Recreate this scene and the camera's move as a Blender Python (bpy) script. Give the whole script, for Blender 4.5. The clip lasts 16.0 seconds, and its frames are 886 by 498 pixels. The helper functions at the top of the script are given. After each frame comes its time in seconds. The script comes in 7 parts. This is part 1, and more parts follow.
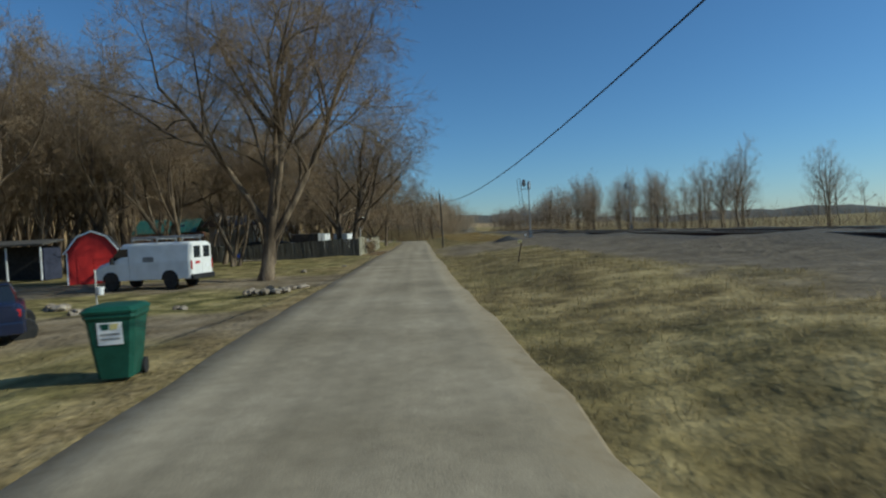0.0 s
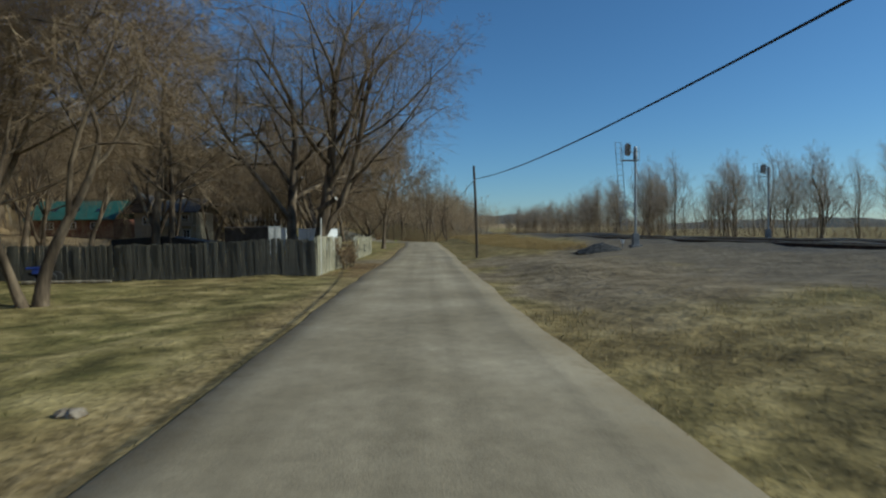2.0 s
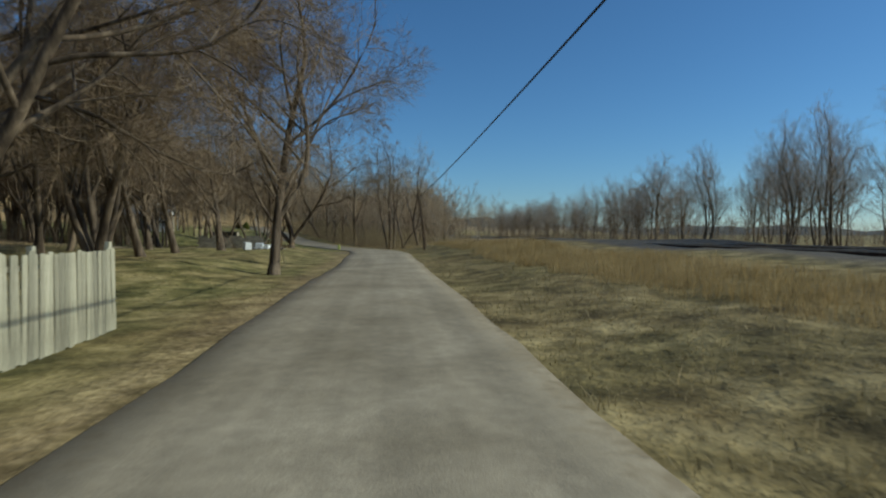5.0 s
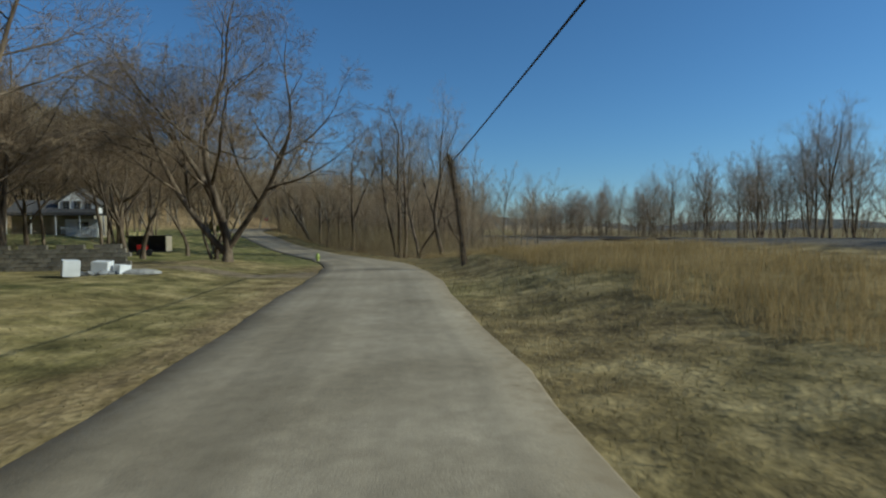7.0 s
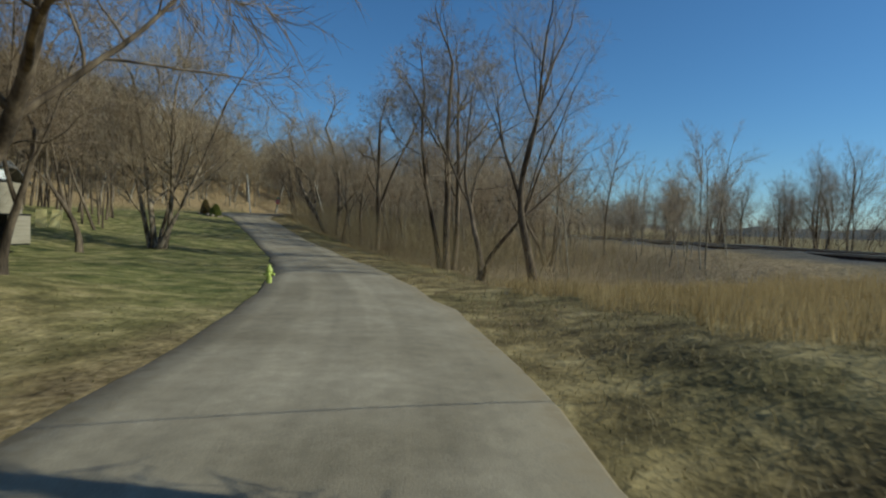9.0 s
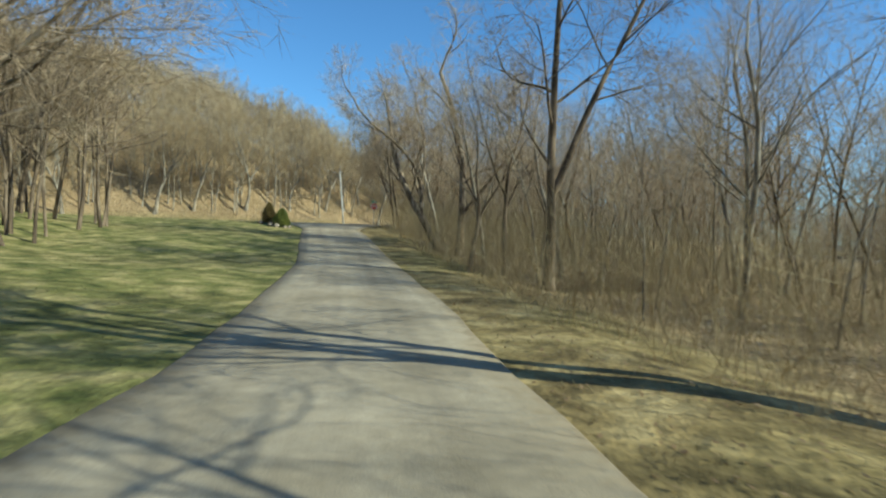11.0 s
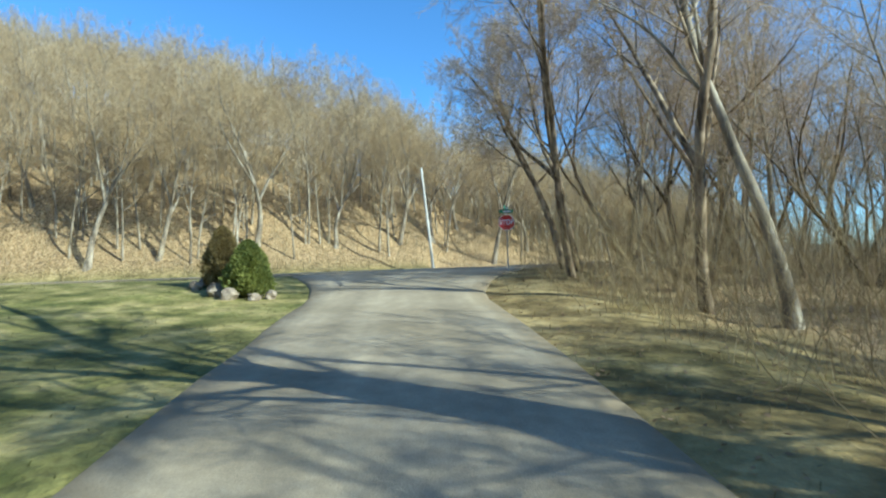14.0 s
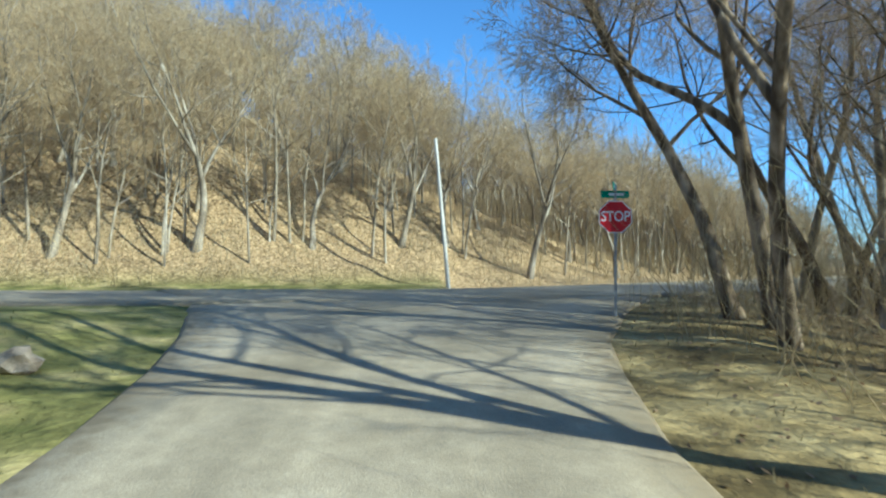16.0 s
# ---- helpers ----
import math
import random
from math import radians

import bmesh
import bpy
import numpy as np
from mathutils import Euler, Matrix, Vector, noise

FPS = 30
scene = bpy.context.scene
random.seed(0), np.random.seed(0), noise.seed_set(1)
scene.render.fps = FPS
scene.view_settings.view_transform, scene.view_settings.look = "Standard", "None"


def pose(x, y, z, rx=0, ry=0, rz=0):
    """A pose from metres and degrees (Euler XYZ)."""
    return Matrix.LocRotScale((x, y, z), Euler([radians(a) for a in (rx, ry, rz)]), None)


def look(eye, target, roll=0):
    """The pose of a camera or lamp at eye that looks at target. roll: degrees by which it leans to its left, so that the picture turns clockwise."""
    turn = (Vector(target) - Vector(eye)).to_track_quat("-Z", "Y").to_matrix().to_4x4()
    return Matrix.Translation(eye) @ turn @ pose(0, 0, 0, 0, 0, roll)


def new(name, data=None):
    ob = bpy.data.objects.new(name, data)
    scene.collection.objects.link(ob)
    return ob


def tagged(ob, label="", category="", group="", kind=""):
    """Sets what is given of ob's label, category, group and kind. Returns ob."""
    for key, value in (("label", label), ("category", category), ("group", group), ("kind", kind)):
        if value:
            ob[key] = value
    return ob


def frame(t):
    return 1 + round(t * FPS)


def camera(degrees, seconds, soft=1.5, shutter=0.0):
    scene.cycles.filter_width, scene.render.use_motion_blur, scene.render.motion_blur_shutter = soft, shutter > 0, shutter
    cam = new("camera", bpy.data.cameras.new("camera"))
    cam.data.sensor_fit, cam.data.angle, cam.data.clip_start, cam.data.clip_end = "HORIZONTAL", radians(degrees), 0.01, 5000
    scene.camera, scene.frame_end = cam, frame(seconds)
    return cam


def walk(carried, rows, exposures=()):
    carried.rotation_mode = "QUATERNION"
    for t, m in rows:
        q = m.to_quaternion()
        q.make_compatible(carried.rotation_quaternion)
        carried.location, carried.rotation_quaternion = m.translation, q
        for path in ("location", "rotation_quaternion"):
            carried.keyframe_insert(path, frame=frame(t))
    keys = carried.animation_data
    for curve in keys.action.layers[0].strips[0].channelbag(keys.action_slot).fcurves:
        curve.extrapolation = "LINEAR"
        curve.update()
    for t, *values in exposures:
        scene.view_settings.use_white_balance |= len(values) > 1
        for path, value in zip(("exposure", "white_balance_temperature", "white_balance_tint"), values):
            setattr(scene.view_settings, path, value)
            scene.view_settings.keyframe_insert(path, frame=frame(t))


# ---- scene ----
cam = camera(76.0, 16.0, soft=2.2, shutter=0.12)
PATH = [
    (0.0, 0.000, -0.000, 1.855, -0.79, -1.73, -2.66),
    (0.5, -0.334, 6.274, 1.854, -0.93, -1.76, -3.10),
    (1.0, -0.702, 12.552, 1.846, -0.97, -1.47, -2.65),
    (1.5, -1.124, 18.838, 1.853, -0.50, -1.63, -1.58),
    (2.0, -1.566, 25.095, 1.876, -0.49, -1.78, -0.67),
    (2.5, -1.939, 31.260, 1.851, -1.07, -1.61, 0.28),
    (3.0, -2.220, 37.286, 1.870, -2.44, -1.74, 1.28),
    (3.5, -2.230, 43.029, 1.811, -3.24, -1.52, 1.41),
    (4.0, -2.195, 48.868, 1.762, -3.63, -1.37, 1.03),
    (4.2, -2.218, 51.168, 1.793, -3.75, -1.39, 0.55),
    (4.9, -2.216, 59.232, 1.783, -4.23, -1.48, 0.18),
    (5.6, -2.230, 67.169, 1.808, -4.18, -1.81, -0.13),
    (6.3, -2.286, 74.888, 1.820, -3.68, -1.84, -0.46),
    (6.5, -2.314, 77.042, 1.800, -3.63, -1.81, -0.96),
    (7.0, -2.373, 82.468, 1.809, -2.98, -1.54, -0.81),
    (7.5, -2.518, 87.851, 1.813, -2.47, -1.23, 0.25),
    (8.0, -2.730, 93.202, 1.917, -1.62, -1.95, 0.23),
    (8.2, -2.823, 95.334, 1.942, -1.14, -1.80, 0.21),
    (8.9, -3.115, 102.228, 1.929, 0.77, -2.17, 1.32),
    (9.6, -3.860, 109.132, 1.765, 3.87, -2.09, 3.13),
    (10.3, -5.773, 117.829, 1.645, 8.14, -1.53, 3.18),
    (10.5, -6.490, 120.697, 1.628, 9.34, -1.44, 3.34),
    (11.0, -8.511, 128.017, 1.610, 13.01, -0.71, 1.54),
    (11.5, -10.956, 135.035, 1.666, 16.90, 0.02, 1.02),
    (12.0, -13.406, 141.112, 1.882, 20.10, 0.89, -0.21),
    (12.5, -15.760, 146.385, 2.197, 21.40, 1.29, -0.62),
    (13.0, -17.869, 150.743, 2.440, 22.16, 2.03, -1.19),
    (13.5, -19.495, 154.157, 2.674, 22.09, 2.53, -1.76),
    (14.0, -20.794, 156.936, 2.890, 21.98, 2.46, -1.87),
    (14.5, -21.895, 159.275, 3.070, 21.79, 2.71, -1.44),
    (15.0, -22.996, 161.541, 3.247, 21.58, 2.85, -1.05),
    (15.5, -24.057, 163.706, 3.427, 21.42, 2.57, -0.52),
    (15.7, -24.530, 164.716, 3.500, 21.65, 2.41, -0.30),
    (16.0, -25.246, 166.287, 3.633, 22.45, 2.46, 0.31),
]

S = 1.33   # metres to one unit of the plan
# the lens sits a little right of the way ahead; rows are seconds, place, yaw, pitch, roll
def aim(x, y, z, yaw, pitch, roll):
    return Matrix.Translation((S * x, S * y, S * z)) @ pose(0, 0, 0, 0, 0, yaw) @ pose(0, 0, 0, 90 + pitch) @ pose(0, 0, 0, 0, 0, roll)


walk(cam, [(t, aim(*row)) for t, *row in PATH],
     exposures=[(0.0, -0.5, 5550, -4), (4.2, -0.5, 5500, -4), (8.2, -0.5, 5450, -4), (10.3, 0.0, 5550, -7), (11.5, 0.75, 5450, -10), (12.5, 0.92, 5280, -9), (16.0, 0.9, 5080, -9)])

# ---- daylight ----
SUN_UP, SUN_TURN = 30.0, 96.0   # height over the horizon; turn from +y towards +x
world = bpy.data.worlds.new("world")
scene.world = world
world.use_nodes = True
wn = world.node_tree.nodes
sky = wn.new("ShaderNodeTexSky")
sky.sky_type, sky.sun_disc = "NISHITA", False
sky.sun_elevation, sky.sun_rotation = radians(SUN_UP), radians(SUN_TURN)
sky.air_density, sky.dust_density, sky.ozone_density = 1.0, 0.15, 6.5
wn["Background"].inputs["Strength"].default_value = 0.12
world.node_tree.links.new(sky.outputs[0], wn["Background"].inputs["Color"])
sun = new("sun", bpy.data.lights.new("sun", "SUN"))
sun.data.energy, sun.data.angle, sun.data.color = 5.0, radians(0.55), (1.0, 0.88, 0.7)
e, a = radians(SUN_UP), radians(SUN_TURN)
sun.matrix_world = look((0, 0, 60), Vector((0, 0, 60)) - Vector((math.sin(a) * math.cos(e), math.cos(a) * math.cos(e), math.sin(e))))


# ---- materials ----
def material(name, colours, scale=4.0, detail=6.0, rough=0.85, bump=0.3, metal=0.0, fine=40.0, spread=(0.35, 0.65), per_piece=0.0, stretch=(1, 1, 1), spec=0.3):
    """Two scales of noise between the given colours, with relief; per_piece varies brightness from piece to piece."""
    m = bpy.data.materials.new(name)
    m.use_nodes = True
    n, l = m.node_tree.nodes, m.node_tree.links
    b = n["Principled BSDF"]
    co = n.new("ShaderNodeTexCoord")
    mp = n.new("ShaderNodeMapping")
    mp.inputs["Scale"].default_value = stretch
    l.new(co.outputs["Object"], mp.inputs["Vector"])
    big = n.new("ShaderNodeTexNoise")
    big.inputs["Scale"].default_value, big.inputs["Detail"].default_value = scale, detail
    small = n.new("ShaderNodeTexNoise")
    small.inputs["Scale"].default_value, small.inputs["Detail"].default_value = fine, 4.0
    l.new(mp.outputs[0], big.inputs["Vector"])
    l.new(mp.outputs[0], small.inputs["Vector"])
    ramp = n.new("ShaderNodeValToRGB")
    r = ramp.color_ramp
    for k in range(len(colours) - 2):
        r.elements.new(0.5)
    for k, c in enumerate(colours):
        r.elements[k].position = spread[0] + (spread[1] - spread[0]) * k / max(1, len(colours) - 1)
        r.elements[k].color = (*c, 1)
    l.new(big.outputs["Fac"], ramp.inputs["Fac"])
    mix = n.new("ShaderNodeMix")
    mix.data_type, mix.blend_type = "RGBA", "OVERLAY"
    mix.inputs["Factor"].default_value = 0.55
    l.new(ramp.outputs["Color"], mix.inputs["A"])
    l.new(small.outputs["Fac"], mix.inputs["B"])
    out = mix.outputs["Result"]
    if per_piece:
        info = n.new("ShaderNodeObjectInfo")
        mr = n.new("ShaderNodeMapRange")
        mr.inputs["To Min"].default_value, mr.inputs["To Max"].default_value = 1 - per_piece, 1 + per_piece
        l.new(info.outputs["Random"], mr.inputs["Value"])
        hsv = n.new("ShaderNodeHueSaturation")
        l.new(out, hsv.inputs["Color"])
        l.new(mr.outputs[0], hsv.inputs["Value"])
        out = hsv.outputs["Color"]
    l.new(out, b.inputs["Base Color"])
    b.inputs["Roughness"].default_value, b.inputs["Metallic"].default_value = rough, metal
    b.inputs["Specular IOR Level"].default_value = spec
    if bump:
        bp = n.new("ShaderNodeBump")
        bp.inputs["Strength"].default_value, bp.inputs["Distance"].default_value = bump, 0.02
        l.new(small.outputs["Fac"], bp.inputs["Height"])
        l.new(bp.outputs[0], b.inputs["Normal"])
    return m


def islands(name, low, high, rough=0.9, spec=0.2, translucent=0.0):
    """Loose pieces in one mesh (blades, twigs, leaves): a colour of its own for each piece."""
    m = bpy.data.materials.new(name)
    m.use_nodes = True
    n, l = m.node_tree.nodes, m.node_tree.links
    b = n["Principled BSDF"]
    g = n.new("ShaderNodeNewGeometry")
    co = n.new("ShaderNodeTexCoord")
    noise_big = n.new("ShaderNodeTexNoise")
    noise_big.inputs["Scale"].default_value, noise_big.inputs["Detail"].default_value = 0.35, 5.0
    l.new(co.outputs["Object"], noise_big.inputs["Vector"])
    add = n.new("ShaderNodeMath")
    add.operation = "MULTIPLY_ADD"
    add.inputs[1].default_value = 0.6
    l.new(g.outputs["Random Per Island"], add.inputs[0])
    sub = n.new("ShaderNodeMath")
    sub.operation = "MULTIPLY_ADD"
    sub.inputs[1].default_value, sub.inputs[2].default_value = 1.4, -0.5
    l.new(noise_big.outputs["Fac"], sub.inputs[0])
    l.new(sub.outputs[0], add.inputs[2])
    ramp = n.new("ShaderNodeValToRGB")
    ramp.color_ramp.elements[0].color, ramp.color_ramp.elements[1].color = (*low, 1), (*high, 1)
    l.new(add.outputs[0], ramp.inputs["Fac"])
    l.new(ramp.outputs[0], b.inputs["Base Color"])
    b.inputs["Roughness"].default_value, b.inputs["Specular IOR Level"].default_value = rough, spec
    if translucent:
        tr = n.new("ShaderNodeBsdfTranslucent")
        l.new(ramp.outputs[0], tr.inputs["Color"])
        mx = n.new("ShaderNodeMixShader")
        mx.inputs[0].default_value = translucent
        l.new(b.outputs[0], mx.inputs[1])
        l.new(tr.outputs[0], mx.inputs[2])
        l.new(mx.outputs[0], n["Material Output"].inputs["Surface"])
    return m


BARK = material("bark", [(0.05, 0.036, 0.023), (0.125, 0.092, 0.06), (0.25, 0.19, 0.125)], 3, 8, 0.95, 0.9, fine=22, stretch=(1, 1, 0.22))
BARK_MID = material("weathered_bark", [(0.08, 0.057, 0.034), (0.2, 0.15, 0.095), (0.36, 0.28, 0.185)], 5, 10, 0.97, 1.0, fine=12, spread=(0.38, 0.62), stretch=(1, 1, 0.35))
BARK_PALE = material("pale_bark", [(0.13, 0.108, 0.078), (0.27, 0.23, 0.17), (0.43, 0.385, 0.3)], 3, 8, 0.95, 0.7, fine=20, stretch=(1, 1, 0.25))
TWIG = islands("twigs", (0.19, 0.135, 0.08), (0.38, 0.285, 0.18), translucent=0.2)
TWIG_WARM = islands("warm_twigs", (0.32, 0.235, 0.145), (0.6, 0.47, 0.3), translucent=0.3)
TWIG_FAR = islands("far_twigs", (0.33, 0.25, 0.14), (0.62, 0.49, 0.29), translucent=0.4)
BRUSH = islands("brush", (0.3, 0.235, 0.125), (0.62, 0.51, 0.3), translucent=0.4)
DRY_GRASS = islands("dry_grass", (0.28, 0.195, 0.075), (0.62, 0.47, 0.23), translucent=0.45)
MEADOW = islands("meadow_grass", (0.12, 0.105, 0.04), (0.55, 0.44, 0.24), translucent=0.4)
LAWN = islands("lawn_grass", (0.1, 0.12, 0.03), (0.36, 0.31, 0.13), translucent=0.45)
LEAF = islands("dead_leaves", (0.18, 0.12, 0.065), (0.45, 0.32, 0.19), translucent=0.3)
STEEL = material("galvanised_steel", [(0.25, 0.26, 0.27), (0.4, 0.41, 0.42)], 6, 4, 0.5, 0.1, metal=0.7)
RUST = material("rusty_steel", [(0.06, 0.035, 0.025), (0.13, 0.08, 0.055)], 5, 6, 0.8, 0.3, metal=0.3)
RAIL_TOP = material("polished_rail", [(0.3, 0.29, 0.28), (0.45, 0.44, 0.42)], 5, 3, 0.3, 0.05, metal=0.9)
POLE_WOOD = material("creosoted_wood", [(0.05, 0.04, 0.03), (0.12, 0.095, 0.07)], 4, 6, 0.9, 0.5, stretch=(1, 1, 0.1))
POLE_PALE = material("bleached_pole_wood", [(0.4, 0.38, 0.34), (0.58, 0.56, 0.5)], 4, 6, 0.85, 0.3, stretch=(1, 1, 0.1))
PICKET = material("weathered_pickets", [(0.2, 0.18, 0.12), (0.36, 0.33, 0.23), (0.5, 0.46, 0.34)], 2.5, 8, 0.9, 0.5, fine=30, stretch=(3, 3, 0.35), per_piece=0.3)
# darker copy of the picket wood, with the shade of the sunless face in its colour
PICKET_SHADED = material("shaded_pickets", [(0.07, 0.065, 0.055), (0.14, 0.13, 0.105)], 2.5, 8, 0.9, 0.5, fine=30, stretch=(3, 3, 0.35), per_piece=0.3)
WHITE = material("white_paint", [(0.68, 0.68, 0.66), (0.8, 0.8, 0.78)], 1.5, 5, 0.45, 0.05)
RED = material("red_paint", [(0.42, 0.02, 0.018), (0.55, 0.03, 0.025)], 2, 5, 0.55, 0.1, stretch=(1, 1, 0.3))
BLACK = material("black_plastic", [(0.015, 0.015, 0.016), (0.03, 0.03, 0.032)], 4, 4, 0.55, 0.1)
RUBBER = material("tyre_rubber", [(0.018, 0.018, 0.018), (0.035, 0.034, 0.033)], 6, 4, 0.8, 0.2)
GREY_DARK = material("charcoal_paint", [(0.05, 0.05, 0.053), (0.085, 0.085, 0.088)], 2, 5, 0.5, 0.08)
GREY = material("grey_paint", [(0.2, 0.2, 0.2), (0.3, 0.3, 0.29)], 3, 5, 0.6, 0.1)
BIN_GREEN = material("bin_green_plastic", [(0.012, 0.062, 0.04), (0.02, 0.09, 0.06)], 3, 4, 0.5, 0.1)
NAVY = material("navy_car_paint", [(0.012, 0.016, 0.04), (0.018, 0.024, 0.055)], 2, 3, 0.18, 0.0, spec=0.6)
TAIL_RED = material("tail_lamp_red", [(0.3, 0.01, 0.01), (0.4, 0.02, 0.02)], 4, 3, 0.2, 0.0, spec=0.6)
ROOF = material("grey_shingles", [(0.06, 0.058, 0.055), (0.13, 0.12, 0.11)], 5, 6, 0.9, 0.5)
ROOF_GREEN = material("green_metal_roof", [(0.02, 0.075, 0.06), (0.04, 0.12, 0.095)], 2, 4, 0.5, 0.1)
SIDING = material("tan_siding", [(0.27, 0.23, 0.16), (0.38, 0.33, 0.24)], 2, 5, 0.8, 0.3, stretch=(0.2, 0.2, 6))
LOG = material("brown_siding", [(0.07, 0.05, 0.035), (0.14, 0.1, 0.07)], 2, 5, 0.85, 0.4, stretch=(0.2, 0.2, 5))
YELLOW = material("yellow_paint", [(0.6, 0.5, 0.2), (0.72, 0.62, 0.28)], 2, 4, 0.6, 0.1)
CONCRETE = material("old_concrete", [(0.24, 0.23, 0.2), (0.4, 0.38, 0.34)], 2.5, 8, 0.9, 0.4)
STONE = material("field_stone", [(0.16, 0.125, 0.09), (0.28, 0.23, 0.17), (0.38, 0.32, 0.25)], 3, 8, 0.9, 0.6)
BALLAST = islands("ballast_stone", (0.09, 0.085, 0.08), (0.26, 0.25, 0.235))
TIE = material("railway_tie", [(0.05, 0.04, 0.032), (0.1, 0.08, 0.065)], 4, 6, 0.9, 0.5, per_piece=0.2)
SIGN_RED = material("sign_red", [(0.5, 0.012, 0.02), (0.56, 0.018, 0.028)], 1, 2, 0.4, 0.0)
SIGN_WHITE = material("sign_white", [(0.78, 0.78, 0.78), (0.84, 0.84, 0.84)], 1, 2, 0.4, 0.0)
SIGN_GREEN = material("sign_green", [(0.01, 0.22, 0.12), (0.015, 0.26, 0.14)], 1, 2, 0.4, 0.0)
CEDAR = islands("cedar_green", (0.13, 0.16, 0.04), (0.42, 0.44, 0.13), translucent=0.45)
CEDAR_BROWN = islands("cedar_bronze", (0.19, 0.155, 0.06), (0.44, 0.34, 0.15), translucent=0.45)
BLUE = material("blue_plastic", [(0.015, 0.03, 0.16), (0.03, 0.05, 0.22)], 3, 3, 0.5, 0.05)
HYDRANT = material("hydrant_yellow", [(0.42, 0.48, 0.1), (0.55, 0.6, 0.16)], 4, 4, 0.5, 0.1)


def glass(name, tint=(0.02, 0.025, 0.03)):
    m = bpy.data.materials.new(name)
    m.use_nodes = True
    b = m.node_tree.nodes["Principled BSDF"]
    b.inputs["Base Color"].default_value = (*tint, 1)
    b.inputs["Roughness"].default_value, b.inputs["Specular IOR Level"].default_value = 0.06, 0.7
    return m


GLASS = glass("dark_window_glass")


# ---- building helpers ----
def part(name, bm, mat, parent=None, label=""):
    """Links a bmesh, or ready mesh data, as one mesh object under a thing or a part."""
    if isinstance(bm, bpy.types.Mesh):
        me = bm
    else:
        me = bpy.data.meshes.new(name)
        bm.normal_update()
        bm.to_mesh(me)
        bm.free()
    if mat is not None and not me.materials:
        me.materials.append(mat)
    ob = new(name, me)
    if parent is not None:
        ob.parent = parent
    if label:
        ob["label"] = label
    return ob


def thing(name, m, label, category, group="", kind=""):
    """An Empty at the base of a thing made of parts."""
    ob = new(name)
    ob.empty_display_size = 0.2
    ob.matrix_basis = m
    return tagged(ob, label, category, group, kind)


def arrays(name, verts, faces, mat=None, smooth=True):
    """Mesh data from arrays of corners and of equal-sided faces."""
    me = bpy.data.meshes.new(name)
    verts, faces = np.asarray(verts, np.float32), np.asarray(faces, np.int32)
    k = faces.shape[1]
    me.vertices.add(len(verts))
    me.vertices.foreach_set("co", verts.ravel())
    me.loops.add(faces.size)
    me.loops.foreach_set("vertex_index", faces.ravel())
    me.polygons.add(len(faces))
    me.polygons.foreach_set("loop_start", np.arange(0, faces.size, k, dtype=np.int32))
    me.polygons.foreach_set("use_smooth", np.full(len(faces), smooth))
    me.update(calc_edges=True)
    if mat is not None:
        me.materials.append(mat)
    return me


def box(bm, size, at=(0, 0, 0), bevel=0.0, m=None):
    """A box of that size, centred at that place, with bevelled edges."""
    t = bmesh.new()
    bmesh.ops.create_cube(t, size=1, matrix=Matrix.Diagonal((*size, 1)))
    if bevel:
        bmesh.ops.bevel(t, geom=t.edges[:], offset=bevel, segments=2, affect="EDGES", profile=0.7)
    t.transform((m or Matrix()) @ Matrix.Translation(at))
    me = bpy.data.meshes.new("t")
    t.to_mesh(me)
    t.free()
    bm.from_mesh(me)
    bpy.data.meshes.remove(me)
    return bm


def rod(bm, a, b, r0, r1=None, sides=10):
    """A tapered round bar from a to b."""
    a, b = Vector(a), Vector(b)
    m = Matrix.Translation((a + b) / 2) @ (b - a).to_track_quat("Z", "Y").to_matrix().to_4x4()
    bmesh.ops.create_cone(bm, cap_ends=True, segments=sides, radius1=r0, radius2=r0 if r1 is None else r1, depth=(b - a).length, matrix=m)
    return bm


def lathe(bm, profile, sides=20, m=None):
    """Turns (radius, height) pairs round the upright axis."""
    rings = []
    for r, z in profile:
        rings.append([bm.verts.new((m or Matrix()) @ Vector((r * math.cos(2 * math.pi * k / sides), r * math.sin(2 * math.pi * k / sides), z))) for k in range(sides)])
    for lo, hi in zip(rings, rings[1:]):
        for k in range(sides):
            bm.faces.new((lo[k], lo[(k + 1) % sides], hi[(k + 1) % sides], hi[k]))
    bm.faces.new(rings[0][::-1])
    bm.faces.new(rings[-1])
    return bm


def prism(bm, outline, depth, m=None, bevel=0.0):
    """An outline in x and z, made solid along y."""
    t = bmesh.new()
    f = t.faces.new([t.verts.new((x, 0, z)) for x, z in outline])
    g = bmesh.ops.extrude_face_region(t, geom=[f])
    bmesh.ops.translate(t, verts=[v for v in g["geom"] if isinstance(v, bmesh.types.BMVert)], vec=(0, depth, 0))
    bmesh.ops.recalc_face_normals(t, faces=t.faces[:])
    if bevel:
        bmesh.ops.bevel(t, geom=t.edges[:], offset=bevel, segments=2, affect="EDGES")
    if m is not None:
        t.transform(m)
    me = bpy.data.meshes.new("t")
    t.to_mesh(me)
    t.free()
    bm.from_mesh(me)
    bpy.data.meshes.remove(me)
    return bm


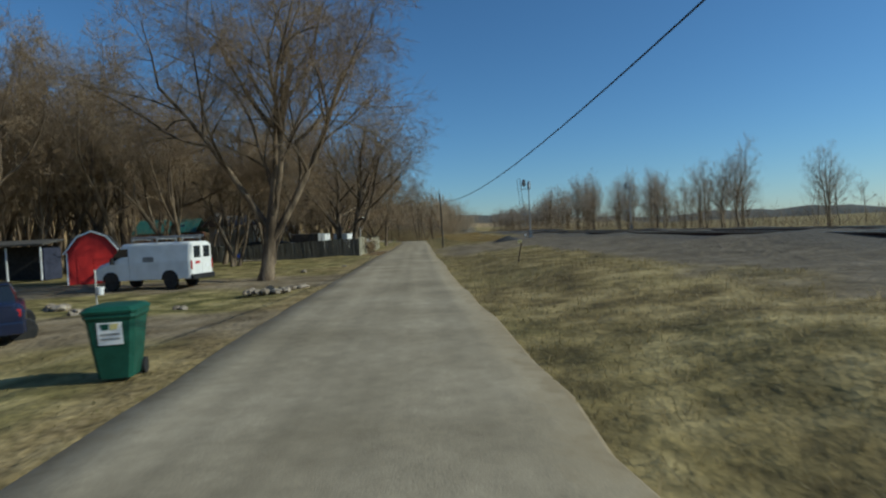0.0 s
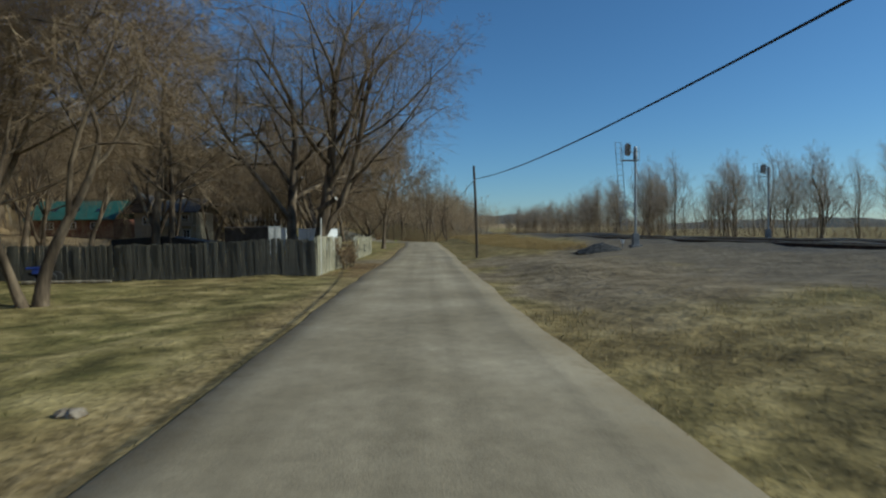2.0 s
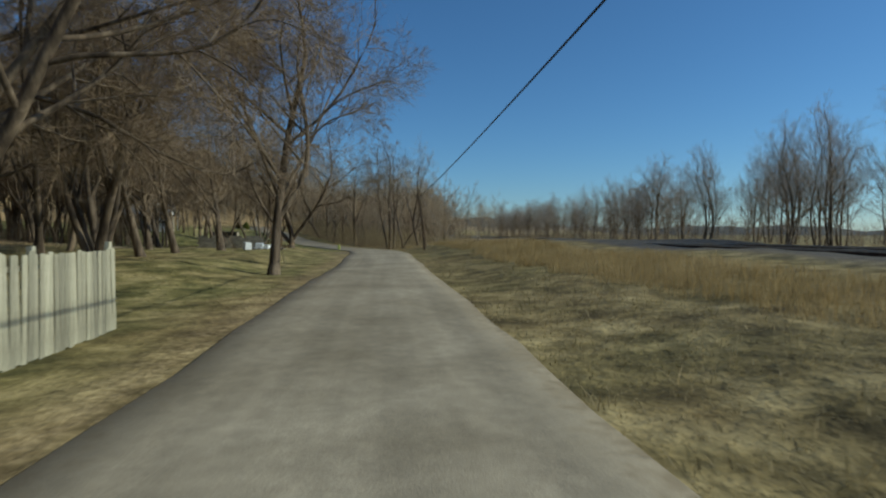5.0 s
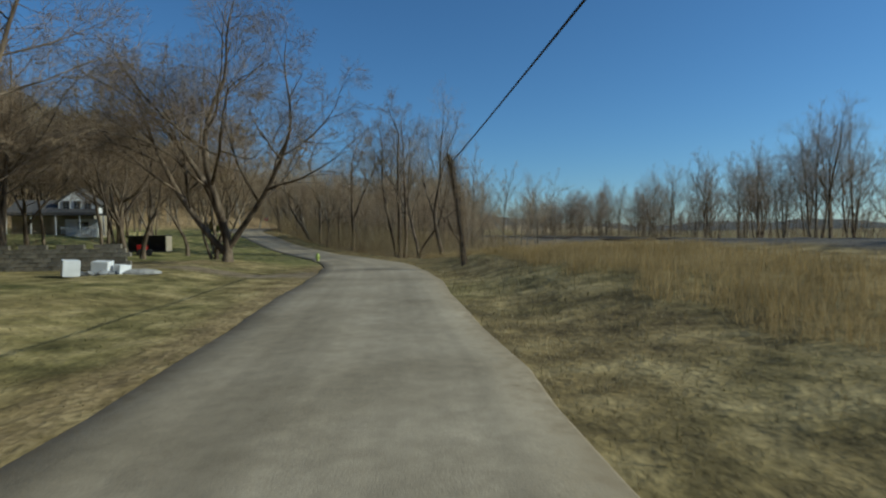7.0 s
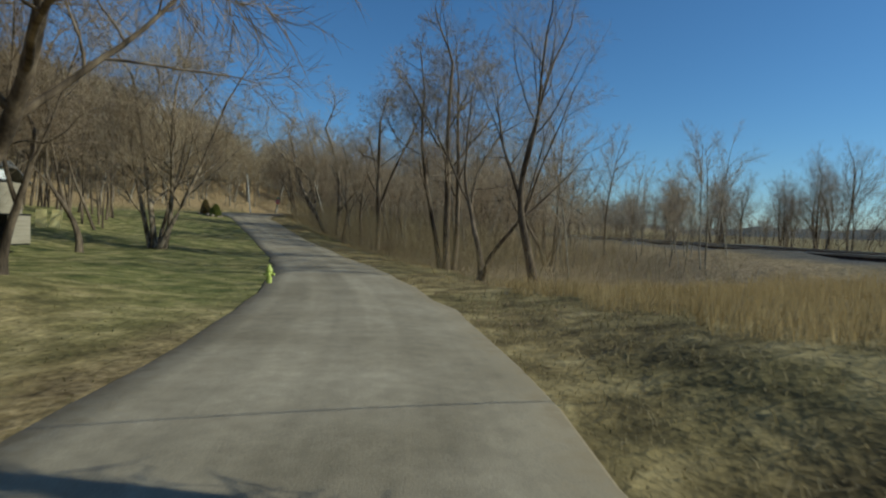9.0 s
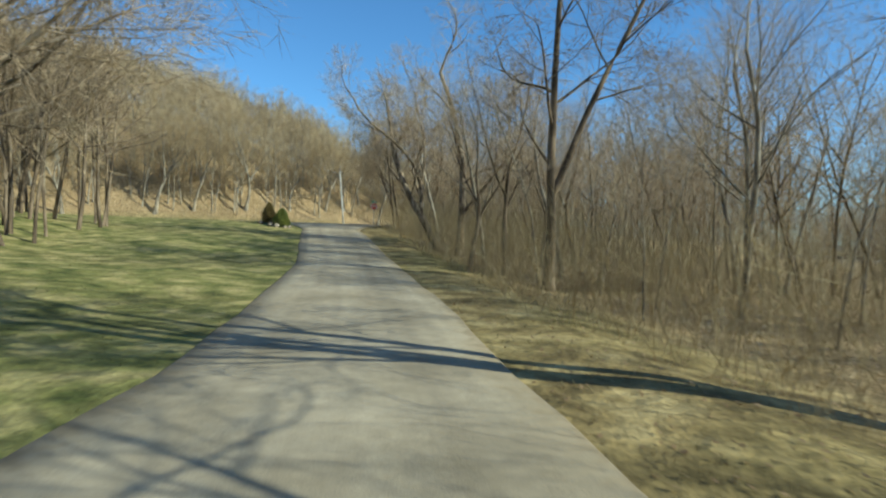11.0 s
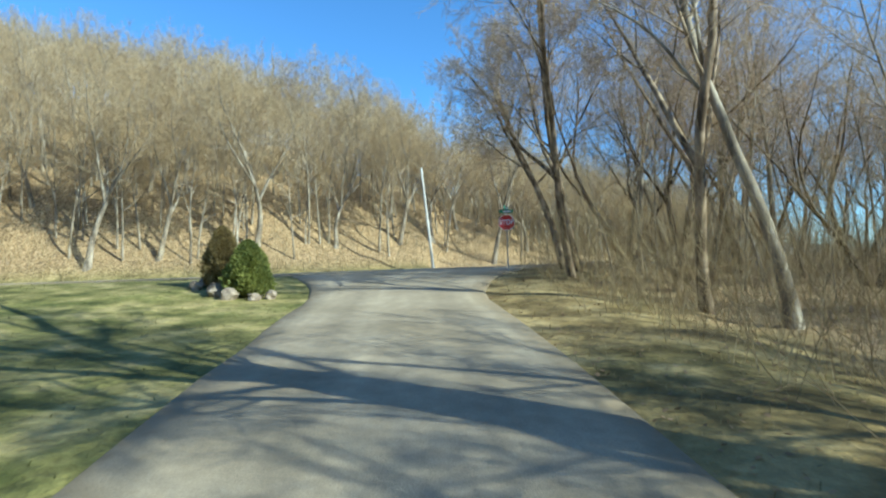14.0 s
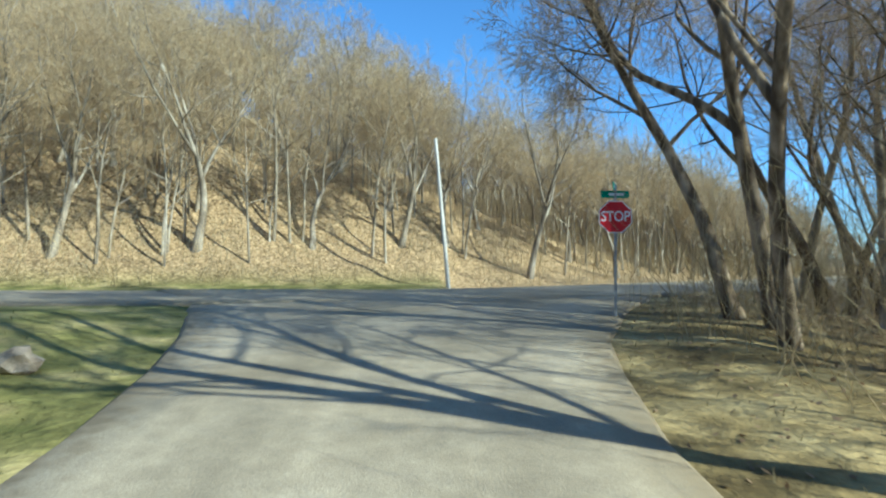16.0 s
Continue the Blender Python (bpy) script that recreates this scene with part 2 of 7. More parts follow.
def tubes(pts, rad, sides):
    """Tapered tubes along many equal polylines at once: corners and four-sided faces."""
    n, s, _ = pts.shape
    d = np.gradient(pts, axis=1)
    d /= np.linalg.norm(d, axis=2, keepdims=True) + 1e-9
    ref = np.where(np.abs(d[..., 2:3]) > 0.9, np.array([1.0, 0, 0]), np.array([0, 0, 1.0]))
    u = np.cross(d, ref)
    u /= np.linalg.norm(u, axis=2, keepdims=True) + 1e-9
    v = np.cross(d, u)
    ang = 2 * np.pi * np.arange(sides) / sides
    ring = u[:, :, None] * np.cos(ang)[:, None] + v[:, :, None] * np.sin(ang)[:, None]
    verts = (pts[:, :, None] + ring * rad[:, :, None, None]).reshape(-1, 3)
    i = np.arange(n)[:, None, None] * s * sides + np.arange(s - 1)[None, :, None] * sides + np.arange(sides)[None, None]
    j = i - np.arange(sides) + (np.arange(sides) + 1) % sides
    return verts, np.stack([i, j, j + sides, i + sides], -1).reshape(-1, 4)


def slivers(pts, rad):
    """One narrow triangle for each far twig."""
    n = len(pts)
    u = np.cross(pts[:, -1] - pts[:, 0], np.random.default_rng(5).normal(0, 1, (n, 3)))
    u /= np.linalg.norm(u, axis=1, keepdims=True) + 1e-9
    v = np.stack([pts[:, 0] - u * rad[:, :1], pts[:, 0] + u * rad[:, :1], pts[:, -1]], 1).reshape(-1, 3)
    return v, np.arange(3 * n).reshape(-1, 3)


def ribbons(pts, rad):
    """Narrow flat strips for the finest far twigs."""
    n, s, _ = pts.shape
    d = np.gradient(pts, axis=1)
    u = np.cross(d, np.random.default_rng(4).normal(0, 1, (n, 1, 3)))
    u /= np.linalg.norm(u, axis=2, keepdims=True) + 1e-9
    v = np.stack([pts - u * rad[..., None], pts + u * rad[..., None]], 2).reshape(-1, 3)
    i = (np.arange(n)[:, None] * s + np.arange(s - 1)[None]).ravel() * 2
    return v, np.stack([i, i + 1, i + 3, i + 2], -1)


def joined(pieces):
    """Several (corners, faces) as one."""
    vs, fs, n = [], [], 0
    for v, f in pieces:
        vs.append(v)
        fs.append(f + n)
        n += len(v)
    return np.concatenate(vs), np.concatenate(fs)


# ---- lie of the land ----
def spline(points, step=1.0):
    """A smooth line through plan points (Catmull-Rom), at about even steps."""
    p = np.array(points, float)
    p = np.vstack([2 * p[0] - p[1], p, 2 * p[-1] - p[-2]])
    out = []
    for k in range(1, len(p) - 2):
        n = max(2, int(np.linalg.norm(p[k + 1] - p[k]) / step))
        t = np.linspace(0, 1, n, endpoint=False)[:, None]
        out.append(0.5 * (2 * p[k] + (p[k + 1] - p[k - 1]) * t + (2 * p[k - 1] - 5 * p[k] + 4 * p[k + 1] - p[k + 2]) * t**2 + (3 * p[k] - p[k - 1] - 3 * p[k + 1] + p[k + 2]) * t**3))
    out.append(p[-2][None])
    return np.concatenate(out)


# the lane's middle, and the cross road's at the junction: x, y, z
LANE = spline([(2.0, -60, 0.28), (0.2, -25, 0.28), (-0.75, 0, 0.28), (-1.2, 12, 0.28), (-1.75, 28, 0.29), (-2.1, 40, 0.28), (-2.4, 54, 0.22), (-2.7, 70, 0.24),
               (-3.15, 84, 0.25), (-3.3, 92, 0.28), (-3.75, 102, 0.36), (-5.0, 113, 0.24), (-8.1, 125.5, 0.07), (-12.2, 137, 0.1), (-17.3, 149, 0.5), (-20.0, 155, 0.98),
               (-24.0, 163, 1.78), (-27.4, 170, 2.4), (-29.3, 175, 2.86), (-30.3, 178, 3.06), (-31.6, 181.5, 3.12)], 1.5)
CROSS = spline([(-150, 128, 3.4), (-90, 152, 3.2), (-62, 164, 3.05), (-45, 173.2, 3.0), (-31.5, 181.2, 3.05), (-22, 192, 3.3), (-14, 207, 3.5), (-5, 232, 3.6), (10, 280, 3.6), (40, 360, 3.6)], 3.0)
LANE_W, CROSS_W = 4.4, 7.4
FLARE, FLARE_N = 4.2, 8   # how the lane widens over its last steps

FOOT = spline([(-52, -260), (-50, -60), (-50, 20), (-48, 70), (-52, 110), (-62, 140), (-74, 160), (-58, 172.5), (-46, 179), (-35, 187), (-26, 197), (-18, 212), (-10, 236), (4, 282), (34, 364), (120, 560)], 7.0)


def near(line, x, y):
    """For plan points: signed distance from a line (positive to its right), height and place along it at the nearest point."""
    x, y = np.asarray(x, float), np.asarray(y, float)
    shape = x.shape
    q = np.stack([x.ravel(), y.ravel()], -1)
    off, where = np.zeros(len(q)), np.zeros(len(q))
    a, ab = line[:-1, :2], np.diff(line[:, :2], axis=0)
    ax, ay, bx, by = a[:, 0], a[:, 1], ab[:, 0], ab[:, 1]
    inv = 1.0 / (bx * bx + by * by)
    for s in range(0, len(q), 400):
        dx, dy = q[s:s + 400, :1] - ax, q[s:s + 400, 1:] - ay
        t = np.clip((dx * bx + dy * by) * inv, 0, 1)
        dx -= t * bx
        dy -= t * by
        d2 = dx * dx + dy * dy
        k = d2.argmin(1)
        i = np.arange(len(k))
        off[s:s + 400] = np.sign(by[k] * dx[i, k] - bx[k] * dy[i, k]) * np.sqrt(d2[i, k])
        where[s:s + 400] = k + t[i, k]
    z = np.interp(where, np.arange(len(line)), line[:, 2]) if line.shape[1] > 2 else 0 * where
    return off.reshape(shape), z.reshape(shape), where.reshape(shape)


def step(v, a, b):
    t = np.clip((np.asarray(v, float) - a) / (b - a), 0, 1)
    return t * t * (3 - 2 * t)


def wobble(x, y, s, seed):
    """Cheap smooth unevenness between -1 and 1."""
    r = np.random.default_rng(seed)
    out = 0
    for k in range(6):
        w, p = r.uniform(0.5, 1.6) / s, r.uniform(0, 2 * np.pi)
        th = r.uniform(0, 2 * np.pi)
        out = out + np.sin((x * np.cos(th) + y * np.sin(th)) * w * 2 * np.pi + p)
    return out / 4.0


RAIL_X = 14.6   # the nearer track's middle at y = 0
def rail_x(y):
    return RAIL_X - 0.004 * np.asarray(y, float)


def land(x, y, dense=True):
    """Height of the ground."""
    x, y = np.asarray(x, float), np.asarray(y, float)
    d, z, w = near(LANE, x, y)
    dc, zc, _ = near(CROSS, x, y)
    df, _, _ = near(FOOT, x, y)
    by_rail = step(x, rail_x(y) - 10, rail_x(y) - 4)
    z = z * (1 - by_rail) + 0.28 * by_rail
    north = step(y, 108, 130) * (1 - by_rail)       # 0 along the railway, 1 on the way up to the junction
    right = np.maximum(d - 2.2, 0)
    left = np.maximum(-d - 2.2, 0)
    south_side = 0.28 * step(right, 0.3, 4) + 0.33 * step(right, 3, 12) + 0.3 * np.exp(-((y - 105) / 9) ** 2) * step(right, 0, 2)
    track = 0.22 * (step(x, rail_x(y) - 5, rail_x(y) - 2) - step(x, rail_x(y) + 7, rail_x(y) + 11))
    field = -0.35 * step(x, rail_x(y) + 9, rail_x(y) + 30)
    south_left = -0.08 * step(left, 0, 3) + 1.3 * step(left, 15, 42) + 0.42 * step(left, 1.5, 6) * step(y, 72, 82)
    wood_floor = -0.5 * step(right, 0.8, 6) - 0.4 * step(right, 8, 40)
    lawn = 0.12 * step(left, 1, 6) + (0.9 * step(left, 3, 24)) * (1 - step(y, 135, 165)) + 0.85 * step(left, 10, 18) * step(y, 118, 132) * (1 - step(y, 150, 166))
    h = z + (1 - north) * (south_side + track + field + south_left) + north * (wood_floor + lawn)
    # level with the cross road near it
    k = 1 - step(np.abs(dc), 3.2, 13)
    k = k * step(y, 120, 160)
    h = h * (1 - k) + zc * k
    hill = np.maximum(-df, 0)
    top = 31.5 - 22.5 * step(y + 0.8 * x, 125, 200)
    h = h + top * (1 - np.exp(-np.maximum(hill - 1, 0) / 33.0)) * step(hill, 0, 8) + 0.5 * step(hill, 0.5, 3)
    rough = 0.05 * wobble(x, y, 3.0, 1) + 0.12 * wobble(x, y, 11.0, 2)
    far = step(np.minimum(np.abs(d) - 2.4, np.abs(dc) - 3.4), 0.2, 3.0)
    h = h + rough * far * (1 + 4 * step(hill, 2, 20))
    # the ground meets the edges of the roads softly and lies just under them
    half = LANE_W / 2 + FLARE * np.where(d < 0, 1.5, 1.0) * np.clip((w - (len(LANE) - 1 - FLARE_N)) / FLARE_N, 0, 1) ** 1.7
    m = step(np.abs(d) - half, 0.0, 2.6)
    h = np.where(y < 183, (z - 0.05) * (1 - m) + h * m, h)
    m = step(np.abs(dc) - CROSS_W / 2, 0.0, 2.6)
    near_lane = (np.abs(d) < half) & (y < 183)
    h = np.where(near_lane, np.minimum(h, zc * (1 - m) + (z - 0.05) * m - 0.05 * (1 - m)), (zc - 0.05) * (1 - m) + h * m)
    return h


def gz(x, y):
    return float(land(np.array([x]), np.array([y]))[0])


def ground_mesh():
    xs = np.concatenate([-np.geomspace(1800, 62, 26), np.arange(-60, -12, 1.0), np.arange(-12, 8, 0.4), np.arange(8, 40, 1.0), np.geomspace(41, 1800, 26)])
    ys = np.concatenate([-np.geomspace(1800, 12, 24), np.arange(-11, 215, 0.7), np.geomspace(216, 1800, 26)])
    # finer across the lane where it leans away to the left
    X, Y = np.meshgrid(xs, ys, indexing="ij")
    shear = np.interp(Y, LANE[:, 1], LANE[:, 0] + 2.0) * np.exp(-(X / 120.0) ** 2)
    X = X + shear
    Z = land(X, Y)
    v = np.stack([X, Y, Z], -1).reshape(-1, 3)
    nx, ny = len(xs), len(ys)
    i = (np.arange(nx - 1)[:, None] * ny + np.arange(ny - 1)[None]).ravel()
    me = arrays("ground", v, np.stack([i, i + ny, i + ny + 1, i + 1], -1))
    # kinds of ground: gravel, dry meadow, leaf litter, field
    x, y = v[:, 0], v[:, 1]
    d, _, _ = near(LANE, x, y)
    dc, _, _ = near(CROSS, x, y)
    df, _, _ = near(FOOT, x, y)
    wob = wobble(x, y, 4.0, 5) * 0.9 + wobble(x, y, 1.3, 6) * 0.4
    south = 1 - step(y, 108, 122)
    yard = south * step(d + wob, 7.5, 9.0) * (1 - step(y + 3 * wob, 66, 72)) + south * step(d + wob, 2.3, 3.0) * step(y + 2 * wob, 33, 38) * (1 - step(y + 2 * wob, 56, 60)) * (1 - step(d, 7.5, 9))
    yard = yard * (1 - step(x, rail_x(y) + 8, rail_x(y) + 10))
    drive = 0 * x
    for yc, half, reach in ((11.2, 1.9, 24.0), (21.8, 2.6, 20.0), (57.6, 2.4, 24.0), (64, 4.0, 30.0), (104.5, 1.7, 26.0)):
        lo = 7.0 if yc == 64 else 1.8
        drive = np.maximum(drive, step(half - np.abs(y - yc + 0.1 * (d + 2)) + 0.5 * wob, -0.3, 0.6) * step(-d, lo, lo + 0.6) * (1 - step(-d, reach - 4, reach)) * south)
    ballast = step(x, rail_x(y) - 3.6, rail_x(y) - 2.6) * (1 - step(x, rail_x(y) + 7.6, rail_x(y) + 8.6)) * (1 - step(y, 400, 500))
    gravel = np.clip(np.maximum(np.maximum(yard, drive), ballast), 0, 1)
    litter = np.clip(np.maximum(step(-df, 0, 3), (1 - south) * step(d + wob, 4.6, 9.0) * (1 - step(x, 8, 14))), 0, 1)
    litter = np.maximum(litter, south * step(-d + 2 * wob, 22, 28))
    litter = np.maximum(litter, 0.45 * np.exp(-((np.abs(d) - 2.5) / 0.4) ** 2) * (d < 0) * south)
    litter = np.maximum(litter, 0.85 * np.exp(-(((x + 15.5) / 4.5) ** 2 + ((y - 110.5) / 3.2) ** 2 + 0.3 * wob)))
    green = np.clip((1 - south) * step(-d, 0, 2) + 0.3 * south * step(-d + wob, 2.5, 4) + 0.12, 0, 1)
    col = me.color_attributes.new("kinds", "FLOAT_COLOR", "POINT")
    col.data.foreach_set("color", np.stack([gravel, litter, green, np.maximum(ballast, 0.5 * yard * step(d, 6.5, 9.5))], -1).astype(np.float32).ravel())
    return me


def ground_material():
    m = bpy.data.materials.new("ground")
    m.use_nodes = True
    n, l = m.node_tree.nodes, m.node_tree.links
    b = n["Principled BSDF"]
    co = n.new("ShaderNodeTexCoord")
    at = n.new("ShaderNodeAttribute")
    at.attribute_name = "kinds"
    sep = n.new("ShaderNodeSeparateColor")
    l.new(at.outputs["Color"], sep.inputs[0])

    def noise_tex(scale, detail=6.0):
        t = n.new("ShaderNodeTexNoise")
        t.inputs["Scale"].default_value, t.inputs["Detail"].default_value = scale, detail
        l.new(co.outputs["Object"], t.inputs["Vector"])
        return t

    def ramp(fac, *stops):
        r = n.new("ShaderNodeValToRGB")
        for k in range(len(stops) - 2):
            r.color_ramp.elements.new(0.5)
        for el, (p, c) in zip(r.color_ramp.elements, stops):
            el.position, el.color = p, (*c, 1)
        l.new(fac, r.inputs["Fac"])
        return r.outputs["Color"]

    def mix(fac, a, b_, mode="MIX"):
        k = n.new("ShaderNodeMix")
        k.data_type, k.blend_type = "RGBA", mode
        if isinstance(fac, float):
            k.inputs["Factor"].default_value = fac
        else:
            l.new(fac, k.inputs["Factor"])
        l.new(a, k.inputs["A"])
        l.new(b_, k.inputs["B"])
        return k.outputs["Result"]

    wide, mid, clump, fine, grain = noise_tex(0.16, 5), noise_tex(1.1, 7), noise_tex(2.6, 8), noise_tex(9, 6), noise_tex(60, 3)
    dry = ramp(mid.outputs["Fac"], (0.32, (0.11, 0.08, 0.033)), (0.5, (0.245, 0.182, 0.075)), (0.68, (0.42, 0.325, 0.148)))
    lush = ramp(mid.outputs["Fac"], (0.32, (0.075, 0.085, 0.024)), (0.5, (0.19, 0.18, 0.058)), (0.68, (0.36, 0.3, 0.125)))
    leaf = ramp(fine.outputs["Fac"], (0.32, (0.17, 0.116, 0.056)), (0.5, (0.33, 0.235, 0.122)), (0.68, (0.47, 0.35, 0.195)))
    grit = ramp(mid.outputs["Fac"], (0.3, (0.14, 0.104, 0.058)), (0.5, (0.225, 0.174, 0.104)), (0.7, (0.32, 0.255, 0.165)))
    stone = ramp(grain.outputs["Fac"], (0.3, (0.06, 0.05, 0.038)), (0.7, (0.19, 0.165, 0.13)))
    patch = n.new("ShaderNodeMath")
    patch.operation = "MULTIPLY_ADD"
    patch.inputs[1].default_value, patch.inputs[2].default_value = 1.6, -0.8
    l.new(wide.outputs["Fac"], patch.inputs[0])
    gsum = n.new("ShaderNodeMath")
    gsum.operation, gsum.use_clamp = "ADD", True
    l.new(patch.outputs[0], gsum.inputs[0])
    l.new(sep.outputs["Blue"], gsum.inputs[1])
    c = mix(gsum.outputs[0], dry, lush)
    c = mix(sep.outputs["Green"], c, leaf)
    c = mix(sep.outputs["Red"], c, grit)
    c = mix(at.outputs["Alpha"], c, stone)
    tuft = n.new("ShaderNodeMath")
    tuft.operation = "MULTIPLY_ADD"
    tuft.inputs[1].default_value, tuft.inputs[2].default_value = -0.38, 0.52
    l.new(sep.outputs["Red"], tuft.inputs[0])
    c = mix(tuft.outputs[0], c, clump.outputs["Fac"], "OVERLAY")
    c = mix(0.45, c, fine.outputs["Fac"], "OVERLAY")
    c = mix(0.35, c, grain.outputs["Fac"], "OVERLAY")
    l.new(c, b.inputs["Base Color"])
    b.inputs["Roughness"].default_value, b.inputs["Specular IOR Level"].default_value = 0.95, 0.15
    bp = n.new("ShaderNodeBump")
    bp.inputs["Strength"].default_value, bp.inputs["Distance"].default_value = 0.8, 0.05
    l.new(fine.outputs["Fac"], bp.inputs["Height"])
    bq = n.new("ShaderNodeBump")
    bq.inputs["Strength"].default_value, bq.inputs["Distance"].default_value = 0.8, 0.16
    l.new(clump.outputs["Fac"], bq.inputs["Height"])
    l.new(bp.outputs[0], bq.inputs["Normal"])
    l.new(bq.outputs[0], b.inputs["Normal"])
    return m


tagged(part("ground", ground_mesh(), ground_material()), "uneven ground of dry grass, gravel and leaf litter", "ground", kind="structure")


def asphalt():
    m = bpy.data.materials.new("worn_asphalt")
    m.use_nodes = True
    n, l = m.node_tree.nodes, m.node_tree.links
    b = n["Principled BSDF"]
    co = n.new("ShaderNodeTexCoord")
    uv = n.new("ShaderNodeUVMap")
    big, mid, fine = (n.new("ShaderNodeTexNoise") for _ in range(3))
    for t, s, d in ((big, 0.5, 6), (mid, 5, 6), (fine, 70, 3)):
        t.inputs["Scale"].default_value, t.inputs["Detail"].default_value = s, d
        l.new(co.outputs["Object"], t.inputs["Vector"])
    r = n.new("ShaderNodeValToRGB")
    r.color_ramp.elements[0].position, r.color_ramp.elements[0].color = 0.3, (0.258, 0.212, 0.138, 1)
    r.color_ramp.elements[1].position, r.color_ramp.elements[1].color = 0.7, (0.405, 0.34, 0.235, 1)
    l.new(big.outputs["Fac"], r.inputs["Fac"])
    # streaks along the way, from tyres
    sp = n.new("ShaderNodeSeparateXYZ")
    l.new(uv.outputs[0], sp.inputs[0])
    comb = n.new("ShaderNodeCombineXYZ")
    mul = n.new("ShaderNodeMath")
    mul.operation = "MULTIPLY"
    mul.inputs[1].default_value = 0.03
    l.new(sp.outputs["Y"], mul.inputs[0])
    l.new(sp.outputs["X"], comb.inputs["X"])
    l.new(mul.outputs[0], comb.inputs["Y"])
    streak = n.new("ShaderNodeTexNoise")
    streak.inputs["Scale"].default_value, streak.inputs["Detail"].default_value = 1.6, 5
    l.new(comb.outputs[0], streak.inputs["Vector"])
    out = r.outputs["Color"]
    for fac, tex in ((0.45, streak), (0.3, mid), (0.45, fine)):
        k = n.new("ShaderNodeMix")
        k.data_type, k.blend_type = "RGBA", "OVERLAY"
        k.inputs["Factor"].default_value = fac
        l.new(out, k.inputs["A"])
        l.new(tex.outputs["Fac"], k.inputs["B"])
        out = k.outputs["Result"]
    # dirt and crumbs creeping in from the edges
    side = n.new("ShaderNodeMath")
    side.operation = "ABSOLUTE"
    l.new(sp.outputs["X"], side.inputs[0])
    ragged = n.new("ShaderNodeMath")
    ragged.operation = "MULTIPLY_ADD"
    ragged.inputs[1].default_value = 1.3
    l.new(mid.outputs["Fac"], ragged.inputs[0])
    l.new(side.outputs[0], ragged.inputs[2])
    edge = n.new("ShaderNodeMapRange")
    edge.inputs["From Min"].default_value, edge.inputs["From Max"].default_value = 2.45, 2.85
    l.new(ragged.outputs[0], edge.inputs["Value"])
    soil = n.new("ShaderNodeMix")
    soil.data_type = "RGBA"
    soil.inputs["B"].default_value = (0.25, 0.2, 0.125, 1)
    l.new(edge.outputs[0], soil.inputs["Factor"])
    l.new(out, soil.inputs["A"])
    l.new(soil.outputs["Result"], b.inputs["Base Color"])
    b.inputs["Roughness"].default_value, b.inputs["Specular IOR Level"].default_value = 0.9, 0.2
    bp = n.new("ShaderNodeBump")
    bp.inputs["Strength"].default_value, bp.inputs["Distance"].default_value = 0.5, 0.012
    l.new(fine.outputs["Fac"], bp.inputs["Height"])
    l.new(bp.outputs[0], b.inputs["Normal"])
    return m


ASPHALT = asphalt()


def ribbon(name, line, width, lift, flare=0.0, seed=0):
    """A crowned strip of asphalt with crumbling edges and a little thickness."""
    p = line[:, :2]
    t = np.gradient(p, axis=0)
    t /= np.linalg.norm(t, axis=1, keepdims=True)
    nrm = np.stack([t[:, 1], -t[:, 0]], -1)
    across = np.array([-1.0, -1.0, -0.97, -0.7, -0.35, 0, 0.35, 0.7, 0.97, 1.0, 1.0])
    drop = np.array([-0.3, -0.05, 0, 0.018, 0.03, 0.035, 0.03, 0.018, 0, -0.05, -0.3])
    r = np.random.default_rng(seed)
    s = np.arange(len(p))
    edge = np.stack([np.convolve(r.normal(0, 0.22, len(p) + 4), np.ones(5) / 5, "valid") for _ in range(2)], -1)
    wide = width / 2 + flare * np.clip((s - (len(s) - 1 - FLARE_N)) / FLARE_N, 0, 1) ** 1.7
    half = np.where(across[None] < 0, width / 2 + 1.5 * (wide[:, None] - width / 2) + edge[:, :1], wide[:, None] + edge[:, 1:])
    xy = p[:, None] + nrm[:, None] * (half * across[None])[..., None]
    z = np.repeat((line[:, 2] + lift)[:, None], len(across), 1) + drop[None]
    v = np.concatenate([xy, z[..., None]], -1).reshape(-1, 3)
    k = len(across)
    i = (np.arange(len(p) - 1)[:, None] * k + np.arange(k - 1)[None]).ravel()
    f = np.stack([i, i + 1, i + k + 1, i + k], -1)
    me = arrays(name, v, f, ASPHALT)
    uv = me.uv_layers.new(name="UVMap")
    u = np.stack([np.broadcast_to(2.2 * across[None], half.shape), np.broadcast_to(np.cumsum(np.ones(len(p)))[:, None], half.shape)], -1).reshape(-1, 2)
    uv.data.foreach_set("uv", u[f.ravel()].astype(np.float32).ravel())
    return me


tagged(part("road", ribbon("road", LANE, LANE_W, 0.0, FLARE, 1), None), "narrow worn grey asphalt lane without markings", "road", kind="structure")
tagged(part("road_crossing", ribbon("road_crossing", CROSS, CROSS_W, 0.03, 0, 2), None), "worn grey asphalt cross road at the junction", "road", kind="structure")


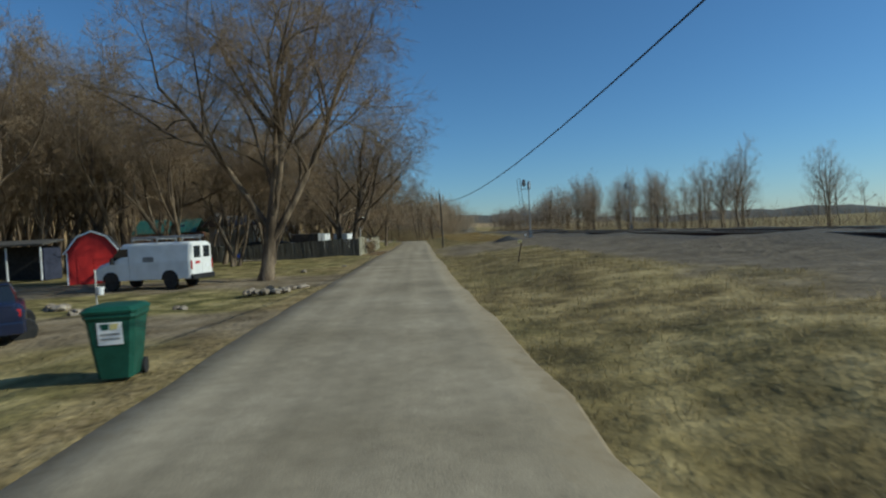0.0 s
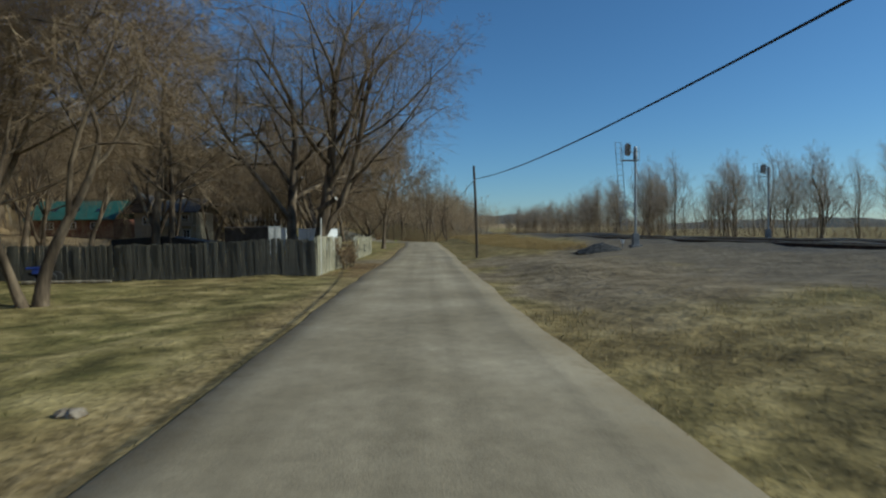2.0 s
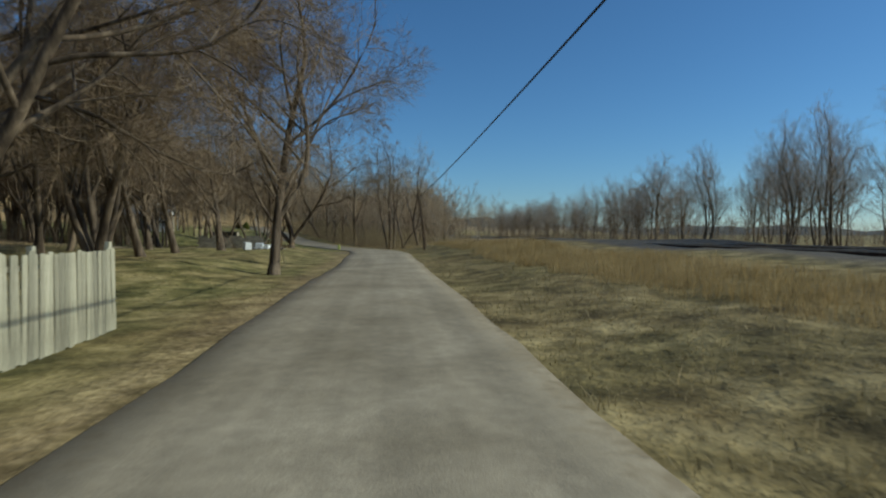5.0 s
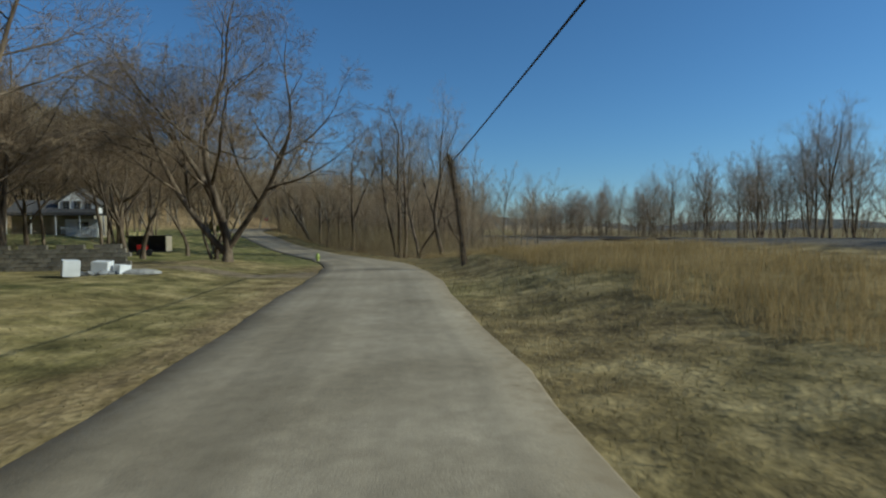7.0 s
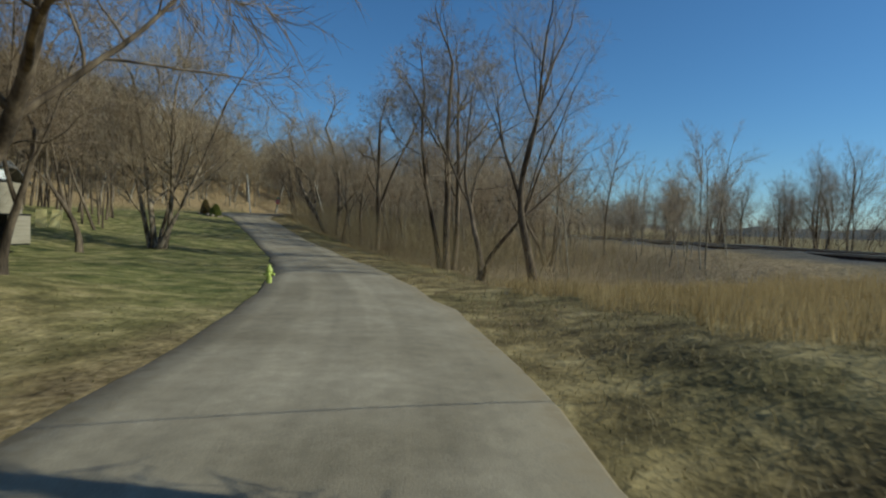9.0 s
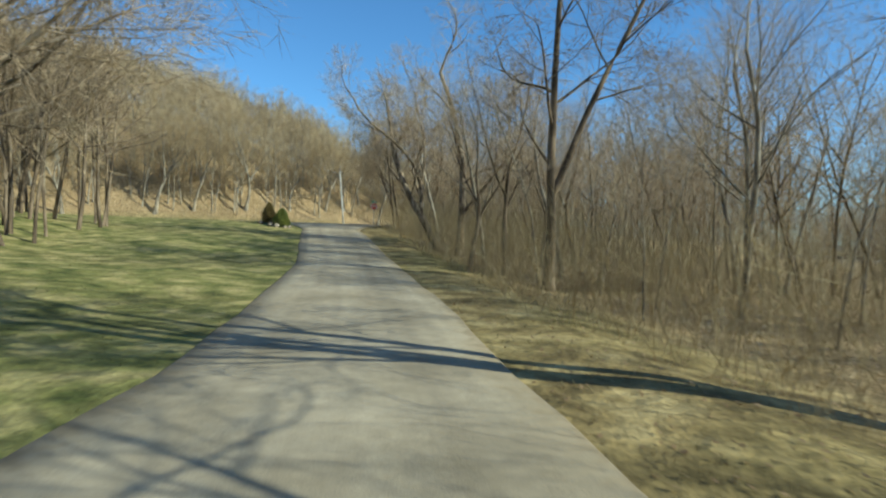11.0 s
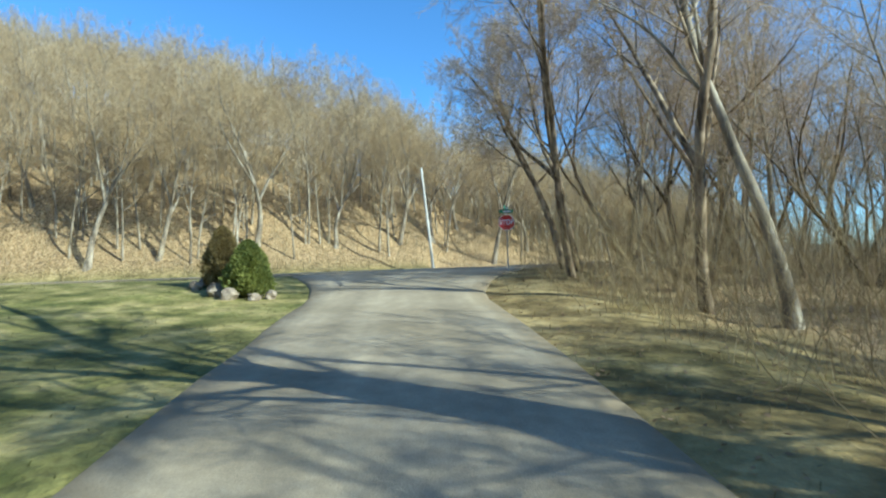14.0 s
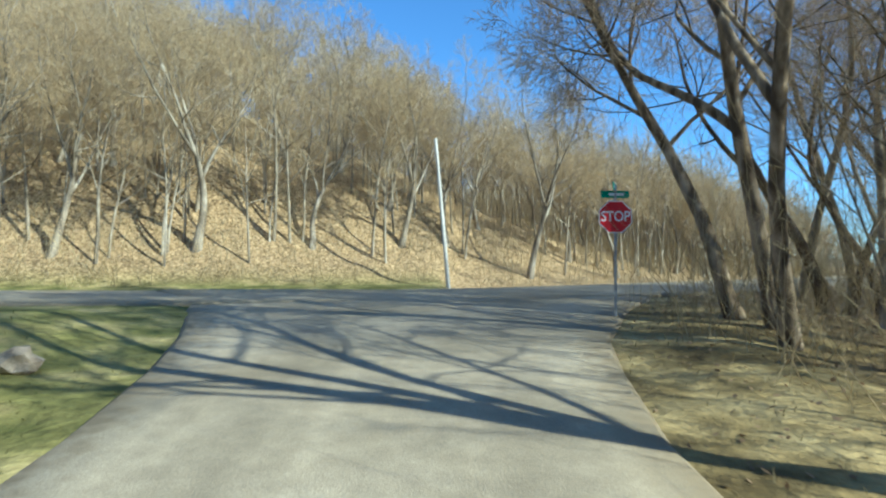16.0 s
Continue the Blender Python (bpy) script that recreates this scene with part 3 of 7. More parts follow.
# ---- trees ----
def sprout(rng, start, way, length, radius, segs, up=0.1, wander=0.12, taper=0.35):
    """Grows many branches at once, each with a bend of its own: points and radii along each."""
    n = len(start)
    pts, rad = np.empty((n, segs + 1, 3)), np.empty((n, segs + 1))
    d = way / np.linalg.norm(way, axis=1, keepdims=True)
    pts[:, 0] = start
    bend, phase = rng.normal(0, wander, (n, 3)), rng.uniform(0, 2 * np.pi, (n, 1))
    for k in range(segs):
        d = d + rng.normal(0, 0.65 * wander, (n, 3)) + bend * np.cos(phase + 4.2 * k / segs) + np.array([0, 0, up])
        d /= np.linalg.norm(d, axis=1, keepdims=True)
        pts[:, k + 1] = pts[:, k] + d * (length / segs)[:, None]
    rad[:] = radius[:, None] * np.linspace(1, taper, segs + 1)[None] ** 1.0
    return pts, rad


def forked(rng, pts, rad, count, lo, hi, angle, shrink, thin, base_len):
    """Where the next order of branches starts, and which way: evenly spaced along its parent and turning round it."""
    n, s, _ = pts.shape
    who = np.repeat(np.arange(n), count)
    j = np.tile(np.arange(count), n)
    t = (lo + (hi - lo) * (j + rng.uniform(0, 1, len(who))) / count) * (s - 1)
    tip = j == count - 1
    t[tip] = s - 1.05
    k = np.minimum(t.astype(int), s - 2)
    f = (t - k)[:, None]
    start = pts[who, k] * (1 - f) + pts[who, k + 1] * f
    d = pts[who, k + 1] - pts[who, k]
    d /= np.linalg.norm(d, axis=1, keepdims=True) + 1e-9
    u = np.cross(d, np.array([0.31, 0.17, 0.93]) + rng.normal(0, 0.15, (n, 3))[who])
    u /= np.linalg.norm(u, axis=1, keepdims=True) + 1e-9
    v = np.cross(d, u)
    phi = (rng.uniform(0, 2 * np.pi, n)[who] + 2.4 * j + rng.normal(0, 0.4, len(who)))[:, None]
    a = (np.radians(rng.uniform(*angle, len(who))) * np.where(tip, 0.45, 1.0))[:, None]
    way = d * np.cos(a) + (u * np.cos(phi) + v * np.sin(phi)) * np.sin(a)
    length = base_len[who] * rng.uniform(*shrink, len(who)) * (1.15 - 0.45 * t / (s - 1))
    radius = np.minimum((rad[who, k] * (1 - f[:, 0]) + rad[who, k + 1] * f[:, 0]) * np.where(tip, 0.85, thin), rad[who, 0])
    return start, way, length, radius


def tree_meshes(seed, stems, orders, bark, twig, up=(0.03, 0.05, 0.05, 0.03, 0.0, 0.0), least=0.006, trunk_segs=12, bare=0.35, wander=(0.045, 0.08, 0.12, 0.16, 0.2, 0.2), first_wood=2, rise=()):
    """stems: (x, y, lean x, lean y, length, radius); orders: (count, angle, shrink, thin) for each further order of branching, the last one the finest twigs."""
    rng = np.random.default_rng(seed)
    st = np.array(stems, float)
    start = np.stack([st[:, 0], st[:, 1], np.array([*rise, *[0.0] * (len(st) - len(rise))]) - 0.25], -1)
    way = np.stack([st[:, 2], st[:, 3], np.ones(len(st))], -1)
    length, radius = st[:, 4].copy(), st[:, 5].copy()
    wood, fine = [], []
    pts, rad = sprout(rng, start, way, length, radius, trunk_segs, up[0], wander[0], 0.42)
    # a leader leaves the nearest full stem at its own height
    full = np.flatnonzero(start[:, 2] < 0)
    for k in np.flatnonzero(start[:, 2] >= 0):
        m = full[np.argmin(np.hypot(*(start[full, :2] - start[k, :2]).T))]
        at = np.array([np.interp(start[k, 2], pts[m, :, 2], pts[m, :, c]) for c in range(3)])
        pts[k] += at - pts[k, 0]
    foot = np.where(start[:, 2] < 0, 1.0, 0.0)[:, None] * np.exp(-np.arange(trunk_segs + 1) * length[:, None] / trunk_segs / 0.5)
    rad *= 1 + 0.5 * foot
    wood.append(tubes(pts, rad, 10))
    for o, (count, angle, shrink, thin) in enumerate(orders):
        left = len(orders) - 1 - o
        start, way, length, radius = forked(rng, pts, rad, count, bare if o == 0 else 0.22, 0.98, angle, shrink, thin, length)
        radius = np.maximum(radius, least)
        segs = 1 if left == 0 else 2 if left == 1 else (8, 7, 5, 4)[o]
        pts, rad = sprout(rng, start, way, length, radius, segs, up[min(o + 1, 5)], wander[min(o + 1, 5)], 0.35)
        rad = np.maximum(rad, least * 0.55)
        (wood if o < first_wood else fine).append(slivers(pts, rad) if left == 0 else ribbons(pts, rad) if left == 1 else tubes(pts, rad, (7, 5, 3, 3)[o]))
    tri = [p for p in fine if p[1].shape[1] == 3]
    quad = [p for p in fine if p[1].shape[1] == 4]
    v, f = joined(quad)
    split = np.concatenate([f[:, [0, 1, 2]], f[:, [0, 2, 3]]])
    a = arrays("trunk", *joined(wood), bark)
    b = arrays("crown", *joined([(v, split), *tri]), twig, smooth=False)
    return a, b


def plant(meshes, x, y, turn, size, label, group="", name="tree", z=None, tall=1.0):
    t = thing(name, pose(x, y, gz(x, y) if z is None else z, 0, 0, turn) @ Matrix.Diagonal((size, size, size * tall, 1)), label, "tree", group)
    part("trunk", meshes[0], None, t)
    part("crown", meshes[1], None, t)
    return t


BIG = [(7, (30, 64), (0.48, 0.8), 0.56), (6, (28, 58), (0.42, 0.7), 0.55), (7, (25, 60), (0.42, 0.68), 0.5), (7, (22, 58), (0.45, 0.75), 0.5), (8, (16, 55), (0.5, 0.95), 0.6)]
MID = [(7, (28, 60), (0.38, 0.62), 0.48), (6, (26, 56), (0.42, 0.66), 0.56), (6, (24, 58), (0.42, 0.68), 0.52), (6, (20, 56), (0.5, 0.8), 0.5), (6, (16, 50), (0.5, 0.95), 0.6)]
AIRY = [(6, (30, 60), (0.3, 0.5), 0.45), *BIG[1:3], (5, (22, 58), (0.45, 0.75), 0.5), (5, (16, 50), (0.5, 0.95), 0.6)]
FORK = [(3, (14, 36), (0.95, 1.35), 0.68), (7, (28, 62), (0.38, 0.64), 0.52), (6, (25, 58), (0.42, 0.66), 0.52), (7, (22, 58), (0.45, 0.75), 0.5), (8, (16, 50), (0.5, 0.95), 0.6)]
DROOP = (0.03, 0.03, 0.01, -0.03, -0.04, -0.06)

# single trees that can be told apart
plant(tree_meshes(11, [(0, 0, 0.16, 0.05, 9.6, 0.26), (0.22, 0.07, 0.62, 0.12, 7.6, 0.16), (0.26, 0.08, -0.7, 0.1, 7.6, 0.14), (0.32, 0.1, 0.45, -0.45, 7.0, 0.13)], BIG, BARK, TWIG, bare=0.3, rise=(0, 1.7, 2.2, 2.7), up=DROOP, least=0.0045), -6.9, 22.9, 0, 1.0, "tall bare tree with long ascending limbs beside a gravel drive")
plant(tree_meshes(12, [(-0.25, 0, 0.14, 0.1, 9.6, 0.35), (-0.2, 0, 0.6, 0.12, 8.6, 0.2), (-1.25, 0.3, -0.16, 0.1, 9.6, 0.29), (-1.25, 0.3, -0.6, -0.1, 7.5, 0.16)], BIG, BARK, TWIG, bare=0.38, rise=(0, 1.6, 0, 2.6), up=DROOP, least=0.0045), -7.6, 53.8, 0, 1.0, "large old bare tree with broad crown behind a picket fence")
old = scene.objects["tree.001"]
for a, b, rr in (((0.0, 0.12, 2.9), (0.95, -0.2, 3.5), 0.12), ((-1.35, 0.4, 4.0), (-0.8, 0.1, 4.6), 0.08)):
    st = part("sawn_limb", rod(bmesh.new(), a, b, rr * 1.15, rr, 12), BARK, old)
    w = (Vector(b) - Vector(a)).normalized() * 0.012
    part("cut_face", rod(bmesh.new(), b, Vector(b) + w, rr * 0.92, rr * 0.92, 12), POLE_PALE, st, "pale sawn wood")
plant(tree_meshes(13, [(0, 0, 0.02, 0.1, 10.0, 0.27), (0.02, 0.05, 0.95, 0.1, 8.4, 0.17), (0.02, 0.05, -0.75, 0.1, 8.6, 0.18), (0.03, 0.1, 0.4, 0.3, 8.0, 0.14), (0.02, 0.05, -0.35, -0.3, 8.6, 0.14)], BIG, BARK, TWIG, bare=0.3, rise=(0, 1.5, 1.7, 2.4, 2.1), up=(0.05, 0.04, 0.01, -0.02, -0.04, -0.05)), -11.6, 71.6, 0, 1.0, "wide bare tree forking low behind a white trailer")
plant(tree_meshes(14, [(0, 0, 0.1, 0.0, 9.0, 0.2), (0.28, 0, 0.75, 0.1, 6.6, 0.12), (0.1, 0, -0.35, 0.2, 6.0, 0.1)], BIG, BARK, TWIG, bare=0.34, rise=(0, 2.4, 3.2), up=DROOP), -7.1, 82.5, 10, 1.0, "slender bare tree at the edge of a lawn by the lane")
plant(tree_meshes(15, [(0.1, 0.05, 0.1, 0.05, 10.0, 0.22), (0.02, 0.1, -0.9, 0.1, 8.0, 0.18), (0.12, 0.0, 0.75, -0.1, 7.4, 0.17), (0.1, 0.1, -0.3, 0.1, 8.8, 0.17)], BIG, BARK, TWIG, bare=0.3, rise=(0, 0.6, 0.9, 1.3), up=DROOP, wander=(0.06, 0.09, 0.13, 0.17, 0.2, 0.2), least=0.005), -12.2, 112.6, 0, 1.0, "wide bare tree of several stems from one base on the lawn")
plant(tree_meshes(16, [(0, 0, -0.1, 0.0, 10.0, 0.17), (0.3, 0.2, 0.25, 0.1, 9.6, 0.15), (-0.3, 0.1, -0.3, 0.1, 9.0, 0.14), (0.1, -0.2, 0.6, 0.0, 9.5, 0.13), (-0.1, 0.3, 0.1, 0.2, 9.0, 0.12)], MID, BARK_MID, TWIG_WARM, bare=0.25, wander=(0.03, 0.09, 0.13, 0.17, 0.2, 0.2)), -20.1, 135.0, 0, 1.0, "clump of pale bare stems on the sunny lawn")
plant(tree_meshes(41, [(0, 0, 0.1, 0.0, 9.5, 0.13), (0.1, 0.1, -0.3, 0.1, 8.5, 0.11), (0.05, 0, 0.5, 0.1, 7.5, 0.09)], BIG, BARK, TWIG, bare=0.3, rise=(0, 0.3, 1.0), up=DROOP), -14.2, 40.0, 0, 1.0, "bare tree of slender stems on the lawn before the fence")
plant(tree_meshes(42, [(0, 0, -0.05, 0.0, 10.5, 0.24), (0.5, 0.2, 0.12, 0.05, 10.0, 0.18), (0.05, 0, -0.6, 0.1, 8.0, 0.14)], BIG, BARK, TWIG, bare=0.35, rise=(0, 0, 2.2), up=DROOP), -16.2, 54.7, 0, 1.0, "pair of tall dark bare trunks among the sheds")

LEANING = "leaning trees beside the lane"
plant(tree_meshes(17, [(0, 0, -0.48, 0.0, 10.5, 0.24), (-0.8, 0, -0.1, 0.3, 8.0, 0.13)], AIRY, BARK_MID, TWIG_WARM, bare=0.35, rise=(0, 2.4), wander=(0.085, 0.11, 0.15, 0.17, 0.2, 0.2), up=(0.02, 0.1, 0.08, 0.03, 0.0, -0.03)), -16.2, 161.2, 0, 1.0, "bare tree with a pale trunk leaning over the lane", LEANING)
plant(tree_meshes(18, [(0, 0, -0.2, 0.0, 11.5, 0.25), (-0.3, 0, 0.55, 0.1, 8.0, 0.13)], AIRY, BARK_MID, TWIG_WARM, bare=0.35, rise=(0, 2.6), wander=(0.085, 0.11, 0.15, 0.17, 0.2, 0.2)), -14.9, 160.1, 0, 1.0, "tall bare tree with a pale trunk beside the lane", LEANING)
for s, x, y, lx, le, rr in ((19, -24.25, 177.3, -0.36, 8.6, 0.14), (33, -23.75, 176.6, -0.28, 9.5, 0.14), (34, -23.8, 175.4, -0.12, 10.0, 0.12), (35, -20.1, 170.9, -0.16, 10.5, 0.14), (36, -20.7, 174.6, 0.02, 10.0, 0.13)):
    plant(tree_meshes(s, [(0, 0, lx, -0.05, le, rr), (lx * 2.4, 0, lx - 0.4, 0.2, le * 0.65, rr * 0.6)], AIRY, BARK_MID, TWIG_WARM, bare=0.35, rise=(0, 3.4), wander=(0.085, 0.11, 0.15, 0.17, 0.2, 0.2), up=(0.03, 0.06, 0.02, -0.02, -0.05, -0.06)), x, y, 0, 1.0, "rugged bare trunk wound with vines leaning towards the junction", LEANING)
plant(tree_meshes(31, [(0, 0, 0.02, 0.0, 10.5, 0.21), (0.05, 0, 0.42, 0.05, 8.5, 0.14)], AIRY, BARK, TWIG, bare=0.4, rise=(0, 3.6), up=DROOP), -9.4, 149.0, 0, 1.0, "bare forked tree at the edge of the wood", LEANING)
plant(tree_meshes(32, [(0, 0, 0.0, 0.0, 11.5, 0.2), (0.4, 0.2, 0.1, 0.05, 10.5, 0.17), (-0.3, 0.3, -0.1, 0.0, 10.0, 0.15)], AIRY, BARK, TWIG, bare=0.35, wander=(0.03, 0.09, 0.13, 0.17, 0.2, 0.2)), -3.6, 134.5, 0, 1.0, "clump of tall dark bare trunks at the wood edge", LEANING)

# kinds of woodland tree
TWIG_ROW = islands("grey_twigs", (0.28, 0.23, 0.18), (0.5, 0.42, 0.33), translucent=0.3)
ROW = [(9, (20, 46), (0.34, 0.56), 0.5), (6, (18, 45), (0.4, 0.62), 0.55), (6, (18, 50), (0.5, 0.8), 0.5), (9, (18, 55), (0.6, 1.0), 0.5)]
WOOD = [tree_meshes(21 + k, s, o, b, t, least=le, bare=bare, wander=(0.06, 0.08, 0.13, 0.17, 0.2, 0.2) if o is not ROW else (0.03, 0.06, 0.09, 0.12, 0.15, 0.15), first_wood=3 if o is FORK else 2) for k, (s, o, b, t, bare, le) in enumerate([
    ([(0, 0, 0.05, 0.02, 5.2, 0.16)], FORK, BARK, TWIG_WARM, 0.6, 0.0024),
    ([(0, 0, -0.12, 0.05, 5.0, 0.14), (0.2, 0.1, 0.3, 0.1, 4.4, 0.1)], FORK, BARK, TWIG_WARM, 0.55, 0.0024),
    ([(0, 0, 0.18, -0.05, 5.6, 0.17)], FORK, BARK_PALE, TWIG_WARM, 0.6, 0.0024),
    ([(0, 0, 0.02, 0.08, 9.0, 0.13)], MID, BARK_PALE, TWIG_WARM, 0.4, 0.0024),
    ([(0, 0, 0.02, 0.0, 8.0, 0.1), (0.3, 0.2, 0.2, 0.05, 7.5, 0.08), (-0.3, 0.2, -0.22, 0.0, 7.0, 0.08)], ROW, BARK_MID, TWIG_ROW, 0.2, 0.0042),
    ([(0, 0, 0.05, 0.0, 8.0, 0.12), (0.2, 0, 0.18, 0.1, 7.2, 0.08)], ROW, BARK_MID, TWIG_ROW, 0.2, 0.0042),
    ([(0, 0, 0.06, 0.02, 4.6, 0.17)], FORK, BARK, TWIG, 0.55, 0.005),
    ([(0, 0, -0.12, 0.05, 4.6, 0.15), (0.2, 0.1, 0.34, 0.1, 4.2, 0.11)], FORK, BARK, TWIG, 0.5, 0.005),
    ([(0, 0, 0.2, -0.1, 4.0, 0.18)], [(4, (20, 48), (1.1, 1.6), 0.66), *FORK[1:]], BARK, TWIG, 0.5, 0.005),
    ([(0, 0, -0.1, 0.1, 4.6, 0.16)], [(4, (16, 42), (1.0, 1.5), 0.68), *FORK[1:]], BARK_PALE, TWIG_FAR, 0.5, 0.005),
])]


def scatter(seed, n, xr, yr, keep, gap):
    """Plan places in a field, no nearer to one another than gap, where keep(x, y, off) holds; off: distance right of the lane."""
    g = np.random.default_rng(seed)
    c = np.stack([g.uniform(*xr, n * 30), g.uniform(*yr, n * 30)], -1)
    c = c[keep(c[:, 0], c[:, 1], near(LANE, c[:, 0], c[:, 1])[0])]
    got = []
    for x, y in c:
        if len(got) >= n:
            break
        if all((x - a) ** 2 + (y - b) ** 2 > gap * gap for a, b in got):
            got.append((float(x), float(y)))
    return got


def cottage_view(x, y):
    """The gap between the trees through which the cottage shows from the lane."""
    return (x > -3.0 - 0.534 * (y - 77)) & (x < -1.7 - 0.648 * (y - 88)) & (y < 138)


def edge_x(y):
    """East border of the wood."""
    return -3.5 + 0.17 * (np.asarray(y, float) - 95)


rng = random.Random(5)
# leaning trees close to the lane on the way up to the junction
for x, y, k, turn, size in [(-2.0, 127.5, 1, 250, 1.1), (-0.2, 124.0, 0, 100, 1.15), (-11.5, 153.5, 0, 40, 1.0), (-18.6, 170.0, 3, 10, 1.1), (-13.0, 157.0, 3, 80, 0.9)]:
    plant(WOOD[k], x, y, turn, size, "bare leaning tree in the thicket beside the lane", "trees beside the lane")
for x, y in scatter(1, 22, (-26, 30), (117, 222), lambda x, y, d: (d > 5.0) & (d < 26) & (near(CROSS, x, y)[0] > 6) & (x < edge_x(y)), 2.0):
    plant(WOOD[rng.choice((0, 1, 2, 3, 3))], x, y, rng.uniform(0, 360), rng.uniform(0.7, 1.1), "bare young woodland tree among brush", "woodland trees by the lane")
# behind the yards
for x, y in scatter(2, 64, (-46, -13), (16, 138), lambda x, y, d: (d < -11) & ~((x > -33) & (y > 42) & (y < 78)) & ~((x > -25) & (y > 10) & (y < 34)) & ~((x > -47) & (y > 76) & (y < 92) & (x < -25)) & ~((x > -43) & (x < -24) & (y > 126) & (y < 148)) & ~((x > -32) & (y > 98) & (y < 128)) & ~cottage_view(x, y), 2.6):
    plant(WOOD[rng.choice((6, 7, 8, 8, 7))], x, y, rng.uniform(0, 360), rng.uniform(0.9, 1.35), "tall bare tree behind the yards", "trees behind the yards")
for x, y, k, s in [(-23.0, 36.0, 6, 1.65), (-20.2, 36.8, 7, 1.6), (-17.8, 37.5, 8, 1.5), (-27.0, 38.0, 8, 1.7), (-24.5, 41.0, 6, 1.75), (-29.5, 34.0, 7, 1.6), (-26.0, 31.5, 6, 1.5), (-31.5, 42.0, 6, 1.4), (-16.8, 36.0, 0, 1.2), (-11.0, 38.5, 1, 1.0), (-19.0, 60.0, 0, 1.2), (-18.0, 59.0, 1, 1.15), (-24, 62.0, 0, 1.1), (-14.0, 116.5, 1, 0.8), (-20.5, 129.0, 0, 0.9)]:
    plant(WOOD[{0: 6, 1: 7}.get(k, k)], x, y, rng.uniform(0, 360), s, "bare tree beside a gravel yard", "trees behind the yards")
for x, y in scatter(7, 20, (-34, -10.5), (24, 100), lambda x, y, d: (d < -9.5) & ~((x > -30) & (y > 44) & (y < 76)) & ~((x > -24) & (y < 34)) & ~((x < -24) & (y > 74) & (y < 92)), 2.4):
    plant(WOOD[rng.choice((6, 7, 8))], x, y, rng.uniform(0, 360), rng.uniform(1.0, 1.3), "tall bare tree with a wide twiggy crown", "trees behind the yards")
for x, y in scatter(17, 15, (-31, -15.5), (106.5, 125.5), lambda x, y, d: (d < -12) & ((x < -18) | (y > 110)) & ~cottage_view(x, y), 2.1):
    plant(WOOD[rng.choice((6, 7, 8, 8, 7))], x, y, rng.uniform(0, 360), rng.uniform(0.95, 1.35), "tall bare tree by the house on the rise", "trees behind the yards")
# row beyond the railway
for y in np.concatenate([np.arange(42, 60, 3.4), np.arange(64, 230, 2.2)]):
    y += rng.uniform(-1.5, 1.5)
    plant(WOOD[rng.choice((4, 5, 5, 4))], 26.0 + rng.uniform(-2.0, 5), y, rng.uniform(0, 360), rng.uniform(0.58, 0.86) * (0.85 if y < 80 else 1.0), "bare upright tree in the row beyond the railway", "row of trees beyond the railway")

# larger trees standing along the foot of the hill
for x, y in scatter(27, 64, (-72, 0), (150, 235), lambda x, y, d: (near(FOOT, x, y)[0] < -1.2) & (near(FOOT, x, y)[0] > -15), 2.2):
    plant(WOOD[9], x, y, rng.uniform(0, 360), rng.uniform(0.85, 1.3) * float(np.interp(y, [180, 205], [1.0, 0.72])), "pale bare forked tree on the foot of the hill", "trees on the foot of the hill")

# close-set trees beyond the junction's near corner
for x, y, k in [(-19, 183.5, 0), (-16.5, 187, 1), (-17.4, 179.8, 3), (-14.5, 183, 0), (-13, 190, 1), (-19.6, 177.5, 3), (-15.5, 176, 1), (-12, 178.5, 0), (-11, 186, 2), (-18, 191.5, 3), (-9.5, 192, 1), (-13.5, 197, 0), (-9, 181.5, 2), (-22.5, 182.0, 3), (-21.3, 180.6, 1), (-21.9, 178.3, 3), (-19.6, 186.2, 0), (-18.2, 184.6, 3), (-21.0, 183.8, 3), (-20.4, 176.4, 0), (-7.5, 186.5, 0), (-15.6, 193.5, 1)]:
    plant(WOOD[k], x, y, rng.uniform(0, 360), rng.uniform(0.75, 1.0), "bare woodland tree near the junction", "woodland trees by the lane")


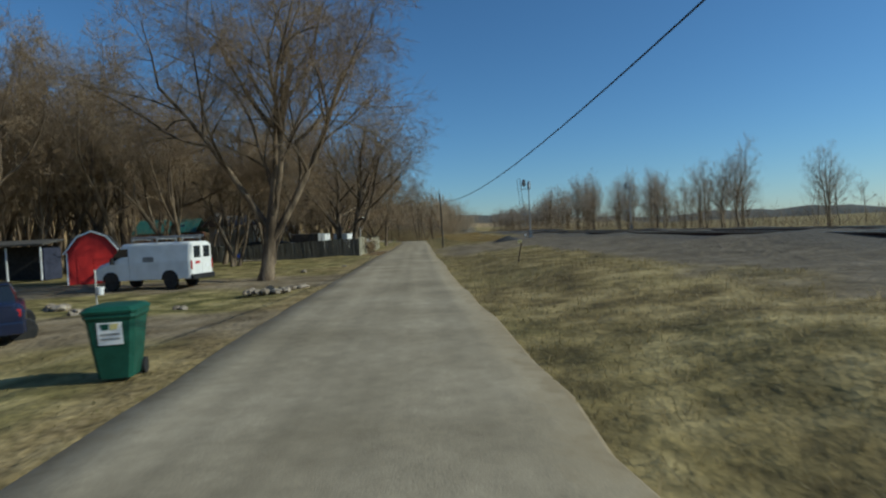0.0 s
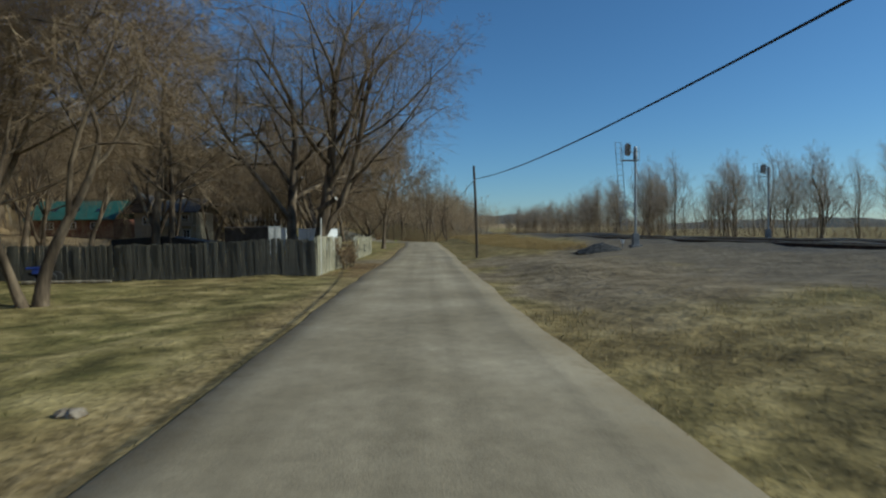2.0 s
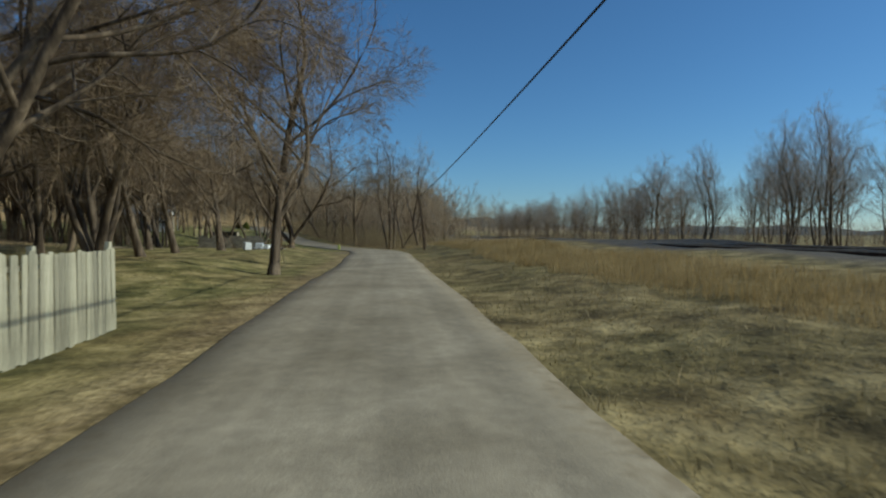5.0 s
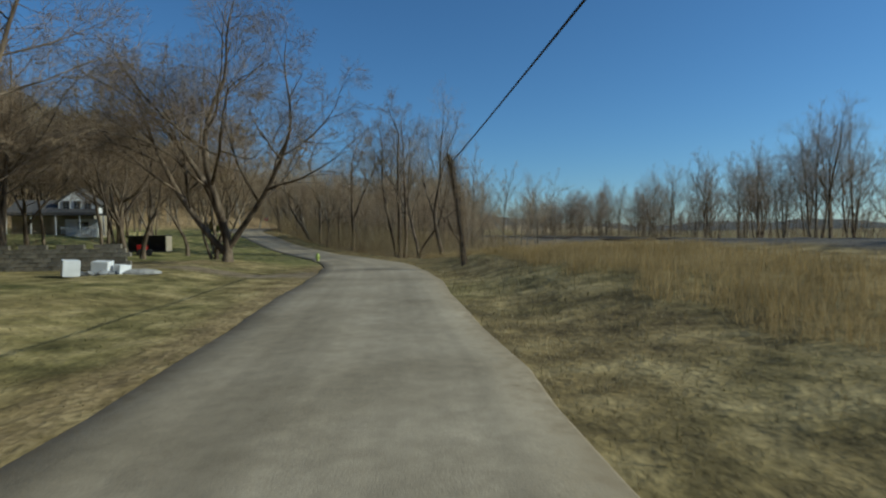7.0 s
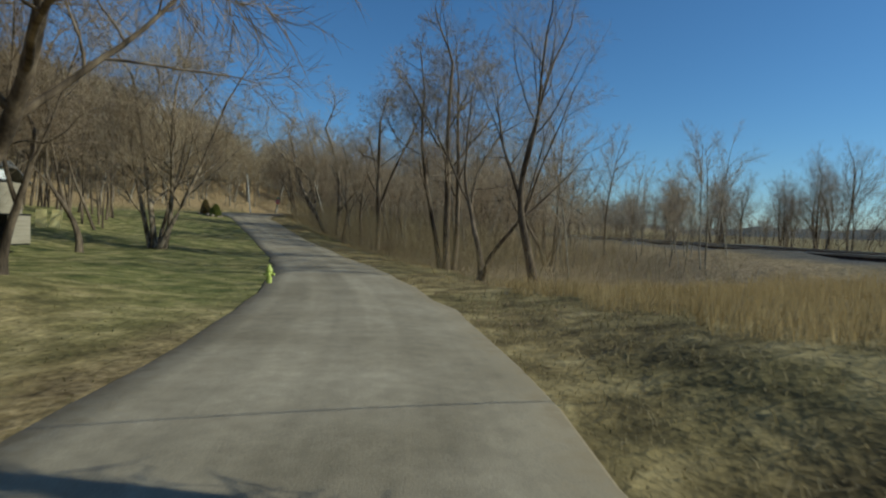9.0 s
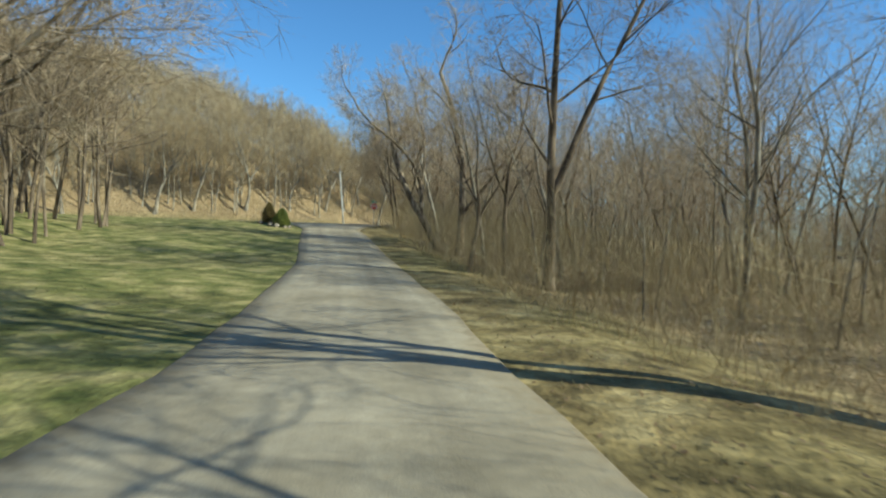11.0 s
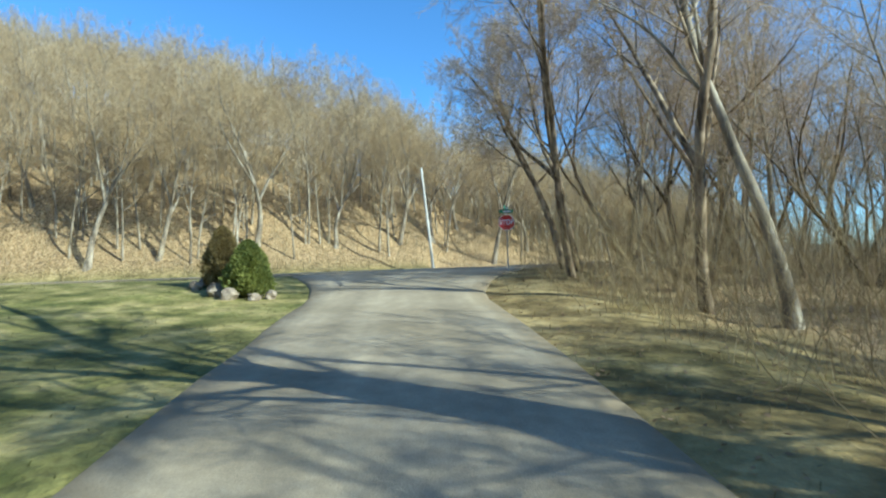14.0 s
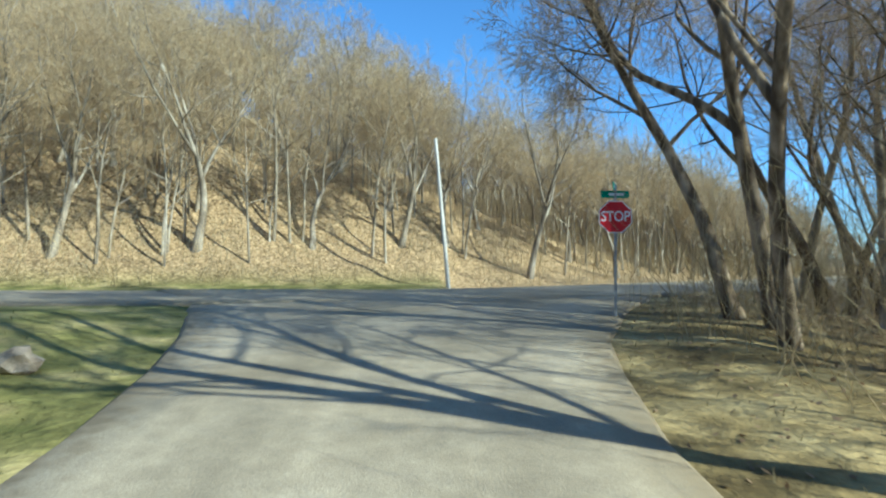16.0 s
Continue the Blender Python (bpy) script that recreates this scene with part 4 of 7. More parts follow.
def far_trees(seed, places, heights, tint=0, twig_r=0.011, twigs=456, trunk_r=0.1):
    """Simple bare trees in large numbers, joined: trunks and twigs."""
    wood, fine = [], []
    kinds = []
    for k in range(5):
        r = np.random.default_rng(seed + k)
        one = lambda v: np.array(v, float)[None]
        p, q = sprout(r, one((0, 0, -0.04)), one((r.normal(0, 0.07), r.normal(0, 0.07), 1)), np.array([0.9]), np.array([trunk_r / 10]), 5, 0.02, 0.07, 0.25)
        s, w, le, ra = forked(r, p, q, 12, 0.4, 0.97, (28, 62), (0.3, 0.5), 0.62, np.array([0.9]))
        p2, q2 = sprout(r, s, w, le, ra, 3, 0.1, 0.16, 0.3)
        s, w, le, ra = forked(r, p2, q2, twigs // 12, 0.2, 0.98, (25, 75), (0.2, 0.5), 0.5, le)
        p3, q3 = sprout(r, s, w, le, np.full(len(s), twig_r / 10), 2, 0.05, 0.16, 0.4)
        a, b = joined([tubes(p, q, 4), tubes(p2, q2, 3)]), slivers(p3, q3)
        kinds.append((a, b))
    r = np.random.default_rng(seed + 50)
    z = land(places[:, 0], places[:, 1])
    which = r.integers(0, 5, len(places))
    turn = r.uniform(0, 2 * np.pi, len(places))
    for k in range(5):
        m = which == k
        c, s = np.cos(turn[m]), np.sin(turn[m])
        h = heights[m]
        for out, (v, f) in zip((wood, fine), kinds[k]):
            x = (v[None, :, 0] * c[:, None] - v[None, :, 1] * s[:, None]) * h[:, None] + places[m, 0][:, None]
            y = (v[None, :, 0] * s[:, None] + v[None, :, 1] * c[:, None]) * h[:, None] + places[m, 1][:, None]
            zz = v[None, :, 2] * h[:, None] + z[m][:, None]
            vv = np.stack([x, y, zz], -1).reshape(-1, 3)
            ff = (f[None] + (np.arange(m.sum()) * len(v))[:, None, None]).reshape(-1, f.shape[1])
            out.append((vv, ff))
    return joined(wood), joined(fine)


def woods(name, places, label, bark, twig, seed, hs=(8, 13), low=1.0, **k):
    r = np.random.default_rng(seed)
    a, b = far_trees(seed, places, r.uniform(*hs, len(places)) * np.interp(places[:, 1], [0, 150, 190], [1, 1, low]), **k)
    t = thing(name, Matrix(), label, "woods", kind="stuff")
    tagged(part("trunk", arrays("trunk", *a, bark), None, t), kind="stuff")
    tagged(part("crown", arrays("crown", *b, twig, smooth=False), None, t), kind="stuff")


r = np.random.default_rng(3)
c = np.stack([r.uniform(-130, 40, 26000), r.uniform(30, 300, 26000)], -1)
df = near(FOOT, c[:, 0], c[:, 1])[0]
w = np.clip(1.25 - (-df) / 75.0, 0, 1) * np.interp(c[:, 1], [60, 150, 165, 230], [0.4, 0.8, 1.6, 1.2])
c = c[(df < -2.5) & (r.uniform(0, 1, len(c)) < w)][:4000]
woods("hillside_woods", c, "leafless woods on the sunlit hillside", BARK_PALE, TWIG_FAR, 70, (6.8, 10.6), 0.85)
c = np.stack([r.uniform(-70, -34, 1500), r.uniform(30, 132, 1500)], -1)
c = c[~((c[:, 0] > -48) & (c[:, 1] > 72) & (c[:, 1] < 96)) & (near(CROSS, c[:, 0], c[:, 1])[0] > 9)][:480]
woods("back_woods", c, "tall leafless woods behind the yards", BARK, TWIG, 130, (10, 14), twigs=720)
c = np.concatenate([np.stack([r.uniform(-46, -19, 60), r.uniform(107, 125.5, 60)], -1), np.stack([r.uniform(-52, -27, 80), r.uniform(146, 158, 80)], -1)])
c = c[(near(LANE, c[:, 0], c[:, 1])[0] < -13) & ~cottage_view(c[:, 0], c[:, 1])]
woods("house_woods", c, "leafless trees crowding round a house on the rise", BARK, TWIG, 170, (9, 13.5), twig_r=0.008, twigs=720)
c = np.stack([r.uniform(30, 130, 520), r.uniform(60, 440, 520)], -1)
woods("far_woods", c[(c[:, 0] < 60) | (c[:, 1] > 200)], "distant leafless woods beyond the railway", BARK, TWIG_ROW, 90, (5, 7.5))
c = np.stack([r.uniform(-16, 14, 3000), r.uniform(140, 330, 3000)], -1)
dl = near(LANE, c[:, 0], c[:, 1])[0]
dx = near(CROSS, c[:, 0], c[:, 1])[0]
c = c[(dl > 16) & (dx > 8) & (c[:, 0] < np.minimum(edge_x(c[:, 1]) + 5, rail_x(c[:, 1]) - 5))][:120]
woods("lowland_woods", c, "leafless woods on the low ground by the lane", BARK, TWIG_WARM, 110, (7, 12))
c = np.stack([r.uniform(-12, 22, 1500), r.uniform(126, 260, 1500)], -1)
dl = near(LANE, c[:, 0], c[:, 1])[0]
c = c[(dl > 15) & (near(CROSS, c[:, 0], c[:, 1])[0] > 8) & (c[:, 0] < rail_x(c[:, 1]) - 4)][:330]
woods("low_thicket", c, "low tangled leafless thicket inside the wood", BARK_PALE, TWIG_WARM, 190, (3, 6.5), twig_r=0.009, trunk_r=0.07)
c = np.stack([r.uniform(-26, 12, 2600), r.uniform(128, 235, 2600)], -1)
dl = near(LANE, c[:, 0], c[:, 1])[0]
dx = near(CROSS, c[:, 0], c[:, 1])[0]
c = c[(dl > 6) & (dl < 19) & (dx > 7) & (c[:, 0] < edge_x(c[:, 1])) & (r.uniform(0, 1, len(c)) < np.interp(c[:, 1], [140, 165, 180], [0.12, 0.3, 1]))][:75]
woods("thicket", c, "close-grown thicket of slender bare saplings beside the lane", BARK_PALE, TWIG_WARM, 150, (4.5, 9.5), twig_r=0.0055, twigs=720, trunk_r=0.06)


def brush(name, places, heights, mat, seed, label, lean=0.3, twigs=4, r0=0.008):
    """Thin upright stems with side twigs, joined."""
    g = np.random.default_rng(seed)
    n = len(places)
    s = np.stack([places[:, 0], places[:, 1], land(places[:, 0], places[:, 1]) - 0.05], -1)
    w = np.stack([g.normal(0, lean, n), g.normal(0, lean, n), np.ones(n)], -1)
    p, q = sprout(g, s, w, heights, np.full(n, r0), 3, 0.03, 0.16, 0.4)
    st, wy, le, ra = forked(g, p, q, twigs, 0.25, 0.98, (20, 60), (0.3, 0.7), 0.7, heights)
    p2, q2 = sprout(g, st, wy, le, np.maximum(ra, r0 * 0.5), 2, 0.02, 0.2, 0.5)
    me = arrays(name, *joined([tubes(p, q, 3), tubes(p2, q2, 3)]), mat, smooth=False)
    return tagged(part(name, me, None), label, "brush", kind="stuff")


c = np.stack([r.uniform(-28, 12, 50000), r.uniform(116, 215, 50000)], -1)
dl, dx = near(LANE, c[:, 0], c[:, 1])[0], near(CROSS, c[:, 0], c[:, 1])[0]
clump = wobble(c[:, 0], c[:, 1], 3.0, 9)
k = (dl > 4.2 + 0.8 * clump) & (np.hypot(c[:, 0] + 8.2, c[:, 1] - 149.6) > 2.4) & (dl < 22) & (c[:, 0] < edge_x(c[:, 1]) + 4) & (dx > 5.5) & (r.uniform(0, 1, len(c)) < np.clip(1.0 - (dl - 5) / 22, 0.15, 1) * (0.9 + 0.5 * clump) * np.interp(c[:, 1], [118, 128, 140], [0.25, 0.4, 1]))
c = c[k][:15000]
brush("roadside_brush", c, r.uniform(0.5, 3.2, len(c)) * np.interp(c[:, 1], [118, 140], [0.6, 1]), BRUSH, 31, "tangled tan leafless brush along the lane", twigs=5, r0=0.0055)
c = np.stack([r.uniform(-66, 20, 30000), r.uniform(150, 260, 30000)], -1)
df = near(FOOT, c[:, 0], c[:, 1])[0]
c = c[(df < -0.5) & (df > -22)][:10500]
brush("hill_foot_brush", c, r.uniform(0.8, 3.0, len(c)), BRUSH, 32, "sparse tan brush on the foot of the hill", r0=0.009)
c = np.stack([r.uniform(-52, -16, 4600), r.uniform(20, 135, 4600)], -1)
c = c[~cottage_view(c[:, 0], c[:, 1])]
c = c[(c[:, 0] < -26) | ((c[:, 1] > 76) & (near(LANE, c[:, 0], c[:, 1])[0] < -16))][:2600]
brush("yard_brush", c, r.uniform(0.6, 2.8, len(c)), TWIG, 33, "dark leafless undergrowth behind the yards", r0=0.01)
c = np.stack([r.uniform(21, 36, 3000), r.uniform(20, 230, 3000)], -1)
brush("trackside_brush", c, r.uniform(0.6, 1.8, len(c)), TWIG_WARM, 34, "low leafless scrub beyond the railway", r0=0.012)


def blades(name, places, heights, width, mat, seed, label, bend=0.5, category="grass"):
    """Single bent blades of grass, joined."""
    g = np.random.default_rng(seed)
    n = len(places)
    z = land(places[:, 0], places[:, 1])
    th = g.uniform(0, 2 * np.pi, n)
    lean = g.uniform(0.1, bend, n) * heights
    base = np.stack([places[:, 0], places[:, 1], z - 0.02], -1)
    side = np.stack([np.cos(th), np.sin(th), 0 * th], -1) * (width * g.uniform(0.6, 1.4, n))[:, None] / 2
    ph = th + np.pi / 2 + g.normal(0, 0.4, n)
    out = np.stack([np.cos(ph), np.sin(ph), 0 * ph], -1) * lean[:, None]
    mid = base + out * 0.35 + np.array([0, 0, 1.0]) * (heights * 0.6)[:, None]
    tip = base + out + np.array([0, 0, 1.0]) * (heights * 0.95)[:, None]
    v = np.stack([base - side, base + side, mid + side * 0.8, mid - side * 0.8, tip + side * 0.15, tip - side * 0.15], 1).reshape(-1, 3)
    i = np.arange(n)[:, None] * 6
    f = np.concatenate([i + [0, 1, 2, 3], i + [3, 2, 4, 5]])
    me = arrays(name, v, f, mat, smooth=True)
    up = np.zeros((len(v), 3), np.float32)
    up[:, 2] = 1
    up += g.normal(0, 0.25, up.shape)
    me.normals_split_custom_set_from_vertices((up / np.linalg.norm(up, axis=1, keepdims=True)).tolist())
    return tagged(part(name, me, None), label, category, kind="stuff")


# verge of matted dry grass on the railway side, taller tufts and the stand of tall grass
c = np.stack([r.uniform(-3, 8, 170000), r.uniform(2, 118, 170000)], -1)
dl = near(LANE, c[:, 0], c[:, 1])[0]
wob = wobble(c[:, 0], c[:, 1], 4.0, 5) * 0.9 + wobble(c[:, 0], c[:, 1], 1.3, 6) * 0.4
k = (dl > 2.12) & (dl + wob < 8.2) & ((c[:, 1] + 2 * wob < 35) | (c[:, 1] + 2 * wob > 59)) & (r.uniform(0, 1, len(c)) < 0.75 + 0.4 * wobble(c[:, 0], c[:, 1], 0.9, 12))
c = c[k][:85000]
blades("verge_grass", c, r.uniform(0.03, 0.11, len(c)) * (1 + 1.1 * (wobble(c[:, 0], c[:, 1], 1.1, 13) > 0.45)), 0.012, MEADOW, 41, "matted dry grass on the verge with green patches", 1.5)
c = np.stack([r.uniform(-2, 11, 230000), r.uniform(58, 122, 230000)], -1)
dl = near(LANE, c[:, 0], c[:, 1])[0]
wob = wobble(c[:, 0], c[:, 1], 5.0, 15)
lo = np.interp(c[:, 1], [58, 63, 72, 84, 100, 112], [9.5, 7.0, 6.2, 5.8, 5.4, 5.0])
k = (dl > lo + 0.7 * wob) & (c[:, 0] < rail_x(c[:, 1]) - 6.2) & (c[:, 1] > 60 + 2 * wob) & (r.uniform(0, 1, len(c)) < 0.6 + 0.4 * wobble(c[:, 0], c[:, 1], 1.0, 16))
c = c[k][:75000]
blades("tall_grass", c, r.uniform(0.35, 0.95, len(c)) * np.interp(c[:, 1], [58, 72, 90], [0.46, 0.48, 0.52]) * (1 + 0.3 * wobble(c[:, 0], c[:, 1], 2.2, 19)), 0.009, DRY_GRASS, 42, "stand of tall dry straw-coloured grass by the railway", 0.5)
c = np.stack([r.uniform(-45, 0, 160000), r.uniform(4, 172, 160000)], -1)
dl = near(LANE, c[:, 0], c[:, 1])[0]
k = (dl < -2.12) & (dl > -12) & ~((c[:, 1] > 46) & (c[:, 1] < 72)) & (np.abs(c[:, 1] - 11.5) > 2.3) & (np.abs(c[:, 1] - 22) > 3) & (near(CROSS, c[:, 0], c[:, 1])[0] > 3.6) & (np.abs(c[:, 1] - 104.5 - 0.1 * (-dl - 2)) > 1.5)
c = c[k][:40000]
blades("lawn_grass", c, r.uniform(0.025, 0.08, len(c)), 0.01, LAWN, 43, "short patchy winter lawn grass", 1.2)
c = np.stack([r.uniform(-34, -2, 60000), r.uniform(112, 190, 60000)], -1)
dl = near(LANE, c[:, 0], c[:, 1])[0]
k = (dl > 2.3) & (dl < 5.2 + wobble(c[:, 0], c[:, 1], 4, 18)) & (near(CROSS, c[:, 0], c[:, 1])[0] > 3.4)
c = c[k][:24000]
blades("bank_grass", c, r.uniform(0.03, 0.13, len(c)), 0.008, MEADOW, 44, "thin dry grass on the bank under the thicket", 1.1)


# ---- railway ----
def track(x0, label):
    """One track: two rails on ties."""
    t = thing("railway_track", Matrix(), label, "railway track", "railway tracks")
    ys = np.arange(-140, 420, 8.0)
    for dx in (-0.75, 0.75):
        for nm, wd, lo, hi, mat in (("rail", 0.14, 0.0, 0.03, RUST), ("rail_web", 0.03, 0.03, 0.13, RUST), ("rail_head", 0.072, 0.13, 0.18, RAIL_TOP)):
            xs = x0 - RAIL_X + rail_x(ys) + dx
            zs = np.full(len(ys), TRACK_Z)
            cs = np.array([(-wd / 2, lo), (wd / 2, lo), (wd / 2, hi), (-wd / 2, hi)])
            v = np.stack([xs[:, None] + cs[None, :, 0], np.repeat(ys[:, None], 4, 1), zs[:, None] + cs[None, :, 1]], -1).reshape(-1, 3)
            i = (np.arange(len(ys) - 1)[:, None] * 4 + np.arange(4)[None]).ravel()
            j = (np.arange(len(ys) - 1)[:, None] * 4 + (np.arange(4)[None] + 1) % 4).ravel()
            part(nm, arrays(nm, v, np.stack([i, j, j + 4, i + 4], -1), mat, smooth=False), None, t)
    tie = box(bmesh.new(), (2.6, 0.23, 0.16), bevel=0.015)
    me = bpy.data.meshes.new("tie")
    tie.to_mesh(me)
    tie.free()
    me.materials.append(TIE)
    for k in range(150):
        y = 8 + k * 0.75
        ob = part("tie", me, None, t)
        ob.location = (x0 - RAIL_X + float(rail_x(y)), y, TRACK_Z - 0.085)
    return t


TRACK_Z = 1.06
bed_y = np.arange(-300, 700, 10.0)
cs = np.array([(-3.3, -0.62), (-1.9, -0.03), (-1.2, -0.01), (2.25, -0.05), (5.7, -0.01), (6.4, -0.03), (7.8, -0.6)])
v = np.stack([rail_x(bed_y)[:, None] + cs[None, :, 0], np.repeat(bed_y[:, None], 7, 1), np.full((len(bed_y), 7), TRACK_Z) + cs[None, :, 1]], -1).reshape(-1, 3)
i = (np.arange(len(bed_y) - 1)[:, None] * 7 + np.arange(6)[None]).ravel()
BED = material("ballast_bed", [(0.055, 0.047, 0.038), (0.12, 0.103, 0.083), (0.2, 0.175, 0.145)], 14, 6, 0.95, 1.0, fine=30)
tagged(part("railway_bed", arrays("railway_bed", v, np.stack([i, i + 1, i + 8, i + 7], -1), BED), None), "raised bed of grey ballast stones under the tracks", "railway bed", kind="structure")
track(RAIL_X, "nearer railway track with rusty rails on dark ties")
track(RAIL_X + 4.5, "farther railway track with rusty rails on dark ties")


# ---- poles and wires ----
def wire(a, b, sag, r=0.02, n=40):
    t = np.linspace(0, 1, n)[:, None]
    p = np.array(a)[None] * (1 - t) + np.array(b)[None] * t
    p[:, 2] -= 4 * sag * (t * (1 - t))[:, 0]
    return arrays("wire", *tubes(p[None], np.full((1, n), r), 6), BLACK)


def pole(name, x, y, top, z, r0, r1, mat, label, bow=0.0):
    t = thing(name, pose(x, y, z), label, "utility pole")
    s = np.linspace(0, 1, 9)
    lx, ly, h = top
    p = np.stack([lx * s + bow * np.sin(np.pi * s), ly * s, -0.4 + (h + 0.4) * s], -1)[None]
    v, f = tubes(p, (r0 + (r1 - r0) * s)[None], 12)
    bm = bmesh.new()
    vs = [bm.verts.new(q) for q in v]
    for q in f:
        bm.faces.new([vs[k] for k in q])
    bm.faces.new(vs[-12:])
    part("pole", bm, mat, t)
    return t


P0, P1, P2 = (6.4, -9.5, 8.0), (0.80, 60.9, 5.15), (-0.75, 105.95, 4.75)
p = pole("utility_pole", 0.85, 60.4, (-0.12, 0.5, 5.75), gz(0.85, 60.4), 0.09, 0.072, POLE_WOOD, "slim dark wooden utility pole carrying one cable", 0.04)
part("bracket", box(bmesh.new(), (0.1, 0.26, 0.12), (-0.1, 0.4, 4.85), 0.01), STEEL, p)
p = pole("utility_pole", -0.31, 105.5, (-0.55, 0.6, 4.55), gz(-0.31, 105.5), 0.105, 0.08, POLE_WOOD, "leaning wooden utility pole wrapped in dead vines", 0.1)
g = np.random.default_rng(61)
n = 800
s = g.uniform(0.03, 1.0, n)
st = np.stack([-0.55 * s + 0.1 * np.sin(np.pi * s) + g.normal(0, 0.1, n), 0.6 * s + g.normal(0, 0.1, n), 4.5 * s], -1)
wy = np.stack([g.normal(0, 1, n), g.normal(0, 1, n), g.normal(0.5, 0.8, n)], -1)
q1, q2 = sprout(g, st, wy, g.uniform(0.15, 0.4, n) * (0.7 + 1.3 * s ** 3), np.full(n, 0.009), 3, 0.0, 0.3, 0.5)
s1 = np.linspace(0, 1, 26)
vine = np.stack([np.stack([-0.55 * s1 + 0.1 * np.sin(np.pi * s1) + 0.115 * np.cos(s1 * 5 + k), 0.6 * s1 + 0.115 * np.sin(s1 * 5 + k), 4.5 * s1], -1) for k in range(7)])
part("vine", arrays("vine", *joined([tubes(q1, q2, 3), tubes(vine, np.full((7, 26), 0.013), 5)]), TWIG), None, p, "dead vines round the pole")
pole("utility_pole", P0[0], P0[1], (0, 0, 8.2), gz(*P0[:2]), 0.16, 0.12, POLE_WOOD, "wooden utility pole that holds the cable")
z3 = gz(-33.6, 187.2)
pole("utility_pole", -33.6, 187.2, (-0.9, 0.6, 6.2), z3, 0.085, 0.065, POLE_PALE, "pale bleached utility pole at the foot of the hill")
tagged(part("cable", wire(P0, P1, 1.95), None), "black overhead cable along the lane", "cable", "overhead cables")
tagged(part("cable", wire(P1, P2, 0.2), None), "black overhead cable along the lane", "cable", "overhead cables")


t = thing("guy_wire", Matrix(), "thin steel guy wire bracing a leaning pole", "guy wire")
part("wire", arrays("wire", *tubes(np.linspace(P2, (2.6, 109.5, gz(2.6, 109.5)), 6)[None], np.full((1, 6), 0.01), 5), STEEL), None, t)

# ---- railway signals ----
def signal(x, y, h, turn, label):
    z = gz(x, y)
    t = thing("railway_signal", pose(x, y, z, 0, 0, turn), label, "railway signal", "railway signals")
    part("mast", rod(bmesh.new(), (0, 0, -0.2), (0, 0, h), 0.065, 0.055, 14), STEEL, t)
    part("base", box(box(bmesh.new(), (0.6, 0.6, 0.3), (0, 0, 0.0), 0.03), (0.34, 0.34, 0.7), (0, 0, 0.45), 0.02), GREY, t)
    bm = bmesh.new()
    for dx in (-0.17, 0.17):
        rod(bm, (-0.62 + dx, 0.05, 1.0), (-0.98 + dx, 0.05, h + 0.25), 0.018, sides=6)
    for k in range(17):
        s = k / 16
        zz = 1.0 + (h - 0.75) * s
        rod(bm, (-0.79 - 0.36 * s, 0.05, zz), (-0.45 - 0.36 * s, 0.05, zz), 0.012, sides=6)
    part("ladder", bm, STEEL, t)
    bm = bmesh.new()
    box(bm, (0.95, 0.5, 0.04), (-0.3, 0.05, h - 0.78), 0.008)
    for dx, dy in ((-0.76, -0.18), (-0.76, 0.28), (0.16, -0.18), (0.16, 0.28)):
        rod(bm, (dx, dy, h - 0.76), (dx, dy, h + 0.0), 0.014, sides=6)
    for dy in (-0.18, 0.28):
        rod(bm, (-0.76, dy, h - 0.3), (0.16, dy, h - 0.3), 0.012, sides=6)
    box(bm, (0.75, 0.05, 0.05), (-0.4, 0, 2.4), 0.008)
    tagged(part("platform", bm, STEEL, t), kind="stuff")
    bm = prism(bmesh.new(), [(-0.17, -0.26), (-0.08, -0.36), (0.08, -0.36), (0.17, -0.26), (0.17, 0.26), (0.08, 0.36), (-0.08, 0.36), (-0.17, 0.26)], 0.03, Matrix.Translation((-0.5, -0.22, h - 0.2)))
    head = part("signal_head", bm, GREY, t, "grey signal head")
    for dz in (-0.2, 0.0, 0.2):
        bm = bmesh.new()
        m = Matrix.Translation((-0.5, -0.24, h - 0.2 + dz)) @ pose(0, 0, 0, 90)
        lathe(bm, [(0.07, 0), (0.07, 0.16), (0.058, 0.16), (0.058, 0.02)], 14, m)
        part("hood", bm, GREY, head)
    part("case", box(bmesh.new(), (0.2, 0.24, 0.6), (-0.5, -0.04, h - 0.2), 0.03), GREY, t)
    bm = bmesh.new()
    lathe(bm, [(0.1, h - 0.85), (0.12, h - 0.6), (0.1, h - 0.1), (0.07, h)], 12)
    part("cap", bm, STEEL, t)
    return t


signal(9.75, 57.5, 5.75, 0, "grey steel railway signal mast with ladder and grey signal head")
signal(23.9, 68.6, 5.6, 0, "distant grey railway signal mast beyond the tracks")


# ---- yards and buildings ----
def site(name, x, y, turn, label, category, group="", dz=0.0, kind=""):
    """A thing at a plan place; its parts are built in metres."""
    return thing(name, pose(x, y, gz(x, y) + dz, 0, 0, turn) @ Matrix.Scale(1 / S, 4), label, category, group, kind)


